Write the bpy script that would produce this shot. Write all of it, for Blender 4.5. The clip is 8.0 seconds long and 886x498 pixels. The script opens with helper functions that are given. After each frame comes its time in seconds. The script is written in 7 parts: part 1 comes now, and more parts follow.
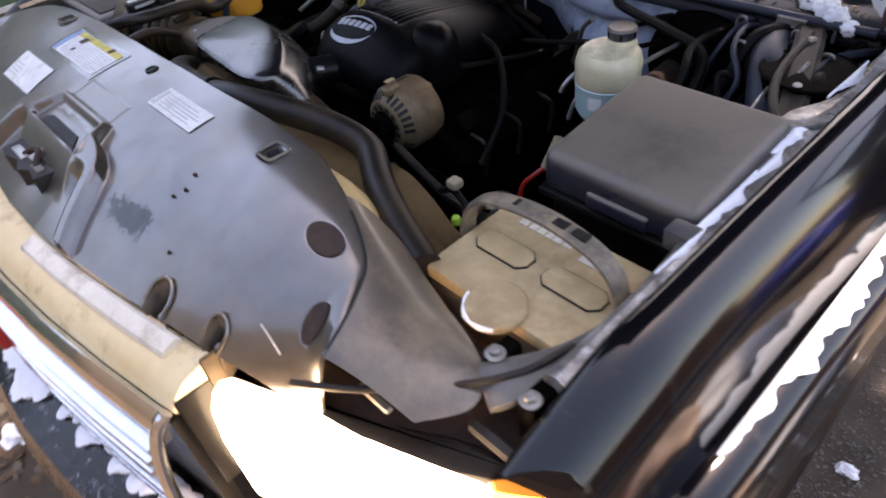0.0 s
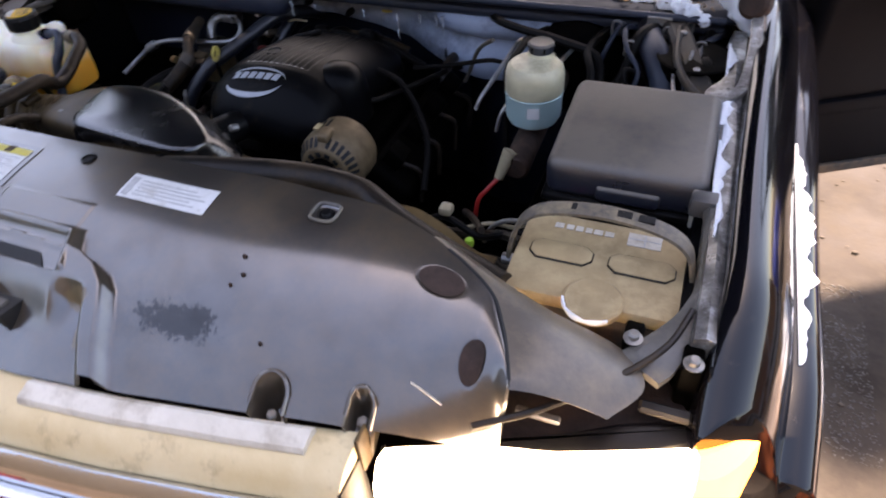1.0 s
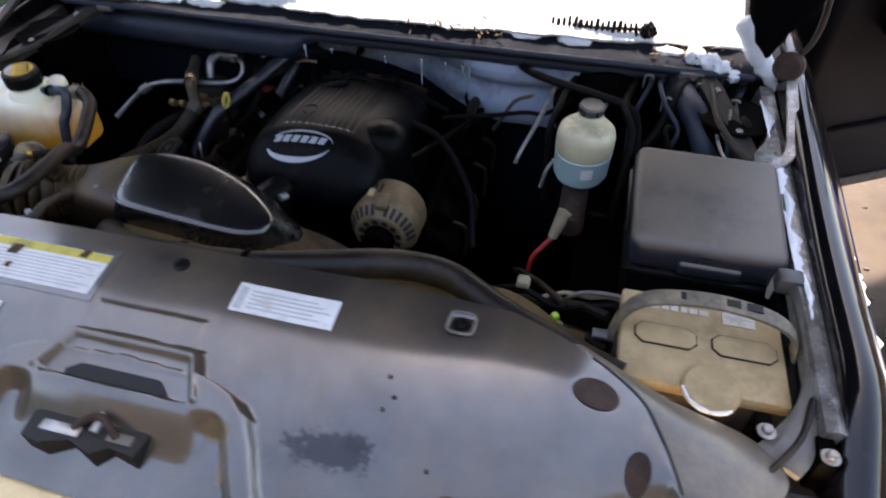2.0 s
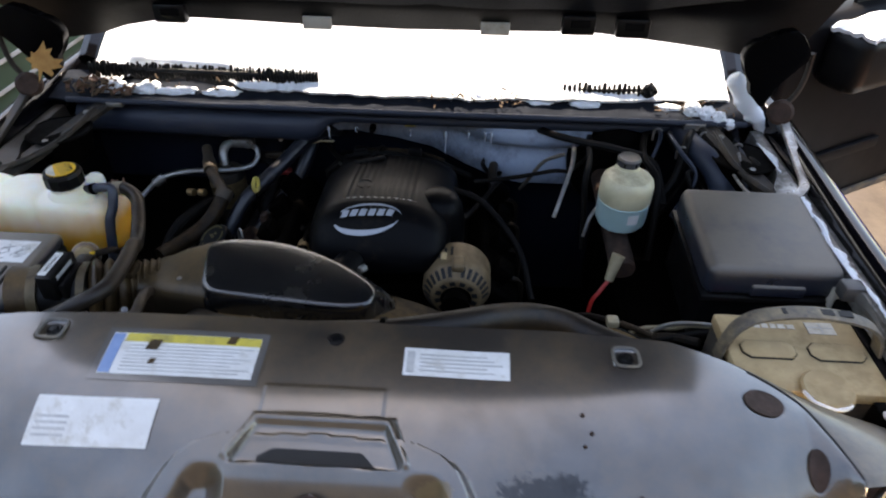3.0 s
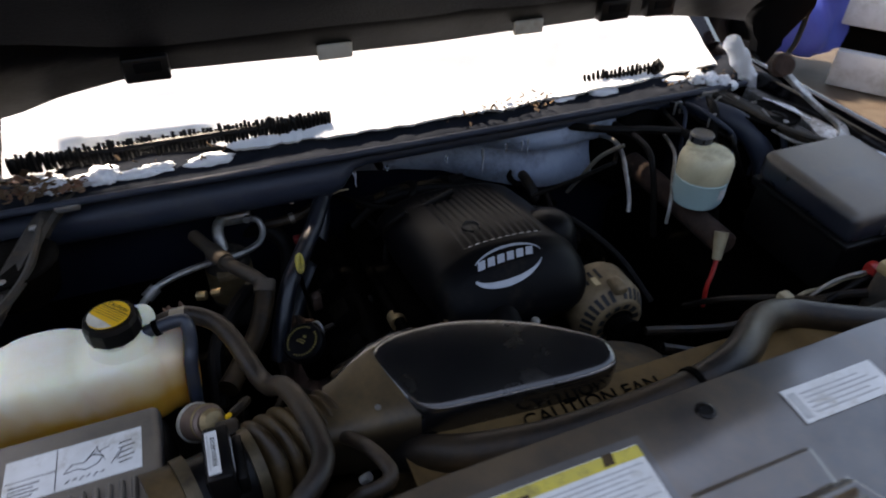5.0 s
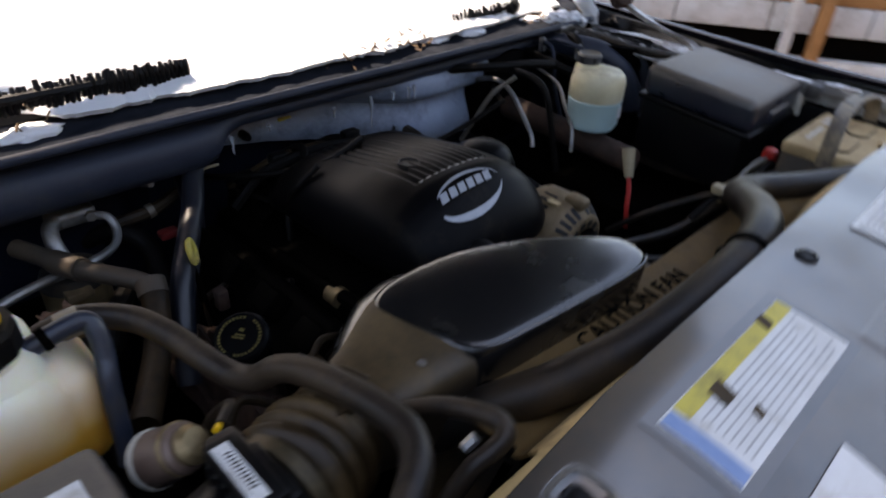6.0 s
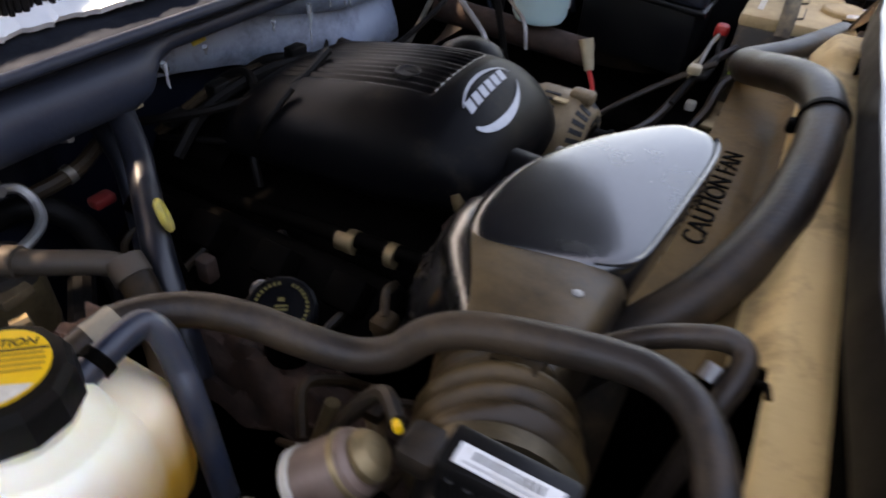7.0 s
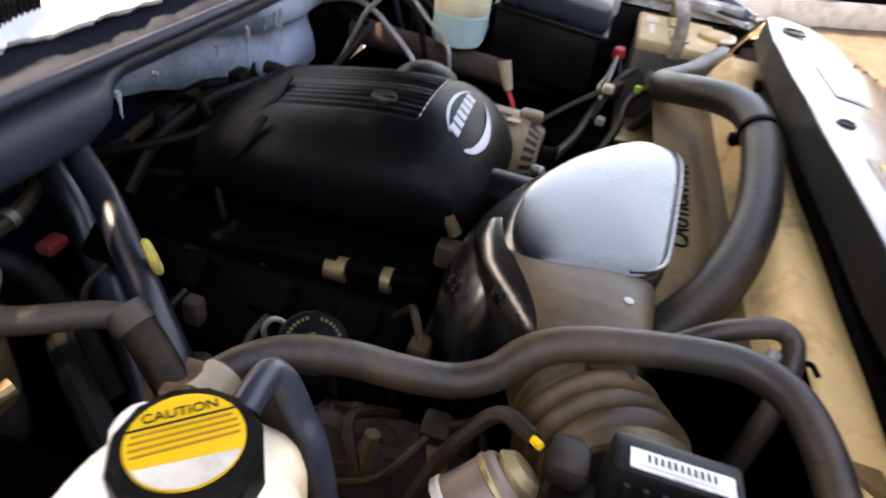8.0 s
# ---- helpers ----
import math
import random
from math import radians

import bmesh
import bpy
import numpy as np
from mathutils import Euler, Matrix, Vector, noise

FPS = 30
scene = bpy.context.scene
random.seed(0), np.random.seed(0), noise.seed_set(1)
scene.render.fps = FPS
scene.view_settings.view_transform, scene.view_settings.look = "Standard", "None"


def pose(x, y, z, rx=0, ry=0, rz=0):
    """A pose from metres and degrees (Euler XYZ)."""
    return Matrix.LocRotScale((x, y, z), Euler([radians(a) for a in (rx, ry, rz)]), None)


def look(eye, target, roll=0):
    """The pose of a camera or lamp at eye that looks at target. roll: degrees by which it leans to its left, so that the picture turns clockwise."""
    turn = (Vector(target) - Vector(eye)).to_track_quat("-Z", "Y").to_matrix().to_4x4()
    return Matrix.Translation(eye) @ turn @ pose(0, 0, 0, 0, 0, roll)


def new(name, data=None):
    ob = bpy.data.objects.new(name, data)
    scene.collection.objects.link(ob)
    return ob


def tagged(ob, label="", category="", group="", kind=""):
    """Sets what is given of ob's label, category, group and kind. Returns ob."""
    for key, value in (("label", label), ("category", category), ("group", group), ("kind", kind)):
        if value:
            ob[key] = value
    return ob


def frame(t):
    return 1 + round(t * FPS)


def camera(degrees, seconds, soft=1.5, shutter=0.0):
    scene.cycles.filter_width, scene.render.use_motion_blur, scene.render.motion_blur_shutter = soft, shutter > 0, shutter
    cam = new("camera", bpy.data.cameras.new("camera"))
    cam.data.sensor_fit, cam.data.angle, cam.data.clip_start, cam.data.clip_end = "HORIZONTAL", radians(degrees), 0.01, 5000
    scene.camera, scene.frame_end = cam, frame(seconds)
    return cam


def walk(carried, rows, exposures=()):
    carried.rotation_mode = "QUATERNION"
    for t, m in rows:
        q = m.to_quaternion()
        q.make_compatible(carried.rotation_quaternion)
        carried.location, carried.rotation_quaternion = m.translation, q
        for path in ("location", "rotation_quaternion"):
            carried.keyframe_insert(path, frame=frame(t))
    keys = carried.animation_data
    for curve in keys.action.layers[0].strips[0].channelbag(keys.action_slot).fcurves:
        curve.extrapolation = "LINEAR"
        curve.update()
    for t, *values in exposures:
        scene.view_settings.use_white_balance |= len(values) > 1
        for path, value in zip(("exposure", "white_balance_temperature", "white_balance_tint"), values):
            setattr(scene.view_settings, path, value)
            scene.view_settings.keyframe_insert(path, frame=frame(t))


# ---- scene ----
cam = camera(69.7, 8.0, soft=1.9, shutter=0.5)
PATH = [
    (0, (1.048, -0.278, 1.473), (-0.122, 0.634, 0.132), -8.7),
    (0.3, (0.945, -0.336, 1.461), (-0.121, 0.721, 0.14), -7.1),
    (0.5, (0.875, -0.414, 1.475), (-0.059, 0.786, 0.177), -6.2),
    (0.8, (0.789, -0.467, 1.519), (0.105, 0.812, 0.142), -5.4),
    (1, (0.752, -0.495, 1.525), (0.147, 0.854, 0.178), -4.5),
    (1.2, (0.708, -0.482, 1.55), (0.188, 0.829, 0.131), -4.6),
    (1.5, (0.633, -0.469, 1.572), (0.09, 0.861, 0.181), -3.9),
    (1.7, (0.577, -0.45, 1.62), (0.104, 0.873, 0.197), -2.6),
    (2.8, (0.213, -0.587, 1.668), (0.091, 0.977, 0.427), 0.7),
    (3, (0.164, -0.577, 1.665), (0.097, 0.998, 0.433), 1.1),
    (3.5, (0.033, -0.504, 1.67), (0.036, 1.111, 0.492), 0.1),
    (4, (-0.137, -0.469, 1.659), (0.103, 1.123, 0.473), 2.7),
    (4.2, (-0.228, -0.463, 1.654), (0.111, 1.117, 0.476), 2.6),
    (5.3, (-0.476, -0.211, 1.526), (0.23, 1.217, 0.317), 1.0),
    (5.5, (-0.504, -0.165, 1.462), (0.288, 1.228, 0.265), 1.6),
    (5.8, (-0.545, -0.122, 1.408), (0.482, 1.145, 0.25), 3.4),
    (6, (-0.61, -0.098, 1.372), (0.477, 0.94, 0.381), 3.3),
    (6.2, (-0.66, -0.07, 1.36), (0.577, 0.968, 0.179), 0.3),
    (6.5, (-0.699, -0.004, 1.327), (0.643, 0.784, 0.07), 6.0),
    (6.8, (-0.693, 0.089, 1.303), (0.695, 0.78, 0.04), 5.6),
    (7, (-0.678, 0.141, 1.287), (0.717, 0.832, 0.032), 4.4),
    (7.3, (-0.674, 0.21, 1.265), (0.791, 0.763, 0.02), 8.3),
    (7.5, (-0.667, 0.233, 1.269), (0.814, 0.709, 0.013), 9.5),
    (7.8, (-0.704, 0.284, 1.266), (0.849, 0.631, 0.055), 10.9),
    (8, (-0.749, 0.292, 1.286), (0.847, 0.57, 0.112), 10.2),
]
EXPOSURE = 2.06
walk(cam, [(t, look(eye, target, roll)) for t, eye, target, roll in PATH],
     exposures=[(0.0, EXPOSURE + 0.38, 8600, 25), (1.5, EXPOSURE + 0.27, 8300, 23), (2.8, EXPOSURE + 0.18, 8300, 13), (3.5, EXPOSURE - 0.04, 8400, 13), (4.0, EXPOSURE - 0.15, 8400, 14),
                (5.5, EXPOSURE - 0.4, 8500, 16), (6.0, EXPOSURE - 0.1, 8600, 18), (6.5, EXPOSURE + 0.35, 9800, 19), (7.2, EXPOSURE + 0.95, 9600, 22), (8.0, EXPOSURE + 1.45, 10200, 21)])

# ---- daylight ----
SUN_UP, SUN_TURN = 62.0, -12.0
world = bpy.data.worlds.new("sky")
scene.world = world
world.use_nodes = True
wn = world.node_tree.nodes
sky = wn.new("ShaderNodeTexSky")
sky.sky_type = "NISHITA"
sky.sun_disc = False
sky.sun_elevation, sky.sun_rotation = radians(SUN_UP), radians(SUN_TURN)
wn["Background"].inputs["Strength"].default_value = 0.15
world.node_tree.links.new(sky.outputs["Color"], wn["Background"].inputs["Color"])
sun = new("sun", bpy.data.lights.new("sun", "SUN"))
sun.data.energy, sun.data.angle, sun.data.color = 3.6, radians(7), (1.0, 0.98, 0.95)
# the sky's rotation 0 is +y and turns towards +x
sd = Vector((math.sin(radians(SUN_TURN)) * math.cos(radians(SUN_UP)), math.cos(radians(SUN_TURN)) * math.cos(radians(SUN_UP)), math.sin(radians(SUN_UP))))
sun.matrix_world = look(sd * 30, (0, 0, 0))


# ---- materials ----
def surf(name, col, col2=None, scale=6.0, rough=0.5, rough2=None, metal=0.0, bump=0.15, fine=180.0,
         dust=None, dust_amount=0.0, dust_scale=9.0, up=0.0, coat=0.0, spec=0.5, trans=0.0, coat_rough=0.06):
    """A surface with slow and fine variation, wear relief and, where given, dust that settles on it."""
    m = bpy.data.materials.new(name)
    m.use_nodes = True
    nt = m.node_tree
    n, l = nt.nodes, nt.links
    b = n["Principled BSDF"]
    tc = n.new("ShaderNodeTexCoord")
    slow = n.new("ShaderNodeTexNoise")
    slow.inputs["Scale"].default_value = scale
    slow.inputs["Detail"].default_value = 6
    slow.inputs["Roughness"].default_value = 0.65
    quick = n.new("ShaderNodeTexNoise")
    quick.inputs["Scale"].default_value = fine
    quick.inputs["Detail"].default_value = 3
    for q in (slow, quick):
        l.new(tc.outputs["Object"], q.inputs["Vector"])
    mix = n.new("ShaderNodeMix")
    mix.data_type = "RGBA"
    mix.inputs["A"].default_value = (*col, 1)
    mix.inputs["B"].default_value = (*(col2 or [c * 0.7 for c in col]), 1)
    ramp = n.new("ShaderNodeMapRange")
    ramp.inputs["From Min"].default_value, ramp.inputs["From Max"].default_value = 0.35, 0.68
    l.new(slow.outputs["Fac"], ramp.inputs["Value"])
    l.new(ramp.outputs["Result"], mix.inputs["Factor"])
    colour = mix.outputs["Result"]
    rr = n.new("ShaderNodeMapRange")
    rr.inputs["To Min"].default_value, rr.inputs["To Max"].default_value = rough, rough2 if rough2 is not None else min(1, rough + 0.15)
    l.new(ramp.outputs["Result"], rr.inputs["Value"])
    roughness = rr.outputs["Result"]
    if dust:
        spots = n.new("ShaderNodeTexNoise")
        spots.inputs["Scale"].default_value = dust_scale
        spots.inputs["Detail"].default_value = 8
        spots.inputs["Roughness"].default_value = 0.72
        l.new(tc.outputs["Object"], spots.inputs["Vector"])
        cut = n.new("ShaderNodeMapRange")
        cut.inputs["From Min"].default_value, cut.inputs["From Max"].default_value = 0.62 - 0.5 * dust_amount, 0.85 - 0.4 * dust_amount
        l.new(spots.outputs["Fac"], cut.inputs["Value"])
        fac = cut.outputs["Result"]
        if up:
            geo = n.new("ShaderNodeNewGeometry")
            sep = n.new("ShaderNodeSeparateXYZ")
            l.new(geo.outputs["Normal"], sep.inputs["Vector"])
            lift = n.new("ShaderNodeMapRange")
            lift.inputs["From Min"].default_value, lift.inputs["From Max"].default_value = 0.1, 0.9
            lift.inputs["To Min"].default_value = 1 - up
            l.new(sep.outputs["Z"], lift.inputs["Value"])
            mul = n.new("ShaderNodeMath")
            mul.operation = "MULTIPLY"
            l.new(fac, mul.inputs[0])
            l.new(lift.outputs["Result"], mul.inputs[1])
            fac = mul.outputs["Value"]
        dm = n.new("ShaderNodeMix")
        dm.data_type = "RGBA"
        dm.inputs["B"].default_value = (*dust, 1)
        l.new(colour, dm.inputs["A"])
        l.new(fac, dm.inputs["Factor"])
        colour = dm.outputs["Result"]
        rm = n.new("ShaderNodeMix")
        rm.inputs["B"].default_value = min(0.9, rough + 0.3)
        l.new(roughness, rm.inputs["A"])
        l.new(fac, rm.inputs["Factor"])
        roughness = rm.outputs["Result"]
    l.new(colour, b.inputs["Base Color"])
    l.new(roughness, b.inputs["Roughness"])
    b.inputs["Metallic"].default_value = metal
    b.inputs["Specular IOR Level"].default_value = spec
    b.inputs["Coat Weight"].default_value = coat
    b.inputs["Coat Roughness"].default_value = coat_rough
    b.inputs["Transmission Weight"].default_value = trans
    if bump:
        bp = n.new("ShaderNodeBump")
        bp.inputs["Strength"].default_value = bump
        bp.inputs["Distance"].default_value = 0.002
        l.new(quick.outputs["Fac"], bp.inputs["Height"])
        l.new(bp.outputs["Normal"], b.inputs["Normal"])
    return m


def glow(name, col, strength):
    m = bpy.data.materials.new(name)
    m.use_nodes = True
    b = m.node_tree.nodes["Principled BSDF"]
    b.inputs["Base Color"].default_value = (*col, 1)
    b.inputs["Emission Color"].default_value = (*col, 1)
    b.inputs["Emission Strength"].default_value = strength
    b.inputs["Roughness"].default_value = 0.15
    return m


DUST = (0.23, 0.16, 0.09)
M = {}
M["black_plastic"] = surf("black_plastic", (0.003, 0.003, 0.0038), (0.006, 0.0055, 0.005), 14, 0.3, 0.48, spec=0.2, dust=(0.045, 0.032, 0.02), dust_amount=0.05, up=0.7)
M["grey_plastic"] = surf("grey_plastic", (0.05, 0.05, 0.052), (0.08, 0.075, 0.07), 10, 0.35, 0.5, dust=DUST, dust_amount=0.2, up=0.8)
M["lid_plastic"] = surf("lid_plastic", (0.012, 0.0155, 0.026), (0.02, 0.0225, 0.031), 18, 0.26, 0.4, spec=0.8, bump=0.25, fine=420, dust=(0.135, 0.108, 0.08), dust_amount=0.8, dust_scale=6, up=1.0)
M["intake_plastic"] = surf("intake_plastic", (0.005, 0.005, 0.006), (0.009, 0.0085, 0.008), 9, 0.2, 0.3, bump=0.05, coat=0.5, coat_rough=0.16, spec=0.9, dust=(0.06, 0.05, 0.04), dust_amount=0.05, up=0.3)
M["dusty_plastic"] = surf("dusty_plastic", (0.015, 0.010, 0.006), (0.03, 0.0195, 0.0105), 11, 0.42, 0.65, spec=0.18, dust=(0.14, 0.087, 0.038), dust_amount=0.4, up=0.75)
M["cover_plastic"] = surf("engine_cover_plastic", (0.0016, 0.0017, 0.0024), (0.003, 0.003, 0.0034), 12, 0.34, 0.46, spec=0.08, bump=0.05, fine=400, dust=(0.03, 0.022, 0.014), dust_amount=0.06)
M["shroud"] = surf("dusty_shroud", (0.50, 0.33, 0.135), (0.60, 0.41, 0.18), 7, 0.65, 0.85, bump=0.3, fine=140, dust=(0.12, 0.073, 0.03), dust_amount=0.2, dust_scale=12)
M["rubber"] = surf("hose_rubber", (0.006, 0.0056, 0.0058), (0.015, 0.0105, 0.0075), 16, 0.34, 0.5, spec=0.3, bump=0.2, fine=260, dust=(0.055, 0.033, 0.016), dust_amount=0.33, up=0.1)
M["bellows"] = surf("dusty_bellows", (0.022, 0.0125, 0.005), (0.045, 0.026, 0.0105), 16, 0.34, 0.5, spec=0.3, dust=(0.13, 0.078, 0.03), dust_amount=0.4, up=0.4)
M["brown_rubber"] = surf("dusty_rubber", (0.010, 0.006, 0.003), (0.022, 0.0125, 0.0055), 16, 0.42, 0.6, spec=0.2, dust=(0.07, 0.04, 0.016), dust_amount=0.3, up=0.4)
M["paint"] = surf("black_paint", (0.0025, 0.0025, 0.004), (0.0045, 0.0042, 0.005), 5, 0.07, 0.14, bump=0.01, coat=0.2, spec=0.35, dust=(0.07, 0.05, 0.036), dust_amount=0.05, dust_scale=22)
M["door_black"] = surf("dull_black_paint", (0.003, 0.003, 0.004), (0.006, 0.0055, 0.006), 5, 0.45, 0.6, spec=0.08, bump=0.02)
M["pipe"] = surf("grimy_pipe", (0.045, 0.034, 0.025), (0.075, 0.055, 0.038), 22, 0.45, 0.65, metal=0.2, dust=(0.09, 0.06, 0.035), dust_amount=0.3)
M["clamp_band"] = surf("dirty_clamp_band", (0.13, 0.095, 0.05), (0.05, 0.036, 0.02), 26, 0.35, 0.55, metal=0.5, bump=0.2)
M["firewall_paint"] = surf("firewall_paint", (0.0045, 0.0065, 0.013), (0.008, 0.0105, 0.018), 8, 0.35, 0.55, spec=0.15, dust=(0.03, 0.025, 0.02), dust_amount=0.08)
M["bay_paint"] = surf("bay_paint", (0.0018, 0.0018, 0.0025), (0.0034, 0.0032, 0.0034), 8, 0.35, 0.55, spec=0.09, dust=(0.04, 0.028, 0.02), dust_amount=0.03, up=0.8)
M["primer"] = surf("grey_metal", (0.09, 0.085, 0.075), (0.16, 0.145, 0.125), 18, 0.45, 0.65, metal=0.35, dust=(0.12, 0.085, 0.05), dust_amount=0.3)
M["alloy"] = surf("alloy", (0.4, 0.395, 0.385), (0.26, 0.25, 0.235), 20, 0.35, 0.55, metal=0.85, dust=(0.2, 0.15, 0.1), dust_amount=0.3)
M["dirty_alloy"] = surf("dirty_alloy", (0.22, 0.15, 0.08), (0.11, 0.072, 0.038), 24, 0.45, 0.7, metal=0.3, dust=(0.2, 0.135, 0.068), dust_amount=0.3)
M["brass"] = surf("dull_brass", (0.3, 0.215, 0.11), (0.18, 0.125, 0.065), 30, 0.4, 0.6, metal=0.7)
M["rust"] = surf("rusty_metal", (0.05, 0.022, 0.012), (0.016, 0.009, 0.006), 24, 0.7, 0.9, bump=0.6, fine=120)
# darker than bare metal: the deep bay's shade is put into this colour
M["dark_metal"] = surf("near_black_metal", (0.0010, 0.0009, 0.0008), (0.0028, 0.0021, 0.0015), 18, 0.5, 0.75, spec=0.02, bump=0.4, fine=110)
M["firewall"] = surf("firewall_mat", (0.24, 0.30, 0.40), (0.31, 0.37, 0.46), 7, 0.4, 0.6, bump=0.4, fine=120, dust=(0.05, 0.05, 0.055), dust_amount=0.3)
M["insulation"] = surf("hood_insulation", (0.007, 0.0082, 0.012), (0.011, 0.0122, 0.016), 4, 0.7, 0.8, spec=0.2, bump=0.5, fine=240)
M["cowl"] = surf("cowl_plastic", (0.009, 0.0115, 0.017), (0.018, 0.021, 0.028), 14, 0.8, 0.95, spec=0.06, dust=(0.028, 0.031, 0.038), dust_amount=0.25, dust_scale=16, up=0.7)
M["snow"] = surf("snow", (0.88, 0.9, 0.93), (0.84, 0.87, 0.91), 20, 0.7, 0.85, bump=0.12, fine=220)
M["ice"] = surf("ice", (0.6, 0.64, 0.68), (0.45, 0.5, 0.55), 20, 0.1, 0.25, bump=0.2, fine=80, trans=0.5)
M["chrome"] = surf("chrome", (0.75, 0.75, 0.76), (0.6, 0.6, 0.6), 12, 0.08, 0.22, metal=1.0, bump=0.03)
M["header"] = surf("dusty_header", (0.62, 0.46, 0.235), (0.74, 0.59, 0.35), 9, 0.45, 0.7, bump=0.25, fine=100, dust=(0.3, 0.2, 0.1), dust_amount=0.15, dust_scale=20)
M["header_pad"] = surf("pale_pad", (0.72, 0.66, 0.55), (0.58, 0.52, 0.42), 14, 0.6, 0.85, bump=0.4, fine=130, dust=DUST, dust_amount=0.2)
M["battery"] = surf("dusty_battery", (0.45, 0.315, 0.155), (0.32, 0.22, 0.11), 12, 0.6, 0.85, bump=0.2, dust=(0.58, 0.43, 0.23), dust_amount=0.35, dust_scale=14)
M["battery_side"] = surf("battery_case", (0.03, 0.028, 0.026), (0.06, 0.05, 0.04), 12, 0.5, 0.75, dust=DUST, dust_amount=0.35)
M["pale_plastic"] = surf("pale_plastic", (0.5, 0.46, 0.38), (0.4, 0.36, 0.3), 14, 0.4, 0.6, dust=DUST, dust_amount=0.2)
M["white_paper"] = surf("label_paper", (0.72, 0.72, 0.7), (0.6, 0.59, 0.56), 22, 0.45, 0.6, bump=0.05, dust=(0.35, 0.3, 0.22), dust_amount=0.2, dust_scale=30)
M["yellow_paper"] = surf("yellow_label", (0.62, 0.5, 0.07), (0.5, 0.4, 0.08), 22, 0.45, 0.6, bump=0.05, dust=(0.12, 0.1, 0.06), dust_amount=0.25, dust_scale=30)
M["cap_yellow"] = surf("cap_yellow", (0.85, 0.47, 0.015), (0.78, 0.42, 0.015), 22, 0.45, 0.6, bump=0.03)
M["blue_ink"] = surf("blue_ink", (0.12, 0.22, 0.42), (0.2, 0.3, 0.5), 30, 0.5, 0.6, bump=0)
M["grey_ink"] = surf("grey_ink", (0.36, 0.36, 0.35), (0.52, 0.51, 0.49), 60, 0.5, 0.6, bump=0)
M["black_ink"] = surf("black_ink", (0.007, 0.007, 0.007), (0.014, 0.013, 0.012), 30, 0.5, 0.6, bump=0, spec=0.3)
M["logo"] = surf("logo_silver", (0.42, 0.44, 0.47), (0.34, 0.35, 0.38), 40, 0.4, 0.5, bump=0)
M["yellow"] = surf("yellow_plastic", (0.66, 0.53, 0.09), (0.5, 0.39, 0.08), 20, 0.4, 0.55, dust=DUST, dust_amount=0.3, dust_scale=60)
M["red"] = surf("red_plastic", (0.5, 0.02, 0.015), (0.36, 0.02, 0.015), 20, 0.35, 0.5)
M["green"] = surf("green_plastic", (0.35, 0.6, 0.05), (0.3, 0.5, 0.05), 20, 0.4, 0.55)
M["tan_plug"] = surf("tan_plug", (0.4, 0.32, 0.2), (0.28, 0.22, 0.13), 20, 0.5, 0.7)
M["ground"] = surf("dirt", (0.058, 0.038, 0.024), (0.037, 0.025, 0.016), 1.6, 0.6, 0.9, bump=0.6, fine=40, dust=(0.085, 0.064, 0.045), dust_amount=0.35, dust_scale=7)
M["leaf"] = surf("dry_leaf", (0.5, 0.26, 0.07), (0.36, 0.17, 0.05), 40, 0.7, 0.85)
M["litter"] = surf("leaf_litter", (0.07, 0.043, 0.026), (0.16, 0.1, 0.055), 60, 0.8, 0.95, bump=0.4)
M["siding"] = surf("white_siding", (0.62, 0.62, 0.6), (0.5, 0.5, 0.48), 3, 0.6, 0.8, dust=(0.3, 0.27, 0.22), dust_amount=0.25, dust_scale=3)
M["planks"] = surf("orange_wood", (0.42, 0.2, 0.07), (0.3, 0.14, 0.05), 8, 0.65, 0.85, bump=0.4, fine=60)
M["green_wall"] = surf("green_siding", (0.03, 0.07, 0.035), (0.045, 0.09, 0.05), 3, 0.6, 0.8)
M["dark_boards"] = surf("dark_boards", (0.05, 0.038, 0.028), (0.09, 0.07, 0.05), 6, 0.8, 0.95, bump=0.5, fine=50)
M["tarp"] = surf("blue_tarp", (0.04, 0.06, 0.35), (0.06, 0.1, 0.42), 5, 0.45, 0.6, bump=0.6, fine=30)
M["cloth"] = surf("pinkish_cloth", (0.5, 0.34, 0.28), (0.6, 0.5, 0.42), 8, 0.8, 0.95, bump=0.8, fine=20)
M["orange"] = surf("orange_sack", (0.6, 0.16, 0.05), (0.5, 0.12, 0.04), 8, 0.6, 0.8)
M["stone"] = surf("pale_stone", (0.16, 0.125, 0.09), (0.1, 0.078, 0.056), 6, 0.8, 0.95, bump=0.8, fine=30)
M["lens"] = glow("lit_headlamp", (1.0, 0.84, 0.62), 6)
M["valve"] = surf("pinkish_valve", (0.19, 0.125, 0.095), (0.12, 0.075, 0.055), 20, 0.4, 0.55, metal=0.2, dust=DUST, dust_amount=0.15)
M["icy_paint"] = surf("icy_black_paint", (0.006, 0.006, 0.008), (0.014, 0.013, 0.013), 9, 0.15, 0.35, bump=0.5, fine=90, dust=(0.5, 0.52, 0.56), dust_amount=0.1, dust_scale=38)
M["worn_metal"] = surf("worn_hinge_metal", (0.016, 0.015, 0.014), (0.05, 0.044, 0.038), 22, 0.4, 0.65, metal=0.3, spec=0.3, dust=(0.08, 0.055, 0.035), dust_amount=0.25, dust_scale=20)
M["slush"] = surf("glitter_grains", (0.16, 0.145, 0.13), (0.09, 0.072, 0.055), 40, 0.25, 0.55, bump=0.3)
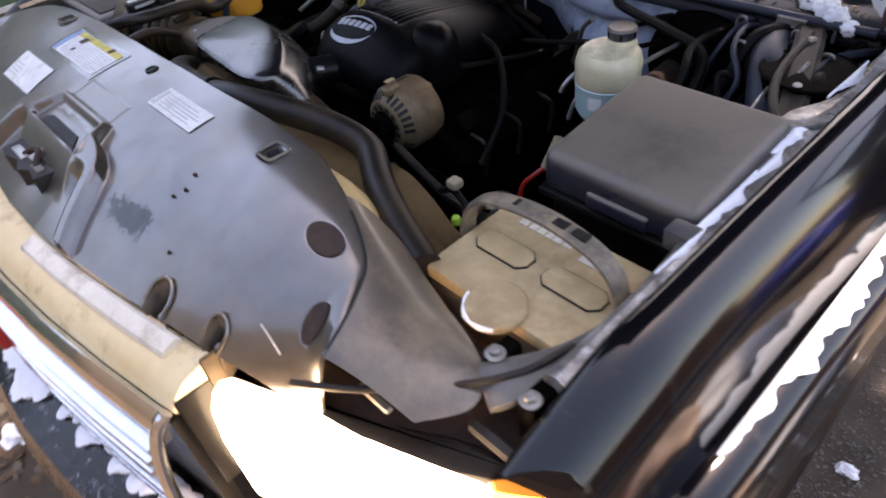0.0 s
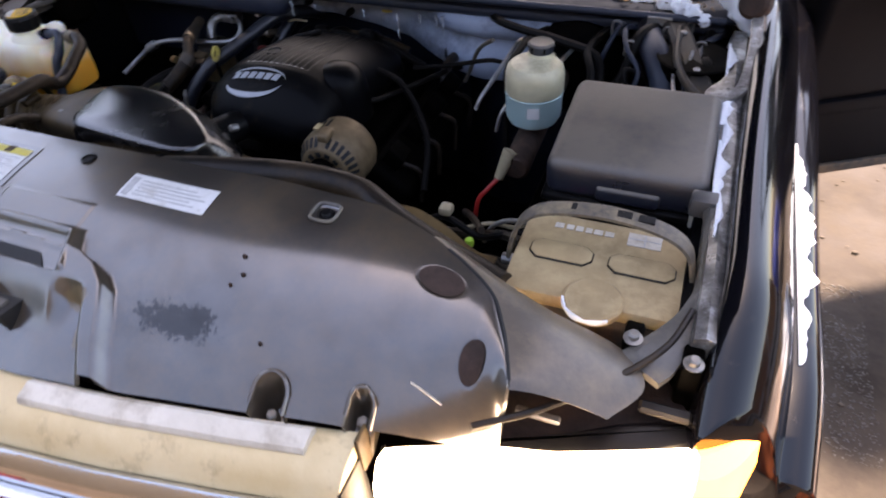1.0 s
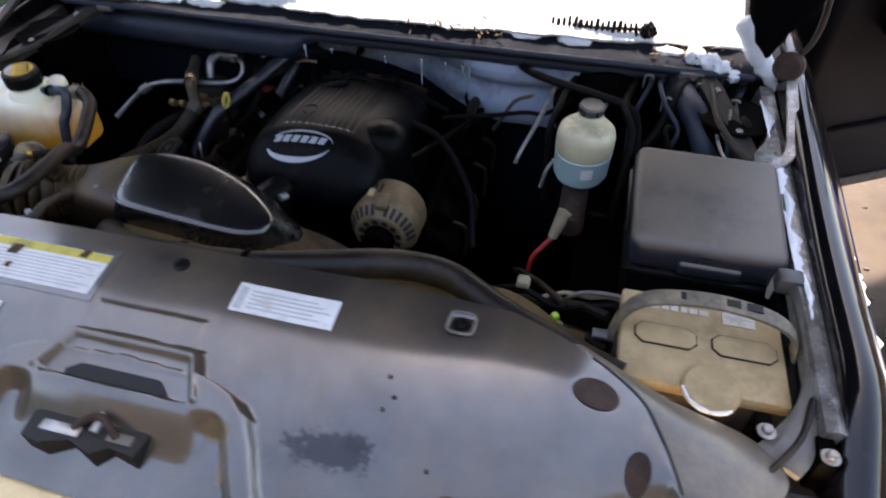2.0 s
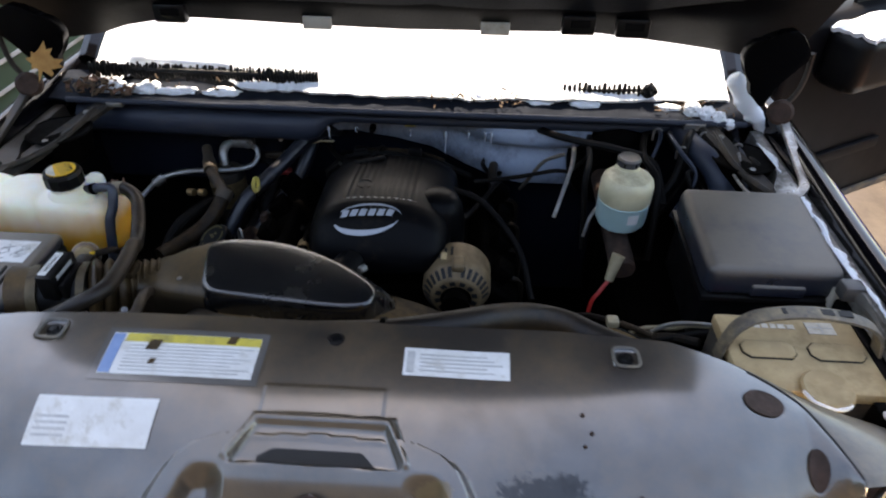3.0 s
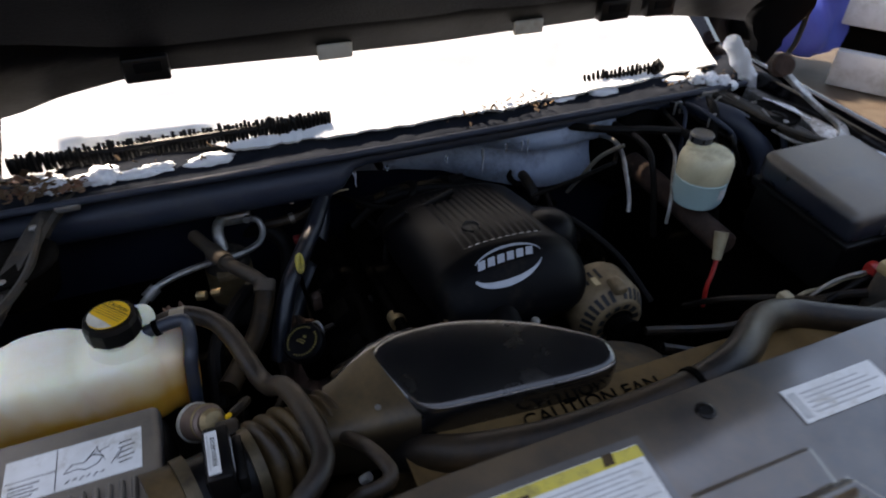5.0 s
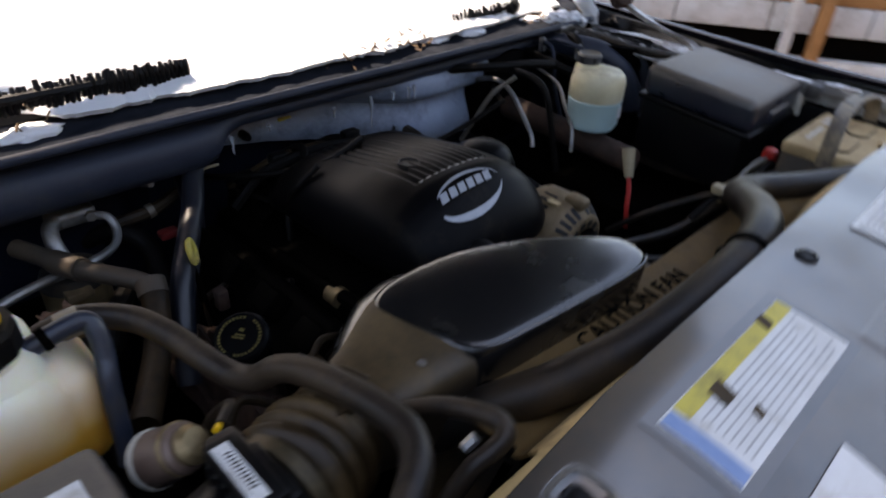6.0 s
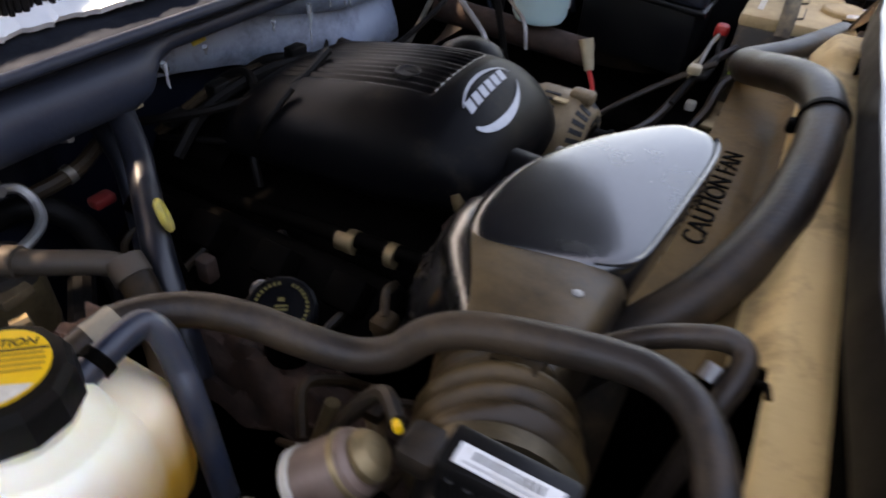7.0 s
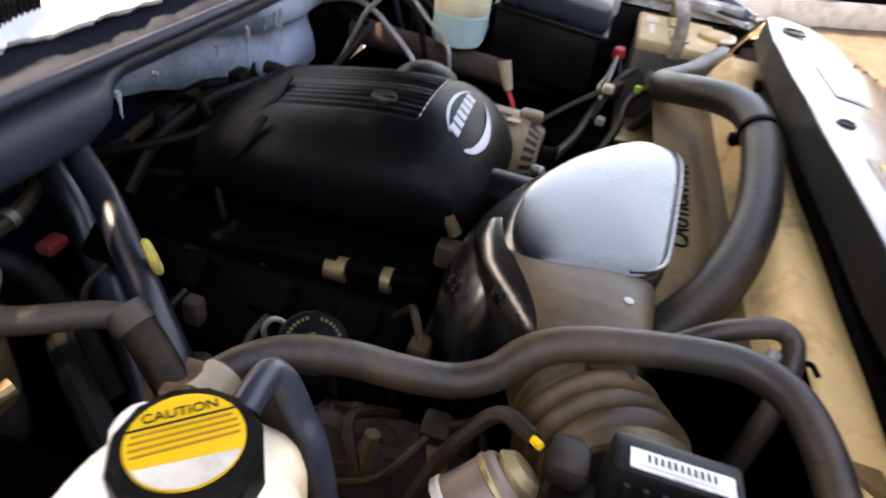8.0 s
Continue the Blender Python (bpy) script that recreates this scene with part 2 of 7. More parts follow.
M["blue_rubber"] = surf("blue_black_rubber", (0.0055, 0.0070, 0.012), (0.011, 0.0125, 0.018), 18, 0.3, 0.45, spec=0.6, bump=0.12, fine=260, dust=(0.05, 0.035, 0.022), dust_amount=0.08)
M["overflow"] = surf("blue_grey_rubber", (0.014, 0.0205, 0.037), (0.024, 0.031, 0.046), 18, 0.3, 0.45, spec=0.6, bump=0.12, fine=260, dust=(0.06, 0.045, 0.03), dust_amount=0.1)
M["cowl_roll"] = surf("cowl_edge_plastic", (0.018, 0.024, 0.040), (0.030, 0.036, 0.052), 9, 0.4, 0.55, spec=0.35, bump=0.15, fine=200, dust=(0.05, 0.048, 0.048), dust_amount=0.14)
M["loom"] = surf("black_loom", (0.004, 0.0036, 0.0034), (0.008, 0.0065, 0.0055), 20, 0.45, 0.6, spec=0.1, bump=0.3, fine=300)
# darker copy of the shroud: grime plus the ledge's shade in one colour
M["shroud_ledge"] = surf("grimy_shaded_shroud", (0.095, 0.056, 0.02), (0.15, 0.088, 0.032), 9, 0.6, 0.85, bump=0.3, fine=140, spec=0.25, dust=(0.04, 0.025, 0.012), dust_amount=0.25, dust_scale=12)
M["brown_ink"] = surf("faded_print", (0.32, 0.17, 0.01), (0.4, 0.22, 0.015), 40, 0.5, 0.6, bump=0)
M["cap_grey"] = surf("dusty_grey_cap", (0.36, 0.29, 0.2), (0.24, 0.2, 0.15), 24, 0.4, 0.6, dust=(0.36, 0.27, 0.16), dust_amount=0.35)
M["duct_dust"] = surf("dusty_duct_plastic", (0.014, 0.010, 0.0075), (0.024, 0.017, 0.011), 9, 0.26, 0.42, spec=0.4, bump=0.08, dust=(0.12, 0.075, 0.032), dust_amount=0.6, dust_scale=7, up=0.92)
M["hose_grey"] = surf("dusty_grey_hose", (0.014, 0.0112, 0.0098), (0.026, 0.0172, 0.0115), 16, 0.34, 0.5, spec=0.32, bump=0.2, fine=260, dust=(0.09, 0.056, 0.03), dust_amount=0.36, up=0.4)
M["dull_red"] = surf("dull_red_plastic", (0.16, 0.008, 0.007), (0.09, 0.008, 0.006), 20, 0.5, 0.65, dust=(0.06, 0.03, 0.02), dust_amount=0.3)
M["side_plate"] = surf("dusty_side_plate", (0.07, 0.055, 0.042), (0.11, 0.085, 0.06), 9, 0.3, 0.5, coat=0.5, coat_rough=0.2, dust=(0.2, 0.145, 0.09), dust_amount=0.4, dust_scale=12)
M["strap"] = surf("moulded_strap", (0.07, 0.06, 0.05), (0.11, 0.09, 0.07), 20, 0.4, 0.6, dust=(0.3, 0.23, 0.14), dust_amount=0.4, dust_scale=25)
M["rail_metal"] = surf("bare_rail_metal", (0.34, 0.33, 0.31), (0.12, 0.11, 0.10), 34, 0.25, 0.5, metal=0.55, bump=0.5, fine=120, dust=(0.7, 0.71, 0.72), dust_amount=0.22, dust_scale=30)
M["clear_film"] = surf("clear_label_film", (0.10, 0.095, 0.09), (0.13, 0.12, 0.11), 12, 0.12, 0.2, bump=0.02, spec=0.8, coat=0.6)
M["paler_plastic"] = surf("paler_grey_plastic", (0.075, 0.07, 0.064), (0.13, 0.12, 0.105), 16, 0.35, 0.55, bump=0.25, fine=160, dust=(0.2, 0.17, 0.12), dust_amount=0.3, dust_scale=14)
M["print_yellow"] = surf("faded_yellow_print", (0.11, 0.085, 0.01), (0.07, 0.055, 0.008), 60, 0.5, 0.65, bump=0)
M["leaf_brown"] = surf("brown_leaf", (0.2, 0.095, 0.055), (0.1, 0.05, 0.03), 60, 0.7, 0.85, bump=0.4)
M["amber"] = glow("lit_amber", (1.0, 0.36, 0.06), 3.2)


def tank_material():
    """Milky plastic with old orange coolant showing through its lower half."""
    m = surf("milky_tank", (0.93, 0.915, 0.82), (0.9, 0.82, 0.58), 9, 0.35, 0.5, bump=0.08)
    n, l = m.node_tree.nodes, m.node_tree.links
    b = n["Principled BSDF"]
    tc = n.new("ShaderNodeTexCoord")
    sep = n.new("ShaderNodeSeparateXYZ")
    l.new(tc.outputs["Object"], sep.inputs["Vector"])
    nz = n.new("ShaderNodeTexNoise")
    nz.inputs["Scale"].default_value = 16
    l.new(tc.outputs["Object"], nz.inputs["Vector"])
    ma = n.new("ShaderNodeMath")
    ma.operation = "MULTIPLY_ADD"
    ma.inputs[1].default_value = 0.05
    l.new(nz.outputs["Fac"], ma.inputs[0])
    l.new(sep.outputs["Z"], ma.inputs[2])
    mr = n.new("ShaderNodeMapRange")
    mr.inputs["From Min"].default_value, mr.inputs["From Max"].default_value = 1.005, 0.935
    l.new(ma.outputs["Value"], mr.inputs["Value"])
    old = b.inputs["Base Color"].links[0].from_socket
    mx = n.new("ShaderNodeMix")
    mx.data_type = "RGBA"
    mx.inputs["B"].default_value = (0.75, 0.34, 0.04, 1)
    l.new(old, mx.inputs["A"])
    l.new(mr.outputs["Result"], mx.inputs["Factor"])
    l.new(mx.outputs["Result"], b.inputs["Base Color"])
    b.inputs["Subsurface Weight"].default_value = 0.5
    b.inputs["Subsurface Radius"].default_value = (0.02, 0.014, 0.006)
    return m


M["tank"] = tank_material()
M["fluid"] = surf("brake_fluid_cup", (0.42, 0.62, 0.62), (0.5, 0.66, 0.64), 9, 0.3, 0.45, bump=0.05)
M["fluid_top"] = surf("milky_cup", (0.68, 0.62, 0.42), (0.5, 0.44, 0.27), 12, 0.35, 0.5, bump=0.05, dust=DUST, dust_amount=0.3, up=1.0)


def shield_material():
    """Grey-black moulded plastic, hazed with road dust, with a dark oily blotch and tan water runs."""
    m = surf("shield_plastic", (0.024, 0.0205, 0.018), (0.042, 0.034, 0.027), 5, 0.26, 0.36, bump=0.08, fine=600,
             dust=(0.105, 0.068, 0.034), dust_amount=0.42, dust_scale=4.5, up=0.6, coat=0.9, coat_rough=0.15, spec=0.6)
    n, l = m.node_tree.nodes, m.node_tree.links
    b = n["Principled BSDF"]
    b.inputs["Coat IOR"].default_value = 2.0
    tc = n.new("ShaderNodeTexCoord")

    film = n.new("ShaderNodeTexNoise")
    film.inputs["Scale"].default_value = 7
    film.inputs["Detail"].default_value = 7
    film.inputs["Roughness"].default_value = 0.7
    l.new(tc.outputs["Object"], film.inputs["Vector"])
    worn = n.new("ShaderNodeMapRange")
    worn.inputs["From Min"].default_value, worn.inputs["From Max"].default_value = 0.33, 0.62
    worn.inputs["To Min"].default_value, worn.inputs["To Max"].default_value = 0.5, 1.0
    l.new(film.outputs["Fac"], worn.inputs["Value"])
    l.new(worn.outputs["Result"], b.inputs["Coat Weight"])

    def blot(x, y, rx, ry, colour, edge, scale, lo):
        mp = n.new("ShaderNodeMapping")
        mp.inputs["Location"].default_value = (-x / rx, -y / ry, 0)
        mp.inputs["Scale"].default_value = (1 / rx, 1 / ry, 0)
        l.new(tc.outputs["Object"], mp.inputs["Vector"])
        ln = n.new("ShaderNodeVectorMath")
        ln.operation = "LENGTH"
        l.new(mp.outputs["Vector"], ln.inputs[0])
        nz = n.new("ShaderNodeTexNoise")
        nz.inputs["Scale"].default_value = scale
        nz.inputs["Detail"].default_value = 6
        nz.inputs["Roughness"].default_value = 0.8
        l.new(tc.outputs["Object"], nz.inputs["Vector"])
        ad = n.new("ShaderNodeMath")
        ad.operation = "MULTIPLY_ADD"
        ad.inputs[1].default_value = edge
        l.new(nz.outputs["Fac"], ad.inputs[0])
        l.new(ln.outputs["Value"], ad.inputs[2])
        mr = n.new("ShaderNodeMapRange")
        mr.inputs["From Min"].default_value, mr.inputs["From Max"].default_value = lo + 0.18, lo
        l.new(ad.outputs["Value"], mr.inputs["Value"])
        old = b.inputs["Base Color"].links[0].from_socket
        mx = n.new("ShaderNodeMix")
        mx.data_type = "RGBA"
        mx.inputs["B"].default_value = (*colour, 1)
        l.new(old, mx.inputs["A"])
        l.new(mr.outputs["Result"], mx.inputs["Factor"])
        l.new(mx.outputs["Result"], b.inputs["Base Color"])
        less = n.new("ShaderNodeMath")
        less.operation = "MULTIPLY_ADD"
        less.inputs[1].default_value = -0.8
        less.inputs[2].default_value = 1.0
        l.new(mr.outputs["Result"], less.inputs[0])
        gloss = n.new("ShaderNodeMath")
        gloss.operation = "MULTIPLY"
        l.new(b.inputs["Coat Weight"].links[0].from_socket, gloss.inputs[0])
        l.new(less.outputs["Value"], gloss.inputs[1])
        l.new(gloss.outputs["Value"], b.inputs["Coat Weight"])

    blot(0.27, -0.172, 0.05, 0.017, (0.006, 0.006, 0.007), 3.4, 95, 2.55)
    blot(0.30, -0.16, 0.02, 0.014, (0.006, 0.006, 0.007), 3.4, 120, 2.3)
    blot(0.143, -0.184, 0.024, 0.010, (0.13, 0.095, 0.05), 1.6, 40, 1.5)
    blot(0.157, -0.205, 0.009, 0.032, (0.16, 0.12, 0.07), 1.2, 40, 1.3)
    return m


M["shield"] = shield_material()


# ---- mesh tools ----
def thing(name, label, category, at=(0, 0, 0), group="", kind=""):
    ob = new(name)
    ob.location = at
    ob.empty_display_size = 0.05
    return tagged(ob, label, category, group, kind)


def mesh_of(name, bm, material, sharp=35):
    me = bpy.data.meshes.new(name)
    bmesh.ops.recalc_face_normals(bm, faces=bm.faces)
    bm.to_mesh(me)
    bm.free()
    for q in me.polygons:
        q.use_smooth = True
    me.set_sharp_from_angle(angle=radians(sharp))
    me.materials.append(material)
    return me


def part(name, bm, material, parent=None, label="", sharp=35):
    """One mesh object under a thing or a part; places are given in the world."""
    ob = new(name, mesh_of(name, bm, material, sharp))
    if parent is not None:
        ob.parent = parent
        base, up = Vector((0, 0, 0)), parent
        while up is not None:
            base += up.location
            up = up.parent
        ob.location = -base
    if label:
        ob["label"] = label
    return ob


def box(x0, x1, y0, y1, z0, z1, bevel=0.0, seg=2, bm=None, turn=None):
    own = bmesh.new()
    bmesh.ops.create_cube(own, size=1.0)
    for v in own.verts:
        v.co = Vector(((x0 + x1) / 2 + v.co.x * (x1 - x0), (y0 + y1) / 2 + v.co.y * (y1 - y0), (z0 + z1) / 2 + v.co.z * (z1 - z0)))
    if bevel:
        bmesh.ops.bevel(own, geom=own.edges[:], offset=bevel, segments=seg, profile=0.5, affect="EDGES")
    if turn is not None:
        bmesh.ops.transform(own, matrix=turn, verts=own.verts)
    return join(bm, own)


def join(bm, own):
    if bm is None:
        return own
    tmp = bpy.data.meshes.new("tmp")
    own.to_mesh(tmp)
    own.free()
    bm.from_mesh(tmp)
    bpy.data.meshes.remove(tmp)
    return bm


def loft(rings, closed=True, caps=True, bm=None):
    """Skin over rings of points, each ring with the same count."""
    bm = bm or bmesh.new()
    rows = [[bm.verts.new(p) for p in ring] for ring in rings]
    k = len(rows[0])
    for a, b in zip(rows, rows[1:]):
        for i in range(k if closed else k - 1):
            j = (i + 1) % k
            bm.faces.new((a[i], a[j], b[j], b[i]))
    if caps and closed:
        bm.faces.new(rows[0][::-1])
        bm.faces.new(rows[-1])
    return bm


def smooth_path(points, steps=8):
    pts = [Vector(p) for p in points]
    ext = [pts[0] * 2 - pts[1]] + pts + [pts[-1] * 2 - pts[-2]]
    out = []
    for i in range(1, len(ext) - 2):
        p0, p1, p2, p3 = ext[i - 1:i + 3]
        for s in range(steps):
            t = s / steps
            out.append(0.5 * (2 * p1 + (p2 - p0) * t + (2 * p0 - 5 * p1 + 4 * p2 - p3) * t * t + (3 * p1 - p0 - 3 * p2 + p3) * t ** 3))
    out.append(pts[-1])
    return out


def tube(points, r, seg=12, steps=8, bm=None, radius=None, caps=True):
    """A round hose or rod through the points; radius(s) may vary it along the way (s from 0 to 1)."""
    path = smooth_path(points, steps) if steps > 1 else [Vector(p) for p in points]
    rings, side = [], None
    for i, p in enumerate(path):
        d = (path[min(i + 1, len(path) - 1)] - path[max(i - 1, 0)]).normalized()
        if side is None:
            side = d.orthogonal().normalized()
        side = (side - d * side.dot(d)).normalized()
        other = d.cross(side)
        rad = radius(i / (len(path) - 1)) if radius else r
        rings.append([p + side * (rad * math.cos(a)) + other * (rad * math.sin(a)) for a in (2 * math.pi * j / seg for j in range(seg))])
    return loft(rings, True, caps, bm)


def rod(p0, p1, r0, r1=None, seg=16, bm=None, bevel=0.0):
    p0, p1 = Vector(p0), Vector(p1)
    r1 = r0 if r1 is None else r1
    d = (p1 - p0).normalized()
    a = d.orthogonal().normalized()
    b = d.cross(a)
    stations = [(0, r0), (1, r1)]
    if bevel:
        ln = (p1 - p0).length
        stations = [(0, r0 - bevel), (bevel / ln, r0), (1 - bevel / ln, r1), (1, r1 - bevel)]
    rings = [[p0.lerp(p1, s) + a * (r * math.cos(q)) + b * (r * math.sin(q)) for q in (2 * math.pi * j / seg for j in range(seg))] for s, r in stations]
    return loft(rings, True, True, bm)


def lathe(centre, profile, seg=28, bm=None, axis=(0, 0, 1)):
    """Turned shape: profile rows (radius, height) about an axis through centre."""
    c, d = Vector(centre), Vector(axis).normalized()
    a = d.orthogonal().normalized()
    b = d.cross(a)
    rings = [[c + d * h + a * (r * math.cos(q)) + b * (r * math.sin(q)) for q in (2 * math.pi * j / seg for j in range(seg))] for r, h in profile]
    return loft(rings, True, True, bm)


def prism(outline, z0, z1, bevel=0.0, bm=None, seg=2):
    own = bmesh.new()
    low = [own.verts.new((x, y, z0)) for x, y in outline]
    high = [own.verts.new((x, y, z1)) for x, y in outline]
    k = len(low)
    own.faces.new(low[::-1])
    own.faces.new(high)
    for i in range(k):
        own.faces.new((low[i], low[(i + 1) % k], high[(i + 1) % k], high[i]))
    if bevel:
        bmesh.ops.bevel(own, geom=own.edges[:], offset=bevel, segments=seg, profile=0.5, affect="EDGES")
    return join(bm, own)


def sheet(fn, us, vs, thick=0.003, bm=None):
    """A sheet through fn(u, v), with thickness along its normals towards below."""
    bm = bm or bmesh.new()
    grid = [[Vector(fn(u, v)) for v in vs] for u in us]
    top = [[bm.verts.new(p) for p in row] for row in grid]
    nu, nv = len(us), len(vs)
    low = []
    for i in range(nu):
        row = []
        for j in range(nv):
            du = grid[min(i + 1, nu - 1)][j] - grid[max(i - 1, 0)][j]
            dv = grid[i][min(j + 1, nv - 1)] - grid[i][max(j - 1, 0)]
            nn = du.cross(dv)
            nn = nn.normalized() if nn.length > 1e-12 else Vector((0, 0, 1))
            row.append(bm.verts.new(grid[i][j] - nn * thick))
        low.append(row)
    for i in range(nu - 1):
        for j in range(nv - 1):
            bm.faces.new((top[i][j], top[i + 1][j], top[i + 1][j + 1], top[i][j + 1]))
            bm.faces.new((low[i][j], low[i][j + 1], low[i + 1][j + 1], low[i + 1][j]))
    for i in range(nu - 1):
        bm.faces.new((top[i][0], low[i][0], low[i + 1][0], top[i + 1][0]))
        bm.faces.new((top[i][-1], top[i + 1][-1], low[i + 1][-1], low[i][-1]))
    for j in range(nv - 1):
        bm.faces.new((top[0][j], top[0][j + 1], low[0][j + 1], low[0][j]))
        bm.faces.new((top[-1][j], low[-1][j], low[-1][j + 1], top[-1][j + 1]))
    return bm


def span(a, b, n):
    return [a + (b - a) * i / (n - 1) for i in range(n)]


def interp(x, table):
    xs, ys = zip(*table)
    return float(np.interp(x, xs, ys))


def step(a, b, x):
    t = min(1, max(0, (x - a) / (b - a)))
    return t * t * (3 - 2 * t)


def lumps(p, size, amount):
    return noise.noise(Vector(p) / size) * amount


def lettering(text, size, depth, m):
    """A word in the built-in font as a mesh, laid out by the pose m."""
    cu = bpy.data.curves.new("word", "FONT")
    cu.body, cu.size, cu.extrude, cu.align_x, cu.align_y = text, size, depth, "CENTER", "CENTER"
    tmp = new("word", cu)
    bpy.context.view_layer.update()
    me = bpy.data.meshes.new_from_object(tmp)
    bm = bmesh.new()
    bm.from_mesh(me)
    bmesh.ops.transform(bm, matrix=m, verts=bm.verts)
    bpy.data.objects.remove(tmp)
    bpy.data.curves.remove(cu)
    bpy.data.meshes.remove(me)
    return bm


def strap_bar(points, half, thick):
    """A flat bar bent along the points, lying on its broad side."""
    path, rings = smooth_path(points, 6), []
    for i, p in enumerate(path):
        d = (path[min(i + 1, len(path) - 1)] - path[max(i - 1, 0)]).normalized()
        side = Vector((d.y, -d.x, 0)).normalized()
        up = side.cross(d).normalized()
        rings.append([p + side * (half * a) + up * (thick * b) for a, b in ((-1, -0.6), (-1, 0.6), (-0.85, 1), (0.85, 1), (1, 0.6), (1, -0.6), (0.85, -1), (-0.85, -1))])
    return loft(rings)


def clod(at, r, stretch, seed, fine=2):
    """A rough broken lump of snow, lying at a place."""
    bm = bmesh.new()
    bmesh.ops.create_icosphere(bm, subdivisions=fine, radius=1.0)
    for v in bm.verts:
        n = v.co.normalized()
        k = 1 + 0.35 * noise.noise(n * 1.6 + Vector((seed, 0, 0))) + 0.28 * noise.noise(n * 4.5 + Vector((0, seed, 0))) + 0.14 * noise.noise(n * 11 + Vector((0, 0, seed)))
        v.co = Vector((at[0] + n.x * r * stretch[0] * k, at[1] + n.y * r * stretch[1] * k, at[2] + n.z * r * stretch[2] * k))
    return bm


# ---- the car's body ----
car = thing("car", "black pickup-based car with its hood open and snow on it", "car")


def front_y(x):
    """Front edge of the plastic shield above the radiator, seen from above."""
    return interp(abs(x), [(0, -0.272), (0.1, -0.268), (0.24, -0.252), (0.38, -0.229), (0.5, -0.205), (0.62, -0.167), (0.65, -0.157), (0.72, -0.12)])


def rear_y(x):
    if x < 0:
        return interp(-x, [(0, 0.038), (0.3, 0.036), (0.44, 0.026), (0.52, 0.014), (0.6, -0.02), (0.65, -0.1)])
    return interp(x, [(0, 0.038), (0.3, 0.040), (0.44, 0.031), (0.513, 0.009), (0.56, -0.01), (0.60, -0.034), (0.634, -0.095), (0.65, -0.135)])


def in_u(x, y, cx, y0, half):
    """How deep a point lies in a round-ended slot that opens to the front."""
    d = abs(x - cx) if y < y0 else math.hypot(x - cx, y - y0)
    return 1 - step(half - 0.004, half + 0.003, d)


RIDGE = [(0.0, 0.200), (0.10, 0.185), (0.14, 0.155), (0.175, 0.115)]


def shield_z(x, y):
    yf, yr = front_y(x), rear_y(x)
    v = min(1, max(0, (y - yf) / (yr - yf)))
    z = 0.956 + 0.094 * (1 - (1 - v) ** 2.1)
    z -= (0.034 if x > 0 else 0.018) * max(0, (abs(x) - 0.42) / 0.18) ** 2
    # raised collar round the hood latch
    half = interp(y, [(-0.28, 0.235), (-0.225, 0.205), (-0.19, 0.190), (-0.165, 0.176), (-0.15, 0.158), (-0.14, 0.13), (-0.134, 0.09), (-0.13, 0.0)]) if y < -0.13 else 0
    lat = abs(x - 0.005)
    band = step(half + 0.003, half - 0.017, lat) if half > 0.02 else 0
    side = step(0.098, 0.128, lat)
    inner = step(half - 0.034, half - 0.052, lat) * (step(-0.170, -0.188, y) * side + step(-0.168, -0.226, y) * (1 - side))
    high = 0.020 * band
    # pull handle: a tapered raised rim round a scoop that falls towards the front
    if -0.176 < y < -0.100:
        t = min(1, max(0, (y + 0.164) / 0.056))
        d = min(0.112 - 0.028 * t - lat, -0.107 - y)
        lip = step(-0.004, 0.006, d) * step(-0.176, -0.166, y)
        scoop = step(0.009, 0.018, d) * step(-0.171, -0.164, y)
        high = max(high, lip * (0.025 - 0.012 * t)) - scoop * (0.007 + 0.010 * (1 - t))
    z += high * (1 - inner) - 0.006 * inner
    # rounded bolt notches in the front edge
    for cx, y0, half_w in ((0.41, -0.206, 0.017), (0.507, -0.184, 0.011), (-0.41, -0.206, 0.017), (-0.507, -0.184, 0.011)):
        z -= 0.05 * in_u(x, y, cx, y0, half_w)
    # square seats of the push pins
    for cx in (-0.38, 0.38):
        z -= 0.004 * (1 - step(0.0135, 0.0185, ((x - cx) ** 4 + (y + 0.001) ** 4) ** 0.25))
    z += 0.0015 * (1 - step(0.0, 0.004, max(abs(x) - 0.073, abs(y + 0.088) - 0.019)))
    # two round openings
    for cx, cy, rx, ry in ((0.547, -0.047, 0.028, 0.018), (0.603, -0.112, 0.014, 0.021)):
        z -= 0.001 * (1 - step(0.86, 1.05, math.hypot((x - cx) / rx, (y - cy) / ry)))
    return z + lumps((x, y, 0), 0.12, 0.0015)


